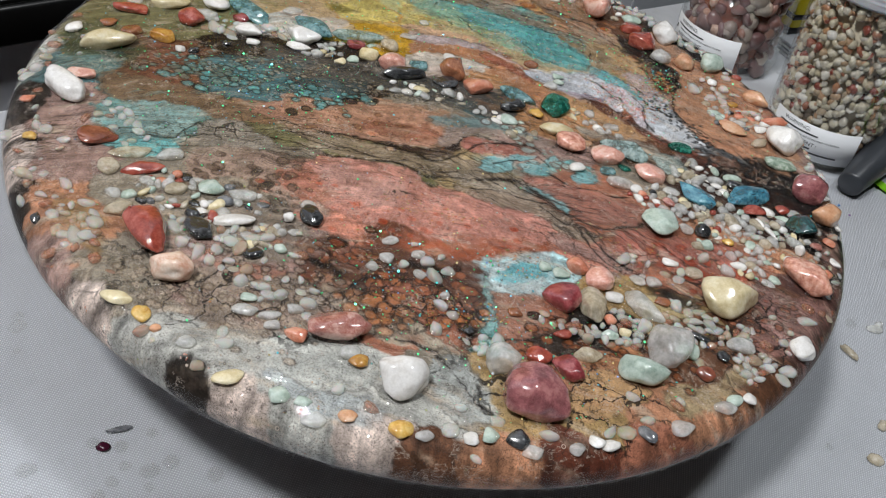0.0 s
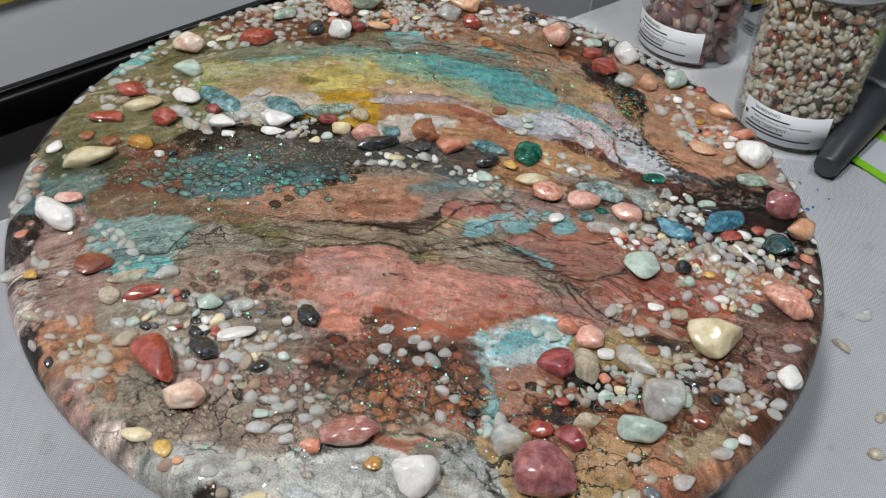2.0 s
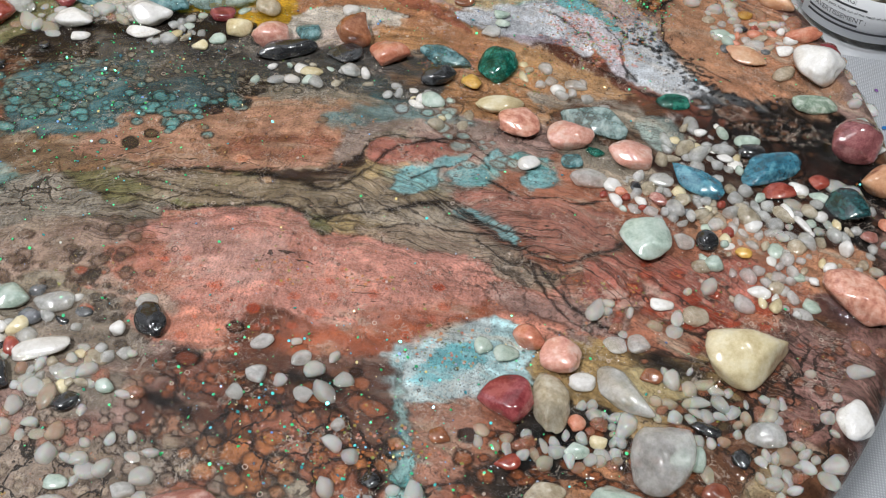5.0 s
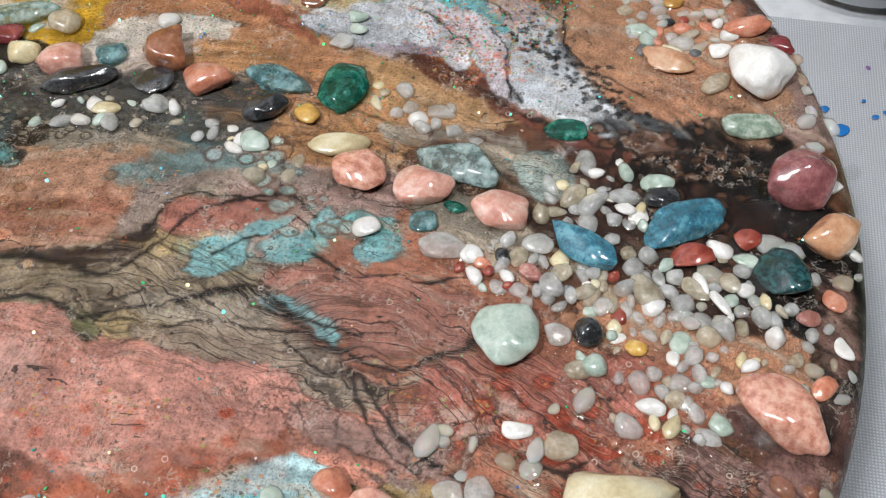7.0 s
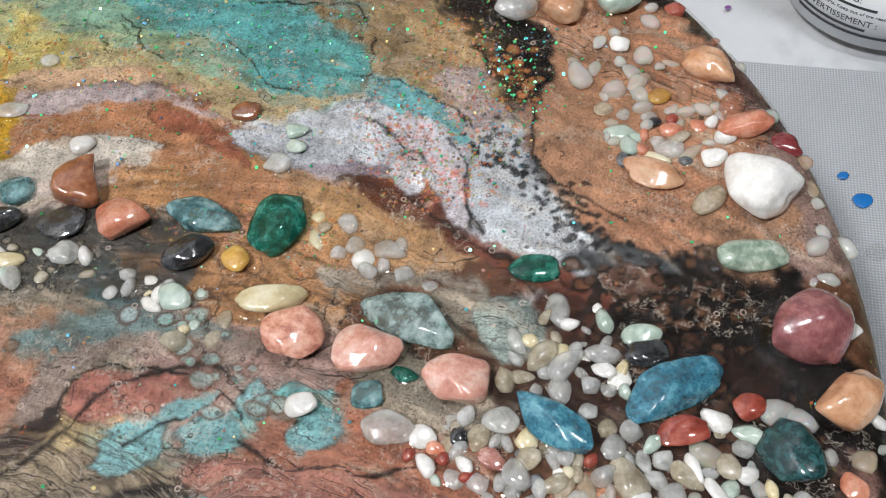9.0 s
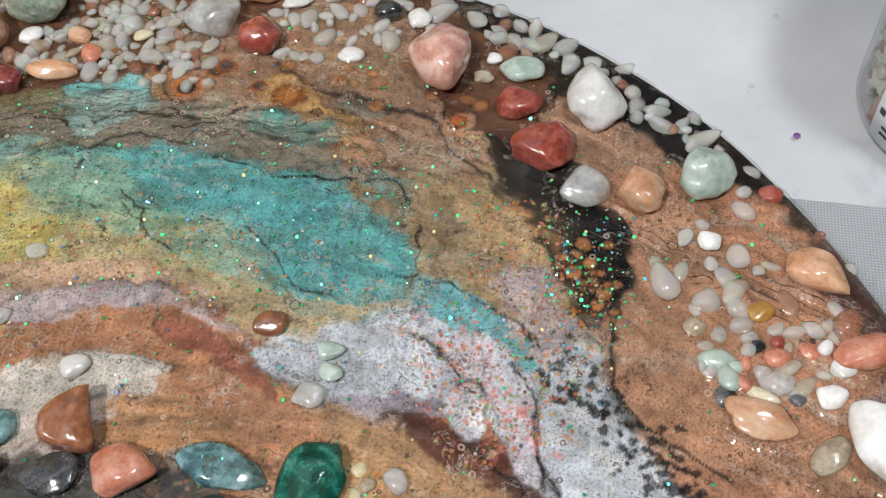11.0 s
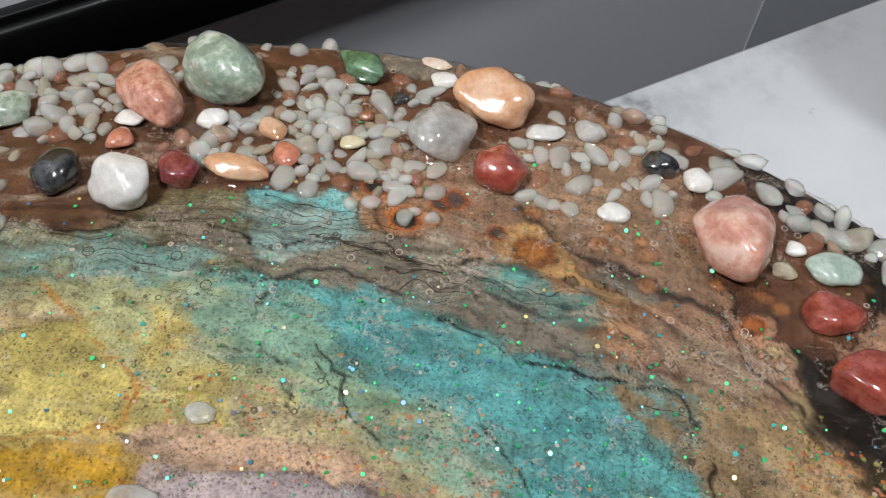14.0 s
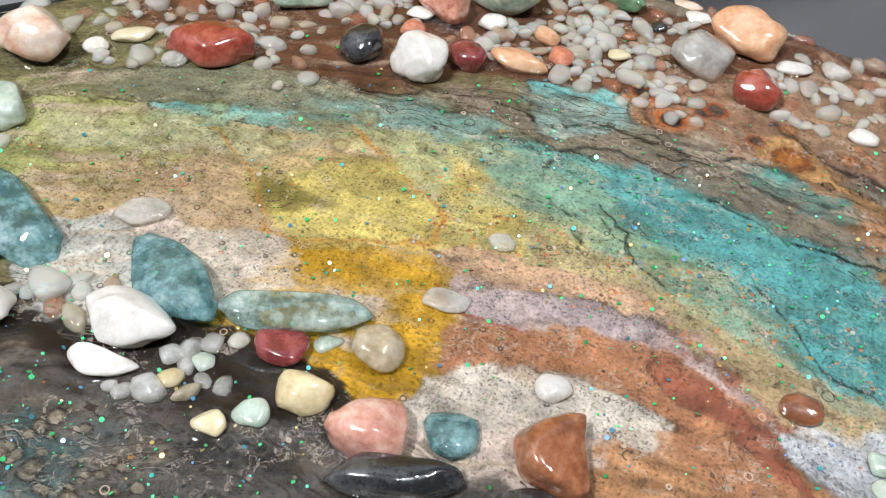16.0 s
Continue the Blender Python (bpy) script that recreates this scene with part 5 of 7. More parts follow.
cells(65.8, 136.3, 65.8, 136.3, 0, 1, 1.7, 1.7, (60, 40, 30), (176, 116, 74), 0.95)
cells(-10.8, 139.2, -10.8, 139.2, 0, 1, 3.4, 3.4, (40, 38, 48), (170, 112, 70), 0.95)
cells(18.0, 139.4, 18.0, 139.4, 0, 1, 4.2, 4.2, (176, 120, 66), (128, 84, 50), 0.95)
cells(75.9, 165.4, 75.9, 165.4, 0, 1, 1.6, 1.6, (120, 104, 92), (14, 12, 12), 0.95)
cells(72.8, 165.0, 72.8, 165.0, 0, 1, 1.5, 1.5, (24, 20, 20), (14, 12, 12), 0.95)
cells(27.0, 134.4, 27.0, 134.4, 0, 1, 1.2, 1.2, (130, 110, 90), (20, 18, 16), 0.95)
cells(33.1, 135.1, 33.1, 135.1, 0, 1, 1.2, 1.2, (130, 110, 90), (20, 18, 16), 0.95)
cells(133.5, 72.8, 133.5, 72.8, 0, 1, 1.4, 1.4, (20, 16, 15), (16, 14, 13), 0.95)
cells(134.7, 67.3, 134.7, 67.3, 0, 1, 1.7, 1.7, (12, 11, 11), (10, 10, 10), 0.95)
cells(99.0, 60.9, 99.0, 60.9, 0, 1, 1.1, 1.1, (20, 20, 20), (30, 30, 30), 0.95)
cells(-63.8, -24.5, -63.8, -24.5, 0, 1, 2.4, 2.4, (96, 84, 70), (26, 24, 22), 0.95)
cells(-69.0, -30.1, -69.0, -30.1, 0, 1, 2.6, 2.6, (40, 44, 40), (60, 56, 50), 0.95)
cells(-36.4, -2.7, -36.4, -2.7, 0, 1, 1.7, 1.7, (34, 36, 40), (70, 62, 56), 0.95)
cells(-47.3, -8.6, -47.3, -8.6, 0, 1, 3.4, 3.4, (44, 44, 52), (30, 28, 30), 0.95)
cells(-12.5, -94.4, -12.5, -94.4, 0, 1, 2.8, 2.8, (80, 56, 40), (26, 20, 18), 0.95)
cells(-22.8, -107.2, -22.8, -107.2, 0, 1, 3.6, 3.6, (110, 64, 44), (36, 26, 22), 0.95)
cells(-30.1, -29.3, -30.1, -29.3, 0, 1, 2.6, 2.6, (176, 128, 104), (196, 156, 134), 0.95)
cells(-19.4, -36.6, -19.4, -36.6, 0, 1, 2.2, 2.2, (176, 150, 124), (90, 72, 58), 0.95)
cells(17.4, 6.2, 17.4, 6.2, 0, 1, 2.6, 2.6, (150, 160, 162), (96, 86, 82), 0.95)
cells(27.1, 6.2, 27.1, 6.2, 0, 1, 2.2, 2.2, (140, 160, 158), (90, 80, 74), 0.95)
cells(25.3, -102.0, 25.3, -102.0, 0, 1, 1.7, 1.7, (60, 40, 32), (22, 18, 16), 0.95)
cells(60.1, -115.8, 60.1, -115.8, 0, 1, 2.2, 2.2, (30, 24, 22), (16, 14, 14), 0.95)
cells(43.5, -68.0, 43.5, -68.0, 0, 1, 1.6, 1.6, (156, 78, 52), (166, 90, 66), 0.95)
cells(-9.5, -86.8, -9.5, -86.8, 0, 1, 1.6, 1.6, (150, 74, 50), (160, 84, 60), 0.95)
cells(64.7, 135.5, 64.7, 135.5, 0, 1, 1.7, 1.7, (168, 110, 70), (120, 80, 52), 0.95)
grooves = np.where(np.hypot(PX, PY) > 190, 1 + 0.35 * cloudy(np.arctan2(PY, PX) * 200, np.hypot(PX, PY) / 9, 3.0, 951, 4), 1)
pig *= np.clip(grooves, 0.3, 1.5)[:, None]
pig = 1.58 * np.clip(pig, 0, 1) ** 1.3
crackle = np.zeros(len(X))
for cx, cy, rx, ry, amount in ((10, -125, 45, 24, 0.55), (75, 72, 34, 34, 0.12), (85, -60, 60, 14, 0.3), (46, 96, 34, 20, 0.15), (75, -150, 60, 18, 0.9), (150, -95, 30, 30, 0.6), (-60, -150, 60, 22, 0.5), (60, 10, 40, 16, 0.35), (-95, -60, 30, 20, 0.4), (150, 20, 40, 22, 0.5)):
    crackle = np.maximum(crackle, amount * np.clip(1.6 - 1.5 * np.hypot((PX - cx) / rx, (PY - cy) / ry) + 0.5 * cloudy(PX, PY, 14, 701, 3), 0, 1))
relief = 0.12 * cloudy(PX, PY, 5, 801, 3) + 0.2 * cloudy(PX, PY, 18, 811, 2) - 0.2 * thin
ease = np.clip((FLAT + 14 - ee) / 14, 0, 1) + 0 * turn
Z = Z + (relief * ease.ravel())


def ring_mesh(name, x, y, z, count, around):
    """A quad mesh from rings of points, closed at its centre."""
    k, j = np.meshgrid(np.arange(count - 1), np.arange(around), indexing="ij")
    nxt = (j + 1) % around
    quads = np.stack([k * around + j, (k + 1) * around + j, (k + 1) * around + nxt, k * around + nxt], -1).reshape(-1, 4)
    me = bpy.data.meshes.new(name)
    me.vertices.add(len(x))
    me.vertices.foreach_set("co", np.stack([x, y, z], -1).astype(np.float32).ravel() / 1000)
    me.loops.add(quads.size)
    me.loops.foreach_set("vertex_index", quads.ravel().astype(np.int32))
    me.polygons.add(len(quads))
    me.polygons.foreach_set("loop_start", np.arange(0, quads.size, 4, dtype=np.int32))
    me.update(calc_edges=True)
    me.shade_smooth()
    return me


me = ring_mesh("painted_surface", X, Y, Z, len(rings), NT)
attr = me.attributes.new("pigment", "FLOAT_COLOR", "POINT")
attr.data.foreach_set("color", np.concatenate([np.clip(pig, 0, 1), np.ones((len(X), 1))], 1).astype(np.float32).ravel())
specks = np.zeros(len(X))
for cx, cy, rx, ry, amount in ((85, 70, 32, 36, 1.0), (85, 100, 16, 22, 1.0), (45, 35, 40, 16, 0.7), (0, 85, 90, 20, 0.45), (50, -92, 16, 12, 0.8), (10, -70, 50, 14, 0.5), (110, -60, 40, 16, 0.4), (30, -125, 40, 16, 0.6)):
    specks = np.maximum(specks, amount * np.clip(1.5 - 1.5 * np.hypot((PX - cx) / rx, (PY - cy) / ry), 0, 1))
attr = me.attributes.new("specks", "FLOAT", "POINT")
attr.data.foreach_set("value", specks.astype(np.float32))
attr = me.attributes.new("flow", "FLOAT", "POINT")
attr.data.foreach_set("value", run.astype(np.float32))
attr = me.attributes.new("strata", "FLOAT", "POINT")
attr.data.foreach_set("value", np.clip(belt, 0, 1).astype(np.float32))
attr = me.attributes.new("crackle", "FLOAT", "POINT")
attr.data.foreach_set("value", crackle.astype(np.float32))
me.materials.append(PAINT)
ob = new("painted_surface", me)
ob.parent = disc
tagged(ob, "marbled copper, teal and grey poured paint with cracks")
part("underside", lathe([(0, -0.0222), (0.1, -0.0222), (0.1862, -0.0222), (0.1862, -0.0210)], 96), FLOOR, disc, "plain brown underside")

for a in (45, 135, 225, 315):
    cup = thing("paper_cup", pose(0.075 * math.cos(radians(a)), 0.075 * math.sin(radians(a)), TABLE_Z + 0.0015), "plain upturned paper cup holding up the disc", "cup", "cups under the disc")
    part("cup_wall", lathe([(0.034, 0), (0.035, 0.001), (0.026, 0.0590), (0.0, 0.0593)], 40), PAPER, cup)

# ---- pebbles ----
WORDS = {
    "white": "smooth opaque white pebble", "cream": "smooth cream yellow pebble", "quartz": "milky translucent quartz pebble", "mint": "pale mint green tumbled stone", "sage": "green and white mottled stone", "green": "dark green tumbled stone",
    "pink": "pink tumbled stone with pale veins", "pinkspot": "speckled salmon pink tumbled stone", "salmon": "salmon orange tumbled stone", "peach": "smooth peach orange pebble", "shell": "white pebble with orange bands", "red": "dark red jasper stone", "brownred": "brown red flat stone",
    "redwhite": "red stone mottled with white", "maroon": "glossy maroon tumbled stone", "mauve": "large mauve tumbled stone", "black": "glossy black stone", "grey": "dark grey slate pebble", "greenblack": "black stone flecked with teal", "tan": "translucent tan quartz pebble", "yellow": "small honey yellow pebble",
    "amber": "amber brown translucent pebble", "brown": "brown tumbled stone", "blue": "blue apatite crystal piece", "teal": "clear teal glassy crystal", "glass": "pale sea-green glassy crystal", "greenglass": "dark emerald green glass stone",
}
BIG = []


def pebble_mesh(name, length, width, height, level=3, taper=None, hard=False):
    """A tumbled stone: a rounded lump with a few worn flats."""
    bm = bmesh.new()
    bmesh.ops.create_icosphere(bm, subdivisions=level, radius=1)
    flats = []
    for _ in range(random.randint(4, 7)):
        d = Vector((random.gauss(0, 1), random.gauss(0, 1), random.gauss(0, 0.7))).normalized()
        flats.append((d, random.uniform(0.64, 0.86) if hard else random.uniform(0.58, 0.88)))
    seed = Vector((random.uniform(0, 50), random.uniform(0, 50), random.uniform(0, 50)))
    taper = random.uniform(-0.22, 0.22) * (0.5 if hard else 1) if taper is None else taper
    for v in bm.verts:
        p = v.co.copy()
        p *= 1.04 + 0.27 * noise.noise(p * 1.1 + seed) + 0.06 * noise.noise(p * 3.2 + seed)
        for d, reach in flats:
            over = p.dot(d) - reach
            if over > 0:
                p -= d * over * (0.86 if hard else 0.62)
        p.y *= 1 + taper * p.x
        v.co = (p.x * length / 2, p.y * width / 2, p.z * height / 2)
    me = bpy.data.meshes.new(name)
    bm.to_mesh(me)
    bm.free()
    me.shade_smooth()
    return me


def pebble(kind, x, y, length, ratio, lift, angle, taper=None):
    """A stone set in the resin: its place, length in millimetres, width and height as shares, and its turn."""
    L, W = length / 1000, length * ratio / 1000
    H = max(W * lift, 0.0022)
    crystal = kind in ("teal", "glass", "greenglass", "blue")
    me = pebble_mesh("pebble", L * (1.08 if crystal else 0.99), W * (1.12 if crystal else 1.0), H, 4 if length > 12 else 3, taper, crystal)
    me.materials.append(STONE[kind])
    ob = new("crystal" if crystal else "pebble", me)
    drop = max(0.0, math.hypot(x, y) - 186)
    ob.matrix_world = pose(x / 1000, y / 1000, H * 0.34 - drop * 0.00035, random.uniform(-7, 7), random.uniform(-7, 7), angle)
    size = "large " if length > 19 and not WORDS[kind].startswith("large") else "small " if length < 9 and not WORDS[kind].startswith("small") else ""
    tagged(ob, size + WORDS[kind] + " set in clear resin", "stone", "stones set in the disc")
    BIG.append((x, y, length / 2, length * ratio / 2, radians(angle)))
    return ob


pebble("cream", -164.8, -18.8, 28.0, 0.46, 0.75, 39)
pebble("white", -161.0, -62.5, 25.6, 0.5, 0.8, -22)
pebble("pink", -162.3, -47.7, 14.1, 0.6, 0.5, -4)
pebble("brownred", -135.3, -86.3, 16.2, 0.75, 0.35, 25)
pebble("tan", -117.4, -90.3, 16.8, 0.42, 0.4, 32)
pebble("red", -109.7, -98.3, 17.6, 0.42, 0.45, 30)
pebble("quartz", -102.4, -85.3, 11.7, 0.6, 0.5, 34)
pebble("tan", -121.1, -102.9, 10.7, 0.75, 0.5, -49)
pebble("tan", -91.3, -104.6, 10.1, 0.7, 0.5, 38)
pebble("mint", -79.1, -98.0, 12.1, 0.7, 0.5, 19)
pebble("quartz", -66.3, -96.9, 11.2, 0.65, 0.5, 20)
pebble("tan", -106.2, -124.6, 11.2, 0.7, 0.5, 39)
pebble("red", -90.0, -134.0, 27.0, 0.52, 0.75, -48, -0.2)
pebble("shell", -73.2, -149.1, 16.4, 0.7, 0.95, 30)
pebble("white", -63.0, -112.3, 17.4, 0.4, 0.5, 25)
pebble("black", -73.5, -123.2, 13.7, 0.7, 0.5, -32)
pebble("black", -36.8, -97.7, 13.0, 0.7, 0.5, -50)
pebble("white", -44.8, -102.2, 5.2, 0.95, 0.9, 25)
pebble("quartz", -40.0, -91.9, 7.6, 0.8, 0.5, 33)
pebble("black", -50.2, -127.5, 8.8, 0.7, 0.5, 37)
pebble("redwhite", -9.0, -154.0, 22.1, 0.6, 0.75, 18)
pebble("white", 19.0, -168.9, 20.0, 0.85, 0.75, -8, 0.45)
pebble("quartz", 52.0, -145.9, 14.7, 0.95, 0.7, 17)
pebble("mauve", 65.9, -158.9, 23.8, 0.82, 0.8, -12, -0.25)
pebble("red", 63.9, -137.8, 10.0, 0.8, 0.7, -2)
pebble("maroon", 76.0, -139.4, 15.2, 0.6, 0.7, -34)
pebble("quartz", 111.8, -113.3, 22.4, 0.75, 0.7, -82)
pebble("mint", 103.8, -131.0, 20.0, 0.6, 0.85, -4)
pebble("tan", 82.4, -129.1, 10.9, 0.6, 0.5, 26)
pebble("red", 71.7, -122.3, 7.2, 0.7, 0.5, 18)
pebble("black", 125.5, -101.8, 8.3, 0.6, 0.5, -3)
pebble("black", 134.7, -109.0, 6.5, 0.9, 0.5, -41)
pebble("white", 168.6, -90.0, 12.6, 0.85, 0.5, 57)
pebble("brownred", 128.4, -121.2, 8.3, 0.85, 0.5, 25)
pebble("cream", -85.4, -167.4, 11.3, 0.55, 0.5, -3)
pebble("yellow", -74.5, -171.7, 8.1, 0.8, 0.5, -37)
pebble("peach", -67.3, -175.4, 4.7, 0.8, 0.5, 22)
pebble("quartz", -54.5, -178.1, 7.1, 0.8, 0.5, 22)
pebble("cream", -36.7, -186.3, 11.1, 0.6, 0.5, 24)
pebble("mint", -18.2, -187.9, 8.7, 0.8, 0.5, 37)
pebble("mint", -10.0, -187.5, 6.5, 0.8, 0.5, 32)
pebble("quartz", -4.1, -192.0, 8.8, 0.7, 0.5, 30)
pebble("peach", 5.9, -187.9, 6.4, 0.85, 0.5, 21)
pebble("yellow", 24.0, -186.9, 9.2, 0.8, 0.5, 29)
pebble("quartz", 32.6, -186.3, 7.0, 0.85, 0.5, 24)
pebble("white", 47.5, -182.3, 5.4, 1, 0.5, 28)
pebble("mint", 53.4, -179.1, 7.2, 0.85, 0.5, 24)
pebble("black", 63.0, -176.9, 9.6, 0.75, 0.5, 26)
pebble("quartz", 68.5, -179.4, 8.0, 0.8, 0.5, 22)
pebble("white", 89.6, -167.3, 6.5, 0.85, 0.5, 22)
pebble("white", 95.2, -166.7, 7.1, 0.8, 0.5, 30)
pebble("quartz", 83.6, -172.4, 6.4, 0.85, 0.5, 29)
pebble("grey", 107.5, -156.9, 8.6, 0.7, 0.5, -29)
pebble("quartz", 120.1, -149.8, 9.0, 0.85, 0.5, 24)
pebble("white", 145.5, -125.3, 6.4, 0.9, 0.5, 31)
pebble("mint", 139.8, -128.6, 7.8, 0.7, 0.5, 33)
pebble("quartz", 135.6, -134.1, 8.9, 0.8, 0.5, 26)
pebble("mint", 120.3, -112.1, 11.3, 0.7, 0.5, 28)
pebble("quartz", 141.3, -101.0, 12.2, 0.7, 0.5, 19)
pebble("yellow", -157.6, -98.1, 6.7, 0.8, 0.5, -27)
pebble("salmon", -172.4, -74.5, 7.3, 0.7, 0.5, 64)
pebble("black", -131.6, -139.8, 5.5, 0.8, 0.5, 80)
pebble("amber", 2.9, -164.5, 7.6, 0.8, 0.5, 26)
pebble("salmon", -21.4, -160.9, 9.9, 0.7, 0.5, 3)
pebble("quartz", -42.7, -156.3, 10.5, 0.6, 0.5, 20)
pebble("quartz", -33.4, -155.3, 8.6, 0.6, 0.5, 17)
pebble("mint", -43.8, -150.0, 7.1, 0.7, 0.5, 18)
pebble("quartz", -30.8, -159.6, 6.1, 0.8, 0.5, 22)
pebble("quartz", -1.5, -162.0, 9.1, 0.7, 0.5, 27)
pebble("quartz", -25.8, -149.0, 7.1, 0.7, 0.5, 16)
pebble("black", 36.5, -134.1, 5.5, 0.9, 0.5, -28)
pebble("brown", 52.3, -118.1, 6.5, 0.8, 0.5, -21)
pebble("white", -110.4, 24.3, 14.6, 0.65, 0.7, 10)
pebble("white", -85.3, 32.5, 15.9, 0.75, 0.75, 17)
pebble("white", -84.9, 23.9, 12.3, 0.5, 0.5, 16)
pebble("white", -106.1, 17.0, 8.1, 0.6, 0.5, 20)
pebble("maroon", -58.9, 40.3, 10.7, 0.8, 0.5, 24)
pebble("cream", -50.4, 33.6, 10.8, 0.8, 0.7, 13)
pebble("tan", -43.4, 47.4, 10.7, 0.85, 0.7, 14)
pebble("brown", -7.2, 40.2, 16.5, 0.85, 0.7, 80, -0.5)
pebble("salmon", 7.5, 32.0, 15.1, 0.75, 0.6, 13)
pebble("quartz", -4.5, 20.3, 8.0, 0.9, 0.5, 26)
pebble("black", -8.8, 29.2, 13.1, 0.7, 0.4, 20)
pebble("shell", -148.9, 89.3, 16.5, 0.9, 0.85, 23)
pebble("mint", -143.2, 67.0, 17.7, 0.7, 0.6, 11)
pebble("red", -165.5, 41.1, 16.7, 0.7, 0.5, 18)
pebble("cream", -155.3, 29.7, 23.1, 0.45, 0.5, 26)
pebble("red", -169.3, 15.6, 19.1, 0.45, 0.5, 17)
pebble("red", -140.1, 21.4, 14.9, 0.8, 0.6, 14)
pebble("white", -136.4, 42.3, 16.1, 0.75, 0.5, -26)
pebble("teal", -118.7, 43.3, 28.4, 0.4, 0.5, -27)
pebble("maroon", -119.2, 35.6, 9.5, 0.85, 0.5, 26)
pebble("teal", -83.4, 43.9, 23.4, 0.5, 0.6, -36)
pebble("amber", -144.6, -0.5, 13.0, 0.8, 0.5, 26)
pebble("brown", -159.8, -3.1, 10.7, 0.8, 0.4, 8)
pebble("brown", -172.8, -1.0, 8.7, 0.8, 0.4, 19)
pebble("glass", -59.9, 48.0, 26.0, 0.3, 0.8, 24)
pebble("black", -127.2, -4.3, 6.3, 0.8, 0.5, 21)
pebble("black", -116.1, 9.0, 4.6, 0.9, 0.5, 25)
pebble("white", -133.6, -6.6, 5.7, 0.8, 0.5, 4)
pebble("white", -183.8, -13.1, 11.2, 0.6, 0.5, -100)
pebble("quartz", -134.6, 29.6, 13.3, 0.6, 0.5, -21)
pebble("pink", -36.8, 31.9, 15.1, 0.75, 0.7, 16)
pebble("black", -29.9, 25.4, 23.0, 0.4, 0.6, 21)
pebble("teal", -24.4, 37.3, 10.3, 0.75, 0.6, 16)
pebble("quartz", -5.5, 20.8, 7.2, 0.8, 0.5, 24)
pebble("cream", -61.8, 21.8, 6.0, 0.8, 0.5, 24)
pebble("cream", -17.8, 17.0, 9.8, 0.45, 0.5, 4)
pebble("teal", 28.4, 35.2, 17.7, 0.5, 0.55, -15)
pebble("black", 28.4, 24.9, 13.1, 0.75, 0.6, 20)
pebble("yellow", 40.3, 24.4, 8.4, 0.85, 0.5, -3)
pebble("greenglass", 48.6, 35.6, 18.0, 0.65, 0.6, 70)
pebble("cream", 51.8, 14.0, 17.7, 0.45, 0.65, 11)
pebble("pinkspot", 59.9, 5.4, 15.3, 0.85, 0.6, 18)
pebble("pink", 77.5, 3.1, 17.7, 0.7, 0.6, 7)
pebble("glass", 86.0, 13.3, 27.1, 0.4, 0.5, -12)
pebble("pink", 100.4, -1.3, 16.3, 0.75, 0.6, -2)
pebble("greenglass", 113.5, 30.8, 12.0, 0.55, 0.3, 6)
pebble("greenglass", 87.5, -1.0, 6.3, 0.6, 0.3, -16)
pebble("white", 65.2, -11.4, 7.3, 0.9, 0.5, 16)
pebble("teal", 79.8, -6.8, 7.6, 0.9, 0.3, 31)
pebble("quartz", 85.5, -14.3, 13.5, 0.65, 0.5, 14)
pebble("white", 94.0, -15.2, 6.2, 0.85, 0.5, 16)
pebble("quartz", 110.4, -9.1, 9.0, 0.7, 0.4, 6)
pebble("blue", 122.4, -8.5, 21.1, 0.4, 0.7, -22)
pebble("blue", 147.8, 2.7, 22.8, 0.45, 0.65, 34)
pebble("red", 150.0, -6.6, 13.1, 0.55, 0.5, 13)
pebble("red", 164.5, 1.0, 7.9, 0.9, 0.4, 22)
pebble("black", 141.4, 11.3, 10.1, 0.75, 0.4, 18)
pebble("mint", 140.1, 16.1, 9.9, 0.55, 0.4, 11)
pebble("sage", 165.9, 40.5, 20.9, 0.5, 0.4, 14)
pebble("mauve", 178.1, 19.5, 19.1, 0.9, 0.8, 31)
pebble("peach", 185.7, 4.2, 16.2, 0.8, 0.7, 15)
pebble("white", 167.2, 59.3, 18.8, 0.9, 0.8, 22)
pebble("salmon", 164.7, 80.4, 14.7, 0.65, 0.5, 15)
pebble("maroon", 175.0, 76.6, 8.9, 0.7, 0.5, -38)
pebble("peach", 140.9, 61.4, 14.8, 0.55, 0.6, -11)
pebble("white", 159.0, 76.4, 5.5, 0.95, 0.5, 19)
pebble("white", 156.6, 69.1, 7.3, 0.8, 0.5, 13)
pebble("tan", 155.6, 55.2, 11.2, 0.6, 0.5, 51)
pebble("mint", 106.2, -36.9, 16.4, 1, 0.5, 17)
pebble("black", 125.5, -33.5, 8.2, 0.95, 0.6, -31)
pebble("quartz", 118.2, -34.7, 7.3, 0.9, 0.4, 15)
pebble("yellow", 137.7, -35.3, 5.6, 0.8, 0.5, 16)
pebble("white", 112.0, -61.1, 7.6, 0.65, 0.5, 11)
pebble("pinkspot", 171.1, -48.0, 23.6, 0.6, 0.75, -46)
pebble("cream", 136.9, -77.3, 26.5, 0.68, 0.75, 27, -0.3)
pebble("maroon", 69.6, -104.2, 14.9, 1, 0.6, 12)
pebble("tan", 81.1, -102.7, 20.2, 0.55, 0.7, -82)
pebble("quartz", 101.3, -95.1, 19.9, 0.55, 0.65, -37)
pebble("salmon", 73.2, -82.2, 9.7, 0.9, 0.7, -29)
pebble("pink", 82.7, -87.0, 12.3, 0.95, 0.7, 11)
pebble("salmon", 88.9, -106.8, 5.9, 0.9, 0.5, 26)
pebble("cream", 95.8, -111.4, 5.7, 0.8, 0.5, -5)
pebble("mint", 89.7, -114.9, 7.2, 0.7, 0.5, 16)
pebble("white", 89.8, -93.8, 8.3, 0.8, 0.5, 8)
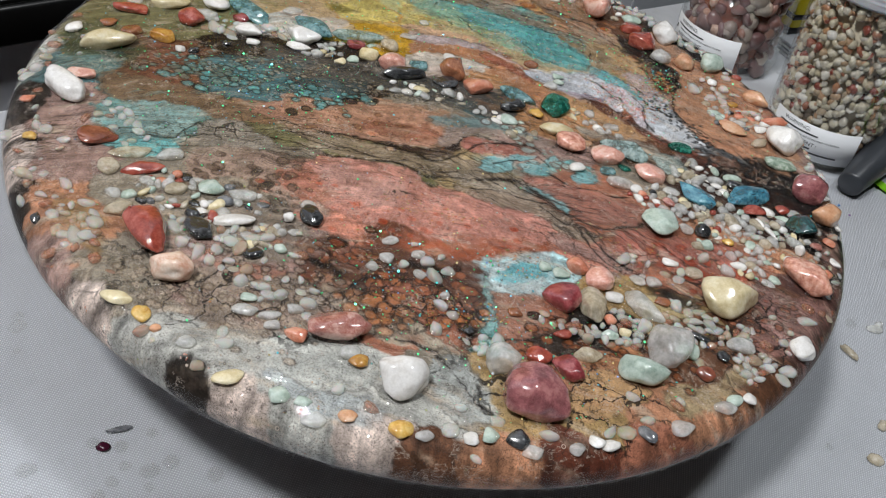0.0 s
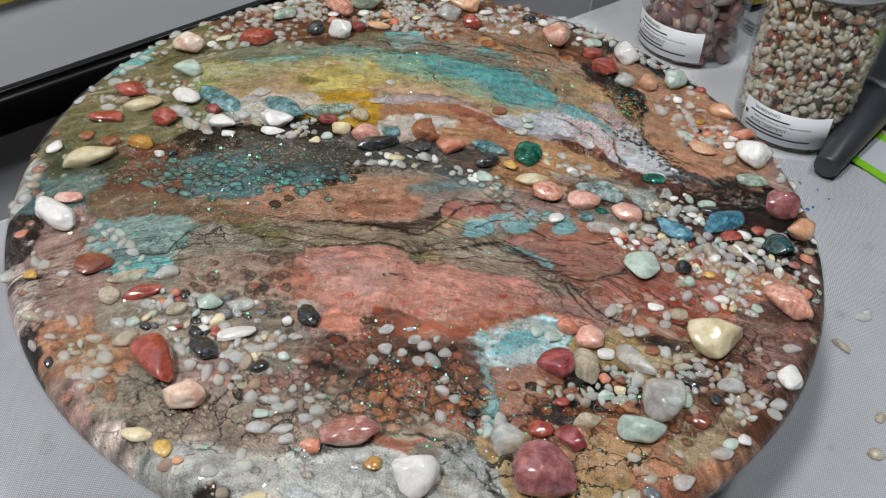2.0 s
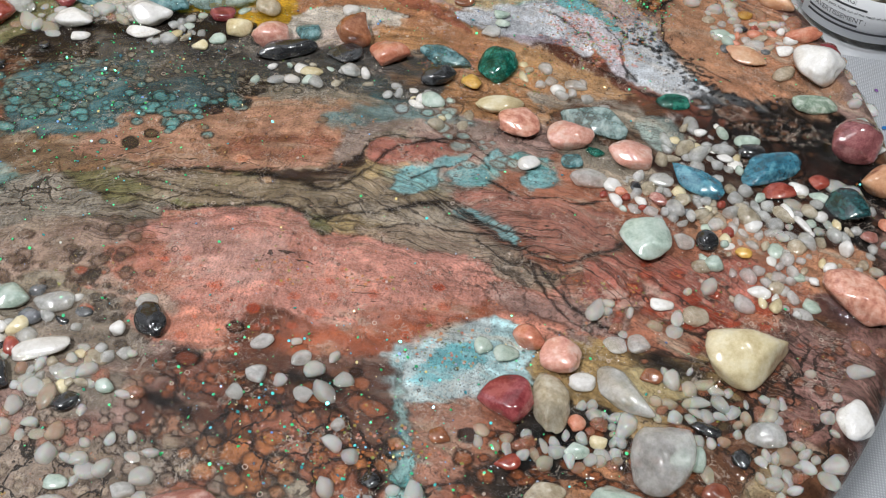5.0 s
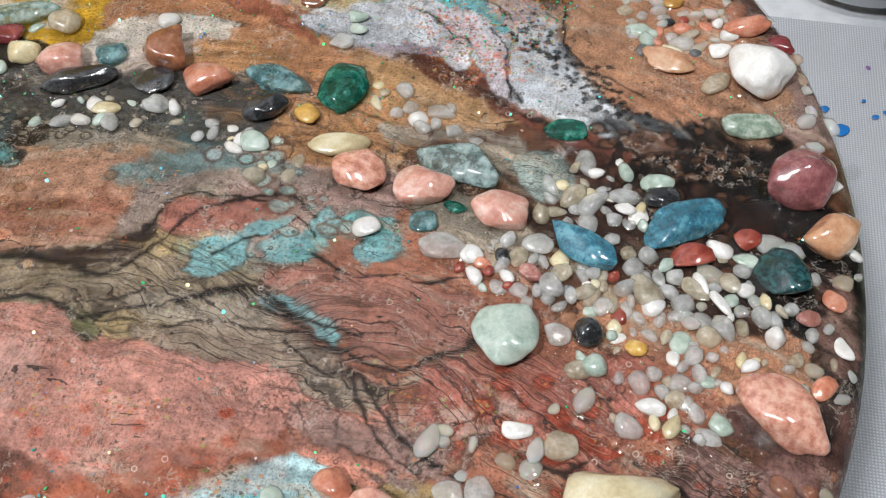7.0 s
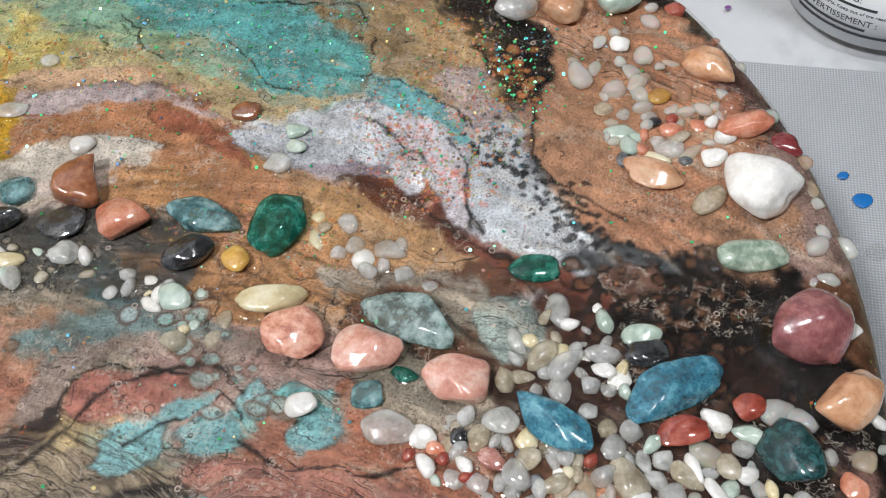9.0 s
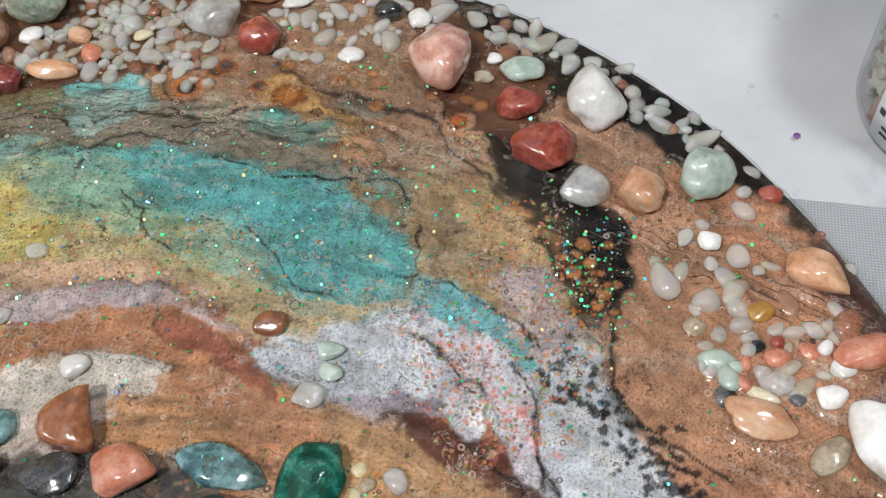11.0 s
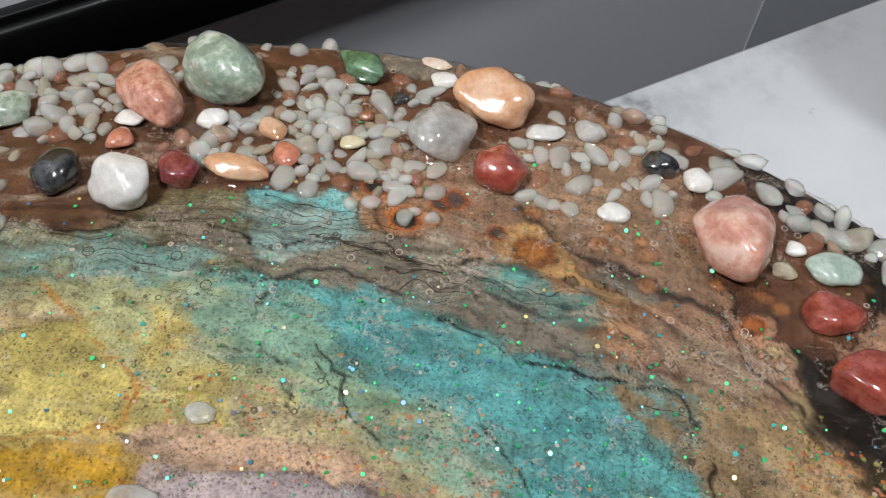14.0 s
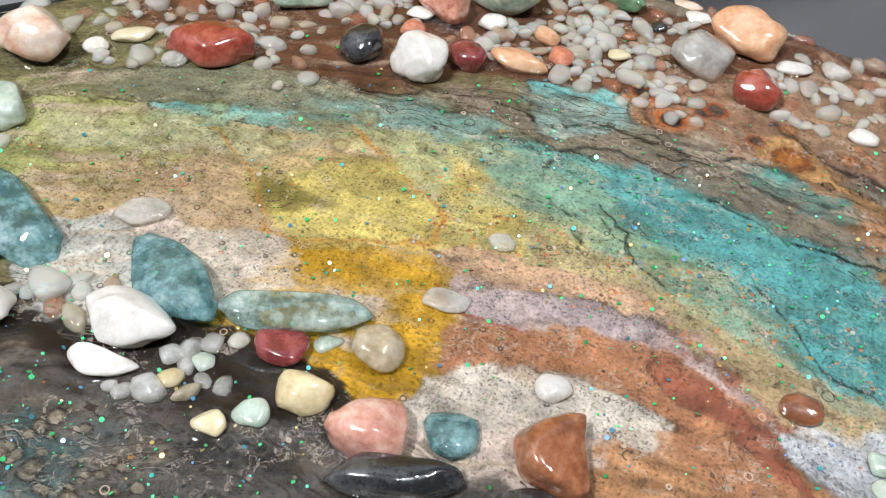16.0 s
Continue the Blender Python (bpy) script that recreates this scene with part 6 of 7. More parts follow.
pebble("brown", 109.2, -87.6, 6.7, 0.8, 0.3, 8)
pebble("quartz", 98.5, -79.0, 7.4, 0.9, 0.4, -10)
pebble("quartz", 105.5, -77.4, 7.8, 0.9, 0.4, 9)
pebble("tan", 122.6, -63.6, 8.7, 0.9, 0.3, 16)
pebble("white", 141.8, -50.3, 7.8, 0.6, 0.5, -11)
pebble("white", 168.4, -92.3, 8.4, 0.8, 0.5, 22)
pebble("quartz", -3.5, -98.2, 6.9, 0.7, 0.3, 31)
pebble("quartz", -1.9, -108.6, 6.4, 0.95, 0.5, 17)
pebble("quartz", -5.8, -115.7, 5.5, 1, 0.3, 3)
pebble("quartz", 9.0, -101.1, 6.2, 0.8, 0.3, 41)
pebble("quartz", 12.7, -112.6, 5.9, 0.9, 0.3, 8)
pebble("quartz", 24.3, -119.7, 4.3, 0.95, 0.4, 15)
pebble("mint", 59.9, -87.0, 6.7, 0.9, 0.4, -4)
pebble("mint", 67.0, -88.2, 7.1, 0.9, 0.4, 8)
pebble("greenblack", 173.2, -9.5, 15.8, 0.8, 0.5, -48)
pebble("salmon", 185.8, -14.0, 7.0, 0.8, 0.3, -46)
pebble("white", 188.0, 23.5, 4.7, 1, 0.5, 19)
pebble("white", 187.6, -27.1, 7.1, 0.6, 0.5, -61)
pebble("white", 192.0, 2.5, 5.1, 0.6, 0.5, -33)
pebble("white", 170.9, -27.2, 5.4, 1, 0.9, 16)
pebble("redwhite", 179.4, -20.2, 6.5, 0.8, 0.5, 21)
pebble("salmon", 182.6, -38.2, 8.3, 0.6, 0.5, 42)
pebble("redwhite", 109.6, -18.2, 7.2, 0.7, 0.5, -22)
pebble("grey", 171.0, -5.5, 5.6, 0.9, 0.5, 21)
pebble("white", 157.6, -19.1, 8.4, 0.4, 0.5, -50)
pebble("white", 152.5, -14.1, 7.8, 0.5, 0.5, -62)
pebble("tan", 151.6, -16.5, 9.3, 0.5, 0.5, -30)
pebble("white", 100.2, 146.0, 20.6, 0.68, 0.8, -69, 0.1)
pebble("pink", 57.5, 153.0, 21.5, 0.8, 0.85, -60, -0.38)
pebble("quartz", -8.8, 163.7, 16.1, 0.95, 0.6, 4)
pebble("red", 5.9, 157.6, 12.1, 1, 0.7, 20)
pebble("red", 80.7, 142.6, 12.0, 0.85, 0.6, 16)
pebble("red", 88.2, 128.0, 16.8, 0.85, 0.65, 13)
pebble("quartz", 99.8, 117.5, 14.4, 0.8, 0.6, 16)
pebble("peach", 112.5, 117.1, 12.1, 1, 0.7, 12)
pebble("mint", 129.1, 124.0, 14.7, 0.9, 0.8, 1)
pebble("mint", 80.0, 154.6, 11.6, 0.75, 0.5, 10)
pebble("red", 145.4, 121.8, 6.5, 0.9, 0.5, 16)
pebble("peach", 154.7, 98.8, 16.1, 0.65, 0.65, -24)
pebble("white", 130.2, 105.6, 6.0, 0.95, 0.5, 13)
pebble("brown", 30.1, 70.9, 8.7, 0.7, 0.5, 11)
pebble("amber", 141.9, 87.9, 6.3, 0.9, 0.4, 15)
pebble("black", 39.8, 171.6, 9.8, 0.7, 0.8, 6)
pebble("peach", -49.3, 139.5, 13.5, 0.5, 0.7, 10)
pebble("peach", -47.2, 154.0, 7.3, 0.9, 0.5, -13)
pebble("salmon", -41.3, 147.5, 7.0, 0.95, 0.5, -4)
pebble("white", 32.8, 155.4, 7.5, 0.7, 0.5, 13)
pebble("tan", 70.2, 151.1, 5.8, 0.8, 0.5, 14)
pebble("mint", 45.6, 66.0, 7.0, 0.7, 0.4, 10)
pebble("mint", 46.9, 60.7, 6.1, 0.8, 0.4, 13)
pebble("quartz", 43.4, 54.7, 7.9, 0.8, 0.5, 8)
pebble("white", -11.7, 54.5, 6.7, 0.95, 0.5, 12)
pebble("quartz", -32.2, 82.9, 5.9, 0.8, 0.5, 13)
pebble("white", 72.1, 158.0, 4.7, 0.95, 0.5, 14)
pebble("quartz", 44.4, 164.8, 2.4, 0.9, 0.5, 6)
pebble("sage", -61.7, 164.9, 20.9, 0.85, 0.9, 9)
pebble("pinkspot", -75.0, 151.9, 20.4, 0.65, 0.8, -33)
pebble("sage", -106.7, 137.0, 18.1, 0.55, 0.6, 54)
pebble("white", -69.7, 126.6, 13.8, 0.95, 0.8, 31)
pebble("maroon", -61.8, 134.3, 11.8, 0.75, 0.7, -40)
pebble("black", -85.0, 125.3, 11.3, 0.85, 0.8, 49)
pebble("salmon", -78.0, 139.5, 6.6, 0.95, 0.5, 29)
pebble("white", -78.5, 146.9, 7.6, 0.7, 0.5, 32)
pebble("white", -61.7, 152.1, 8.1, 0.8, 0.5, 34)
pebble("green", -34.6, 180.2, 14.6, 0.55, 0.7, -23)
pebble("peach", -0.6, 178.7, 19.2, 0.75, 0.75, 16)
pebble("shell", -18.2, 189.2, 8.1, 0.55, 0.5, -7)
pebble("white", -13.8, 183.1, 7.9, 0.65, 0.5, 2)
pebble("white", 13.0, 174.0, 9.6, 0.6, 0.5, 23)
pebble("quartz", 23.0, 177.1, 7.4, 1, 0.5, 27)
pebble("white", 49.3, 170.7, 7.5, 0.9, 0.5, 33)
pebble("tan", -76.1, 152.1, 5.6, 0.8, 0.5, -20)
pebble("white", -113.4, 144.7, 6.6, 0.7, 0.5, 15)
pebble("black", -22.3, 173.6, 4.3, 0.9, 0.5, 29)
pebble("brown", -28.5, 165.4, 3.7, 0.9, 0.5, 35)
pebble("tan", -114.9, 134.7, 6.1, 0.8, 0.5, -4)
pebble("cream", -28.5, 156.2, 6.7, 0.6, 0.5, 20)
pebble("red", -114.5, 107.7, 20.6, 0.6, 0.65, 25)
pebble("cream", -133.7, 103.3, 10.3, 0.55, 0.5, 37)
pebble("white", -138.9, 96.0, 6.0, 0.8, 0.5, 45)
pebble("quartz", -120.5, 100.5, 7.1, 0.7, 0.5, 39)
pebble("quartz", -99.0, 57.0, 10.5, 0.7, 0.4, 35)
pebble("quartz", -37.0, 64.1, 9.2, 0.7, 0.3, 14)
pebble("mint", -56.0, 26.8, 6.9, 0.8, 0.5, 25)

# small chips: beds of them between the large stones
SHAPES = [pebble_mesh("stone_chip", random.uniform(0.0056, 0.0092), random.uniform(0.0040, 0.0064), random.uniform(0.0024, 0.0040), 2) for _ in range(12)]
MIXES = {
    "clear": ("quartz", "quartz", "quartz", "white", "tan", "mint", "quartz", "tan", "quartz", "cream"),
    "mixed": ("quartz", "quartz", "tan", "mint", "salmon", "black", "quartz", "cream", "grey", "quartz", "red", "white"),
}
SPOTS = []
LOOSE = []
CHIP_MESH = {}


def inside_big(x, y, room):
    for bx, by, a, b, t in BIG:
        dx, dy = x - bx, y - by
        if abs(dx) + abs(dy) > 2 * a + 8:
            continue
        u, v = dx * math.cos(t) + dy * math.sin(t), -dx * math.sin(t) + dy * math.cos(t)
        if (u / (a + room)) ** 2 + (v / (b + room)) ** 2 < 1:
            return True
    return False


def chip(kind, x, y, scale):
    drop = max(0.0, math.hypot(x, y) - 186)
    z = random.uniform(-0.0006, 0.0010) - (ROUND - math.sqrt(max(0, ROUND**2 - min(drop, ROUND) ** 2))) / 1000
    m = pose(x / 1000, y / 1000, z, random.uniform(-14, 14), random.uniform(-14, 14), random.uniform(0, 360)) @ Matrix.Diagonal((scale, scale * random.uniform(0.8, 1.1), scale, 1))
    if len(SPOTS) < 300:
        shape = random.randrange(12)
        if (kind, shape) not in CHIP_MESH:
            me = SHAPES[shape].copy()
            me.materials.append(STONE[kind])
            CHIP_MESH[kind, shape] = me
        ob = new("stone_chip", CHIP_MESH[kind, shape])
        ob.matrix_world = m
        tagged(ob, "small polished chip, " + WORDS[kind].replace("small ", "") + ", in resin", "stone chip", "stone chips in the disc")
    else:
        LOOSE.append((random.choice(SHAPES), m))
    SPOTS.append((x, y, 3.0 * scale))


def bed(mix, x0, y0, x1, y1, spread, count):
    """Chips strewn along a line of the disc, in millimetres."""
    made = tries = 0
    count = int(count * 1.15)
    while made < count and tries < count * 14:
        tries += 1
        f = random.random()
        x, y = x0 + f * (x1 - x0) + random.uniform(-1, 1) * spread, y0 + f * (y1 - y0) + random.uniform(-1, 1) * spread * 0.8
        scale = random.choice((0.55, 0.65, 0.75, 0.85, 1.0, 1.2))
        if math.hypot(x, y) > 189 or inside_big(x, y, 1.7 * scale) or any((x - a) ** 2 + (y - b) ** 2 < (0.54 * (c + 3.0 * scale)) ** 2 for a, b, c in SPOTS):
            continue
        chip(random.choice(MIXES[mix]), x, y, scale)
        made += 1


bed("clear", 121, -6, 162, -31, 26, 95)
bed("mixed", 98, -15, 125, -19, 10, 22)
bed("clear", 142, -54, 159, -39, 10, 16)
bed("clear", 124, 18, 142, 4, 9, 12)
bed("mixed", 131, 75, 152, 73, 10, 18)
bed("clear", 16, 15, 38, 4, 7, 14)
bed("clear", 60, 35, 85, 28, 7, 12)
bed("clear", -60, 39, -79, 22, 9, 12)
bed("clear", -31, 14, -0, 18, 7, 12)
bed("mixed", -108, -106, -61, -103, 14, 40)
bed("clear", -66, -116, -42, -116, 10, 26)
bed("clear", -130, -124, -110, -147, 10, 18)
bed("mixed", -85, -125, -63, -133, 10, 16)
bed("clear", -50, -137, -22, -150, 12, 14)
bed("mixed", 72, -111, 117, -106, 12, 40)
bed("mixed", 116, -93, 149, -99, 12, 26)
bed("clear", 25, -131, 44, -138, 10, 8)
bed("mixed", 146, -106, 157, -120, 8, 14)
bed("clear", -0, -101, 20, -106, 8, 6)
bed("clear", 92, -75, 128, -55, 10, 12)
bed("clear", 149, -26, 174, -6, 10, 10)
bed("clear", -180, 33, -135, 55, 12, 26)
bed("clear", -129, 19, -74, 43, 9, 18)
bed("mixed", -153, -57, -110, -92, 10, 14)
bed("clear", 120, 103, 146, 94, 14, 14)
bed("clear", 136, 81, 154, 78, 12, 14)
bed("clear", -68, 158, -20, 152, 16, 70)
bed("mixed", 3, 161, 43, 165, 12, 16)
bed("clear", 67, 168, 91, 164, 8, 14)
bed("clear", 101, 157, 129, 138, 7, 16)
bed("clear", -128, 137, -82, 153, 13, 60)
bed("mixed", -60, 148, -15, 157, 13, 44)
bed("clear", -50, 167, -20, 173, 10, 26)
bed("clear", 16, 172, 50, 176, 12, 20)
bed("mixed", -143, 97, -105, 126, 12, 36)
bed("clear", -99, 108, -97, 121, 9, 8)
for _ in range(520):
    a = random.uniform(-math.pi, math.pi)
    share = 0.35 if -2.3 < a < -0.6 else 0.75
    if random.random() > share:
        continue
    r = random.uniform(183, 194.5) if random.random() < 0.75 else random.uniform(172, 186)
    x, y, scale = r * math.cos(a), r * math.sin(a), random.uniform(0.6, 1.15)
    if not inside_big(x, y, 1.6 * scale) and not any((x - p) ** 2 + (y - q) ** 2 < (0.75 * (c + 3.0 * scale)) ** 2 for p, q, c in SPOTS):
        chip(random.choice(MIXES["clear"]), x, y, scale)


def joined(name, items, material):
    """One mesh from many placed copies of small shapes."""
    verts, faces, base = [], [], 0
    for me, m in items:
        verts += [m @ v.co for v in me.vertices]
        faces += [[base + i for i in p.vertices] for p in me.polygons]
        base += len(me.vertices)
    out = bpy.data.meshes.new(name)
    out.from_pydata(verts, [], faces)
    out.shade_smooth()
    out.materials.append(material)
    return new(name, out)


tagged(joined("stone_chips", LOOSE, CHIPS), "many small pale quartz chips round the disc's rim", "stone chips", kind="stuff")

# ---- clear resin over it all, drawn up against every stone ----
NR, NA = 300, 1150
base = [(r, 0.45) for r in np.linspace(0.5, FLAT, NR)]
for k in range(1, 15):
    a = math.pi * 0.86 * k / 14
    base.append((FLAT + (ROUND + 0.7) * math.sin(a) * 1.05, 0.45 - (ROUND + 0.6) * (1 - math.cos(a))))
ang = np.linspace(0, 2 * np.pi, NA, endpoint=False)
R2 = np.array([r for r, _ in base])[:, None] + 0 * ang
H2 = np.array([h for _, h in base])[:, None] + 0 * ang
wob2 = 1 + 0.004 * np.array([noise.noise((3 * math.cos(a), 3 * math.sin(a), 0.3)) for a in ang])
RX, RY, RZ = (R2 * np.cos(ang) * wob2).ravel(), (R2 * np.sin(ang) * wob2).ravel(), H2.ravel()
rise = np.zeros(len(RX))
for bx, by, a, b, t in BIG + [(x, y, 0.8 * c, 0.7 * c, 0.0) for x, y, c in SPOTS]:
    near = np.nonzero((np.abs(RX - bx) < a + 7) & (np.abs(RY - by) < a + 7))[0]
    dx, dy = RX[near] - bx, RY[near] - by
    u, v = dx * math.cos(t) + dy * math.sin(t), -dx * math.sin(t) + dy * math.cos(t)
    far = (np.sqrt((u / a) ** 2 + (v / b) ** 2) - 1) * (a * b) ** 0.5
    rise[near] = np.maximum(rise[near], min(2.2, 0.5 * b) * np.exp(-np.clip(far, 0, None) / 1.0))
lip = 1.7 * np.exp(-(((R2.ravel() - 182.5 - 1.6 * cloudy(RX, RY, 40, 901, 2)) / 1.1) ** 2)) * np.clip(0.5 - RY / 120, 0, 1)
RZ = RZ + (rise + 0.2 * cloudy(RX, RY, 7, 911, 3)) * np.clip((FLAT + 9 - R2.ravel()) / 9, 0, 1) + lip
RZ = RZ + np.where(R2.ravel() > FLAT + 2, 0.7 * cloudy(RX, RY, 6, 921, 3), 0)
me = ring_mesh("resin_coat", RX, RY, RZ, len(base), NA)
me.materials.append(RESIN)
coat = new("resin_coat", me)
coat.parent = disc
tagged(coat, "clear glossy resin coat")

# ---- glitter in the resin ----
verts, faces = [], []
for _ in range(3400):
    zone = random.random()
    if zone < 0.18:
        x, y = random.gauss(35, 45), random.gauss(-125, 22)
    elif zone < 0.52:
        x, y = random.gauss(20, 60), random.gauss(100, 30)
    elif zone < 0.78:
        x, y = random.gauss(-95, 32), random.gauss(0, 45)
    elif zone < 0.86:
        x, y = random.gauss(102, 7), random.gauss(93, 12)
    else:
        r, a = 180 * math.sqrt(random.random()), random.uniform(0, 2 * math.pi)
        x, y = r * math.cos(a), r * math.sin(a)
    if math.hypot(x, y) > 182:
        continue
    size = random.choice((0.15, 0.2, 0.26, 0.34, 0.5)) * random.uniform(0.8, 1.1)
    tip = Euler((random.gauss(0, 0.4), random.gauss(0, 0.4), random.uniform(0, 3))).to_matrix()
    at, first = Vector((x, y, 0.42)), len(verts)
    verts += [(at + tip @ Vector((size * math.cos(k * math.pi / 3), size * math.sin(k * math.pi / 3), 0))) / 1000 for k in range(6)]
    faces.append(tuple(range(first, first + 6)))
me = bpy.data.meshes.new("glitter_flakes")
me.from_pydata(verts, [], faces)
me.materials.append(GLITTER)
tagged(new("glitter_flakes", me), "green and blue glitter flakes scattered in the resin", "glitter", kind="stuff")

# ---- jars of gravel ----
def letters(text, size, material, radius, angle, z, parent, name="lettering"):
    """Words of the built-in font, laid round a jar."""
    curve = bpy.data.curves.new(name, "FONT")
    curve.body, curve.size, curve.extrude, curve.align_x = text, size, 0.00005, "CENTER"
    ob = new(name, curve)
    me = bpy.data.meshes.new_from_object(ob.evaluated_get(bpy.context.evaluated_depsgraph_get()))
    bpy.data.objects.remove(ob)
    for v in me.vertices:
        a, r = angle + v.co.x / radius, radius + v.co.z
        v.co = (r * math.cos(a), r * math.sin(a), z + v.co.y)
    me.materials.append(material)
    ob = new(name, me)
    ob.parent = parent
    return ob


def arc_patch(radius, a0, a1, z0, z1, segments=24):
    return lathe([(radius, z0), (radius, z1), (radius + 0.00015, z1), (radius + 0.00015, z0), (radius, z0)], segments, a0, a1)


def gravel_jar(m, label, fill, stone, count, size, facing):
    """A clear plastic screw-top jar, part full of gravel, with a paper label low on its side."""
    jar = thing("gravel_jar", m, label, "jar", "jars of gravel")
    R, H = 0.0405, 0.126
    part("jar_wall", lathe([(0, 0.0015), (R - 0.004, 0.0012), (R - 0.001, 0.003), (R, 0.006), (R, H - 0.012), (R - 0.001, H - 0.008), (R - 0.003, H - 0.004), (R - 0.003, H), (R - 0.0042, H), (R - 0.0042, H - 0.005), (R - 0.0014, H - 0.012), (R - 0.0014, 0.006), (R - 0.004, 0.003), (0, 0.003)], 72), JAR_WALL, jar, "clear plastic jar wall")
    profile = [(0, H + 0.010), (R - 0.004, H + 0.010), (R - 0.003, H + 0.009), (R - 0.001, H + 0.0105), (R + 0.0005, H + 0.009)]
    for k in range(5):
        profile += [(R + 0.0006, H + 0.007 - 0.0035 * k), (R - 0.0002, H + 0.0058 - 0.0035 * k), (R + 0.0006, H + 0.0045 - 0.0035 * k)]
    lid = part("lid", lathe(profile + [(R - 0.0018, H - 0.012), (R - 0.0018, H + 0.006), (0, H + 0.006)], 72), LID, jar, "frosted white ribbed screw lid")
    part("lid_sticker", lathe([(0, H + 0.0106), (0.027, H + 0.0106), (0.027, H + 0.0101), (0, H + 0.0101)], 48), PAPER, lid, "round white paper sticker")
    for k, (w, y) in enumerate(((0.012, 0.010), (0.016, 0.004), (0.014, -0.002), (0.008, -0.010))):
        part("print_bar", box(-w, w * 0.4, y, y + 0.0022, H + 0.01065, H + 0.01085), INK, lid, smooth=False)
    half = 0.78
    tag = part("paper_label", arc_patch(R + 0.0004, facing - half, facing + half, 0.006, 0.031), PAPER, jar, "white printed warning label")
    r = R + 0.0006
    letters("WARNING:", 0.0040, INK, r, facing - 0.30, 0.0262, tag)
    letters("AVERTISSEMENT :", 0.0038, INK, r, facing - 0.22, 0.0160, tag)
    letters("Small parts. Keep out of the reach of children.", 0.0022, INK, r, facing - 0.02, 0.0206, tag)
    for z, a0, a1 in ((0.0236, -0.62, 0.1), (0.0134, -0.66, 0.05), (0.0106, -0.66, 0.5)):
        part("print_bar", arc_patch(r, facing + a0, facing + a1, z, z + 0.0011, 12), INK, tag, smooth=False)
    part("warning_mark", lathe([(r + 0.0001, 0.0185)] + [(r + 0.0001, 0.0215)], 4, facing - 0.74, facing - 0.67), INK, tag, smooth=False)
    items = []
    shapes = [pebble_mesh("grain", size, size * random.uniform(0.7, 0.95), size * random.uniform(0.5, 0.8), 2) for _ in range(8)]
    taken = []
    for k in range(count):
        z = 0.005 + fill * random.random()
        rad = (R - 0.0025 - size * 0.42) * (1 if random.random() < 0.72 else math.sqrt(random.random()))
        if random.random() < 0.12:
            z, rad = fill + random.uniform(0, 0.005), (R - 0.006) * math.sqrt(random.random())
        a = random.uniform(0, 2 * math.pi)
        items.append((random.choice(shapes), pose(rad * math.cos(a), rad * math.sin(a), z, random.uniform(0, 360), random.uniform(0, 360), random.uniform(0, 360)) @ Matrix.Scale(random.choice((0.6, 0.8, 1.0, 1.15)), 4)))
    grains = joined("gravel", items, stone)
    grains.parent = jar
    tagged(grains, "loose polished gravel", kind="stuff")
    part("gravel_heart", lathe([(0, 0.005), (R - 0.0088, 0.005), (R - 0.0088, fill - 0.003), (0, fill - 0.002)], 32), PACKED if stone is GRAVEL else STONE["brownred"], jar, "packed gravel inside")
    return jar


CREAM_JAR = gravel_jar(pose(0.238, 0.227, TABLE_Z + 0.001, 0, -3.5, 0), "clear jar full of cream and grey gravel, white lid", 0.108, GRAVEL, 2300, 0.0066, radians(-112))
gravel_jar(pose(0.170, 0.319, TABLE_Z + 0.001, 0, -3.5, 0), "clear jar half full of rose brown pebbles, white lid", 0.062, ROSE, 300, 0.0145, radians(-128))

# ---- printed card under the jar ----
card = thing("printed_card", pose(0, 0, TABLE_Z + 0.002, 0, 0, 45), "lime-edged printed card with coloured dots on the table", "card")
part("card_sheet", box(0.327, 0.56, -0.26, -0.02, 0.0002, 0.0010), LIME, card, "lime green card", smooth=False)
part("grey_panel", box(0.334, 0.366, -0.255, -0.045, 0.0010, 0.0013), PALEGREY, card, smooth=False)
part("beige_panel", box(0.374, 0.50, -0.255, -0.05, 0.0010, 0.0013), BEIGE, card, smooth=False)
for s, q, ink in ((0.345, -0.084, REDDOT), (0.358, -0.083, ORANGEDOT), (0.359, -0.099, ORANGEDOT), (0.346, -0.104, REDDOT)):
    dot = part("printed_dot", lathe([(0, 0.0016), (0.0058, 0.0016), (0.0058, 0.0012)], 32), ink, card)
    dot.matrix_local = Matrix.Translation((s, q, 0))

# ---- black tapered tool ----
tip, butt = Vector((0.250, 0.163, TABLE_Z + 0.011)), Vector((0.342, 0.322, TABLE_Z + 0.030))
way = (butt - tip).normalized()
tool = thing("paint_tool", Matrix.Translation(tip) @ way.to_track_quat("Z", "Y").to_matrix().to_4x4(), "scuffed black plastic tool with a tapered tip, lying down", "tool")
part("tapered_tip", lathe([(0, 0), (0.0075, 0.0), (0.0085, 0.0015), (0.0150, 0.070), (0.0160, 0.078), (0.0160, 0.084), (0, 0.084)], 40), SCUFFED, tool, "matt black tapered tip")
part("tool_body", box(-0.022, 0.022, -0.018, 0.018, 0.084, 0.185, 0.006, 3), SCUFFED, tool, "paint-smeared black body")
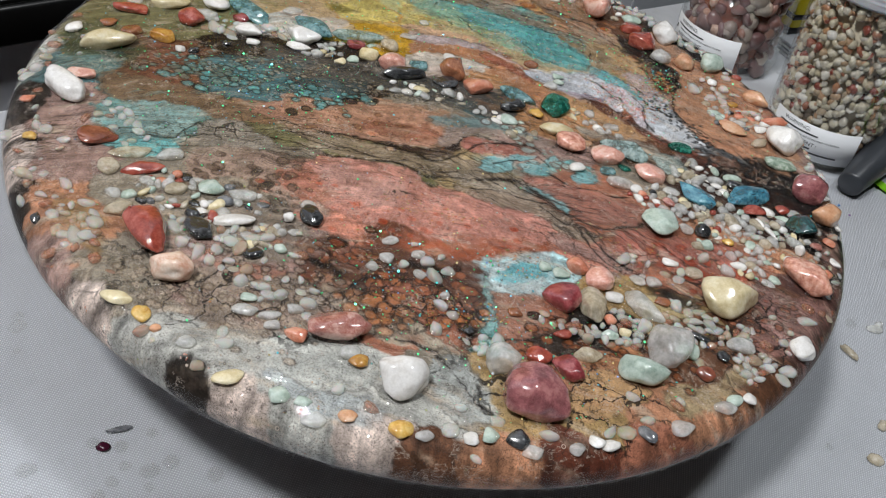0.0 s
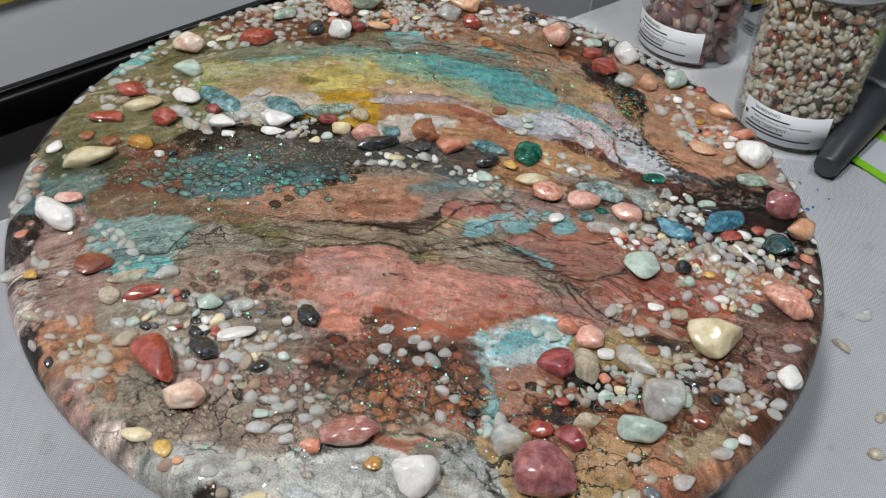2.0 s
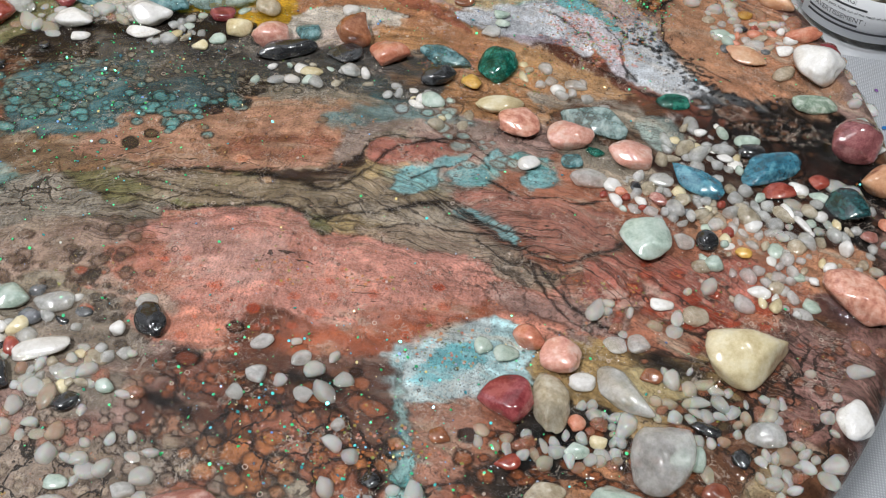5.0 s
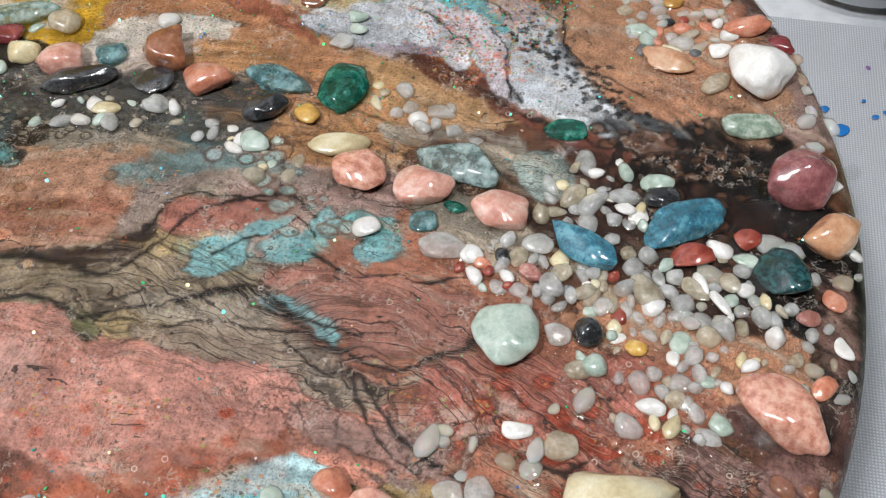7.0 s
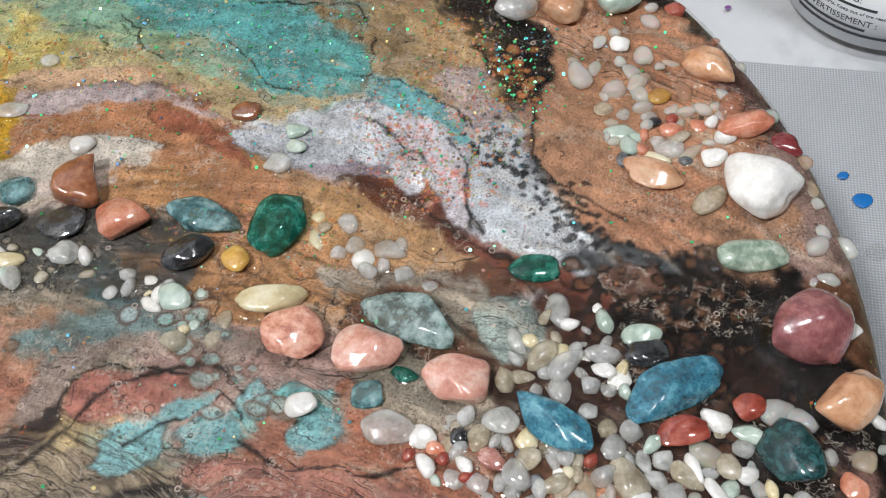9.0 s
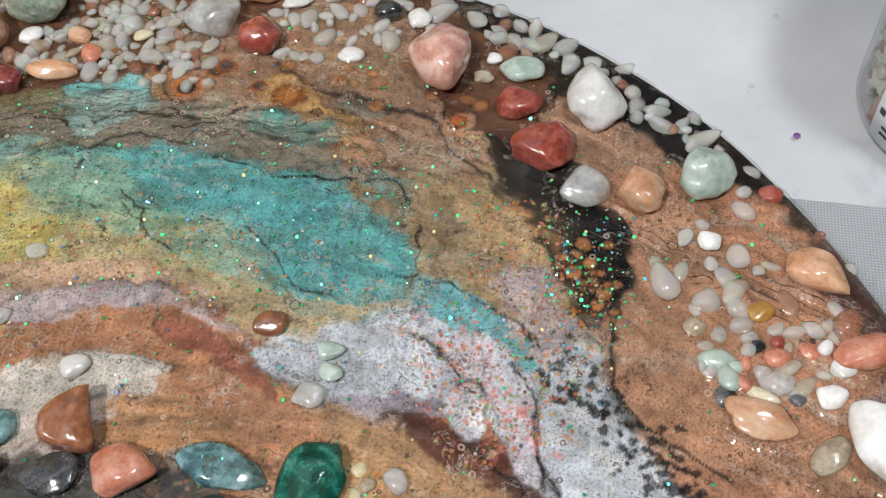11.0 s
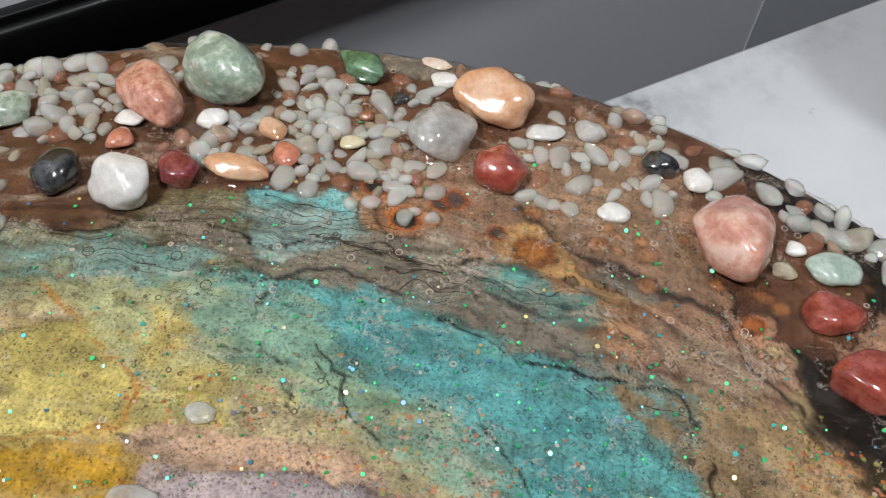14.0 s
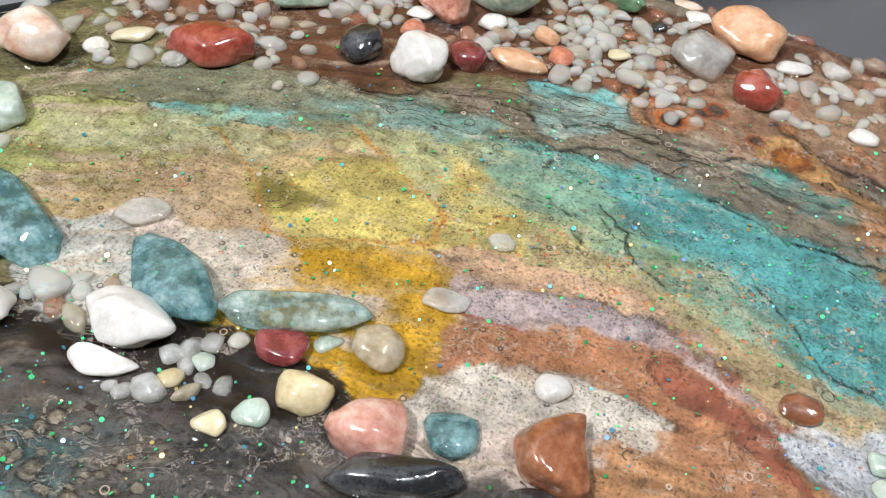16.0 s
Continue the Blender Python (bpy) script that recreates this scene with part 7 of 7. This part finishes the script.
for k, (x, z) in enumerate(((-0.006, 0.118), (0.010, 0.100), (0.004, 0.140))):
    bm = bmesh.new()
    for j in range(9):
        f = j / 8
        bmesh.ops.create_icosphere(bm, subdivisions=1, radius=0.0011, matrix=pose(x + 0.006 * math.sin(2.5 * f + k), -0.0163, z + 0.022 * f))
        bmesh.ops.create_icosphere(bm, subdivisions=1, radius=0.0011, matrix=pose(x + 0.006 * math.sin(2.5 * f + k), 0.0163, z + 0.022 * f))
    part("paint_smear", bm, PAPER, tool, "dried white paint")

# ---- things behind the jars ----
pad = thing("paper_pad", pose(0.243, 0.398, TABLE_Z + 0.0005, 0, 0, 40), "stack of white paper pads on the table", "paper")
for k in range(4):
    part("pad_sheet", box(-0.05, 0.05, -0.03, 0.03, 0.003 * k, 0.003 * k + 0.0022, 0.0005), PAPER if k % 2 == 0 else PALEGREY, pad)
tool_box = thing("yellow_case", pose(0.243, 0.404, TABLE_Z + 0.0125, 0, 0, 38), "yellow plastic case with a black stripe", "case")
part("case_body", box(-0.045, 0.045, -0.02, 0.02, 0.0, 0.036, 0.005, 3), YELLOW, tool_box)
part("stripe", box(-0.0455, 0.0455, -0.0206, 0.0206, 0.012, 0.0165, 0.0005), BLACK, tool_box, "black band")
part("case_foot", box(-0.046, 0.046, -0.021, 0.021, -0.0002, 0.005, 0.001), BLACK, tool_box, "black base")
cup = thing("paper_cup", pose(0.372, 0.412, TABLE_Z + 0.001), "paper cup printed with pale dots on dark green", "cup")
part("cup_wall", lathe([(0.0, 0.002), (0.030, 0.002), (0.030, 0), (0.031, 0), (0.040, 0.098), (0.0415, 0.100), (0.040, 0.1015), (0.0388, 0.098), (0.0295, 0.004), (0, 0.004)], 56), CUPGREEN, cup)
for k in range(4):
    r = 0.0312 + 0.0092 * (0.075 + 0.006 * k) / 0.098
    part("printed_band", lathe([(r + 0.0002, 0.075 + 0.006 * k), (r + 0.0006, 0.078 + 0.006 * k)], 56), PAPER, cup)
for row in range(4):
    for k in range(12):
        z, a = 0.012 + 0.016 * row, 2 * math.pi * (k + 0.5 * (row % 2)) / 12
        bm = bmesh.new()
        bmesh.ops.create_uvsphere(bm, u_segments=12, v_segments=6, radius=1, matrix=Matrix.Translation(((0.0313 + 0.0092 * z / 0.098) * math.cos(a), (0.0313 + 0.0092 * z / 0.098) * math.sin(a), z)) @ pose(0, 0, 0, 0, 0, math.degrees(a)) @ Matrix.Diagonal((0.0003, 0.006, 0.0065, 1)))
        part("printed_dot", bm, PAPER, cup)
bar = part("black_case", box(-0.06, 0.06, -0.012, 0.012, 0, 0.024, 0.004, 3), BLACK)
bar.matrix_world = pose(0.365, 0.335, TABLE_Z + 0.004, 0, 0, 12)
tagged(bar, "glossy black plastic case lying on the card", "case")

# ---- spilt bits on the table ----
def blob(name, x, y, a, b, h, angle, material, label, category, lift=0.0022):
    bm = bmesh.new()
    bmesh.ops.create_icosphere(bm, subdivisions=3, radius=1)
    seed = Vector((x * 90, y * 90, 1))
    for v in bm.verts:
        p = v.co * (1 + 0.22 * noise.noise(v.co * 1.4 + seed))
        v.co = (p.x * a, p.y * b, max(p.z, 0) * h)
    ob = part(name, bm, material)
    ob.matrix_world = pose(x, y, TABLE_Z + lift, 0, 0, angle)
    return tagged(ob, label, category)


for x, y, a, b, ink in ((0.222, 0.119, 0.0036, 0.0030, BLUEPAINT), (0.216, 0.129, 0.0022, 0.0016, BLUEPAINT), (0.236, 0.128, 0.0016, 0.0011, BLUEPAINT), (0.232, 0.136, 0.0010, 0.0008, BLUEPAINT), (0.240, 0.131, 0.0009, 0.0010, BLUEPAINT), (0.246, 0.150, 0.0010, 0.0007, BLUEPAINT), (0.235, 0.155, 0.0009, 0.0012, VIOLET), (0.252, 0.142, 0.0008, 0.0008, VIOLET), (0.176, 0.208, 0.0014, 0.0011, VIOLET)):
    blob("paint_spot", x, y, a, b, 0.0003, 30, ink, "dried drop of paint on the table cover", "paint spot")
blob("paint_drop", -0.091, -0.175, 0.0028, 0.0022, 0.0012, 10, WINE, "dark wine red drop of paint on the cover", "paint drop")
blob("paint_flake", -0.089, -0.165, 0.0052, 0.0014, 0.0010, 35, STONE["grey"], "curled grey flake of dried paint", "paint flake")
for x, y, a, b, kind, angle in ((0.237, 0.011, 0.0058, 0.0022, "tan", -45), (0.254, 0.036, 0.0050, 0.0026, "quartz", 10), (0.257, 0.040, 0.0034, 0.0024, "quartz", 60), (0.242, -0.060, 0.0042, 0.0036, "tan", 0), (0.249, -0.036, 0.0040, 0.0026, "tan", 60), (0.262, -0.030, 0.0044, 0.0024, "quartz", 40), (0.268, 0.020, 0.0036, 0.0026, "quartz", 15)):
    blob("stray_chip", x, y, a, b, 0.0026, angle, STONE[kind], "stray pale stone chip on the table cover", "stone chip")
for k in range(70):
    if k < 52:
        x, y = random.uniform(-0.26, -0.02), random.uniform(-0.26, -0.10)
    else:
        x, y = random.uniform(0.2, 0.33), random.uniform(-0.12, 0.16)
    r = random.uniform(0.0014, 0.0044)
    blob("resin_drop", x, y, r, r * random.uniform(0.8, 1.1), r * 0.35, random.uniform(0, 180), DROP, "clear bead of resin on the table cover", "resin drop")["group"] = "drops of resin"
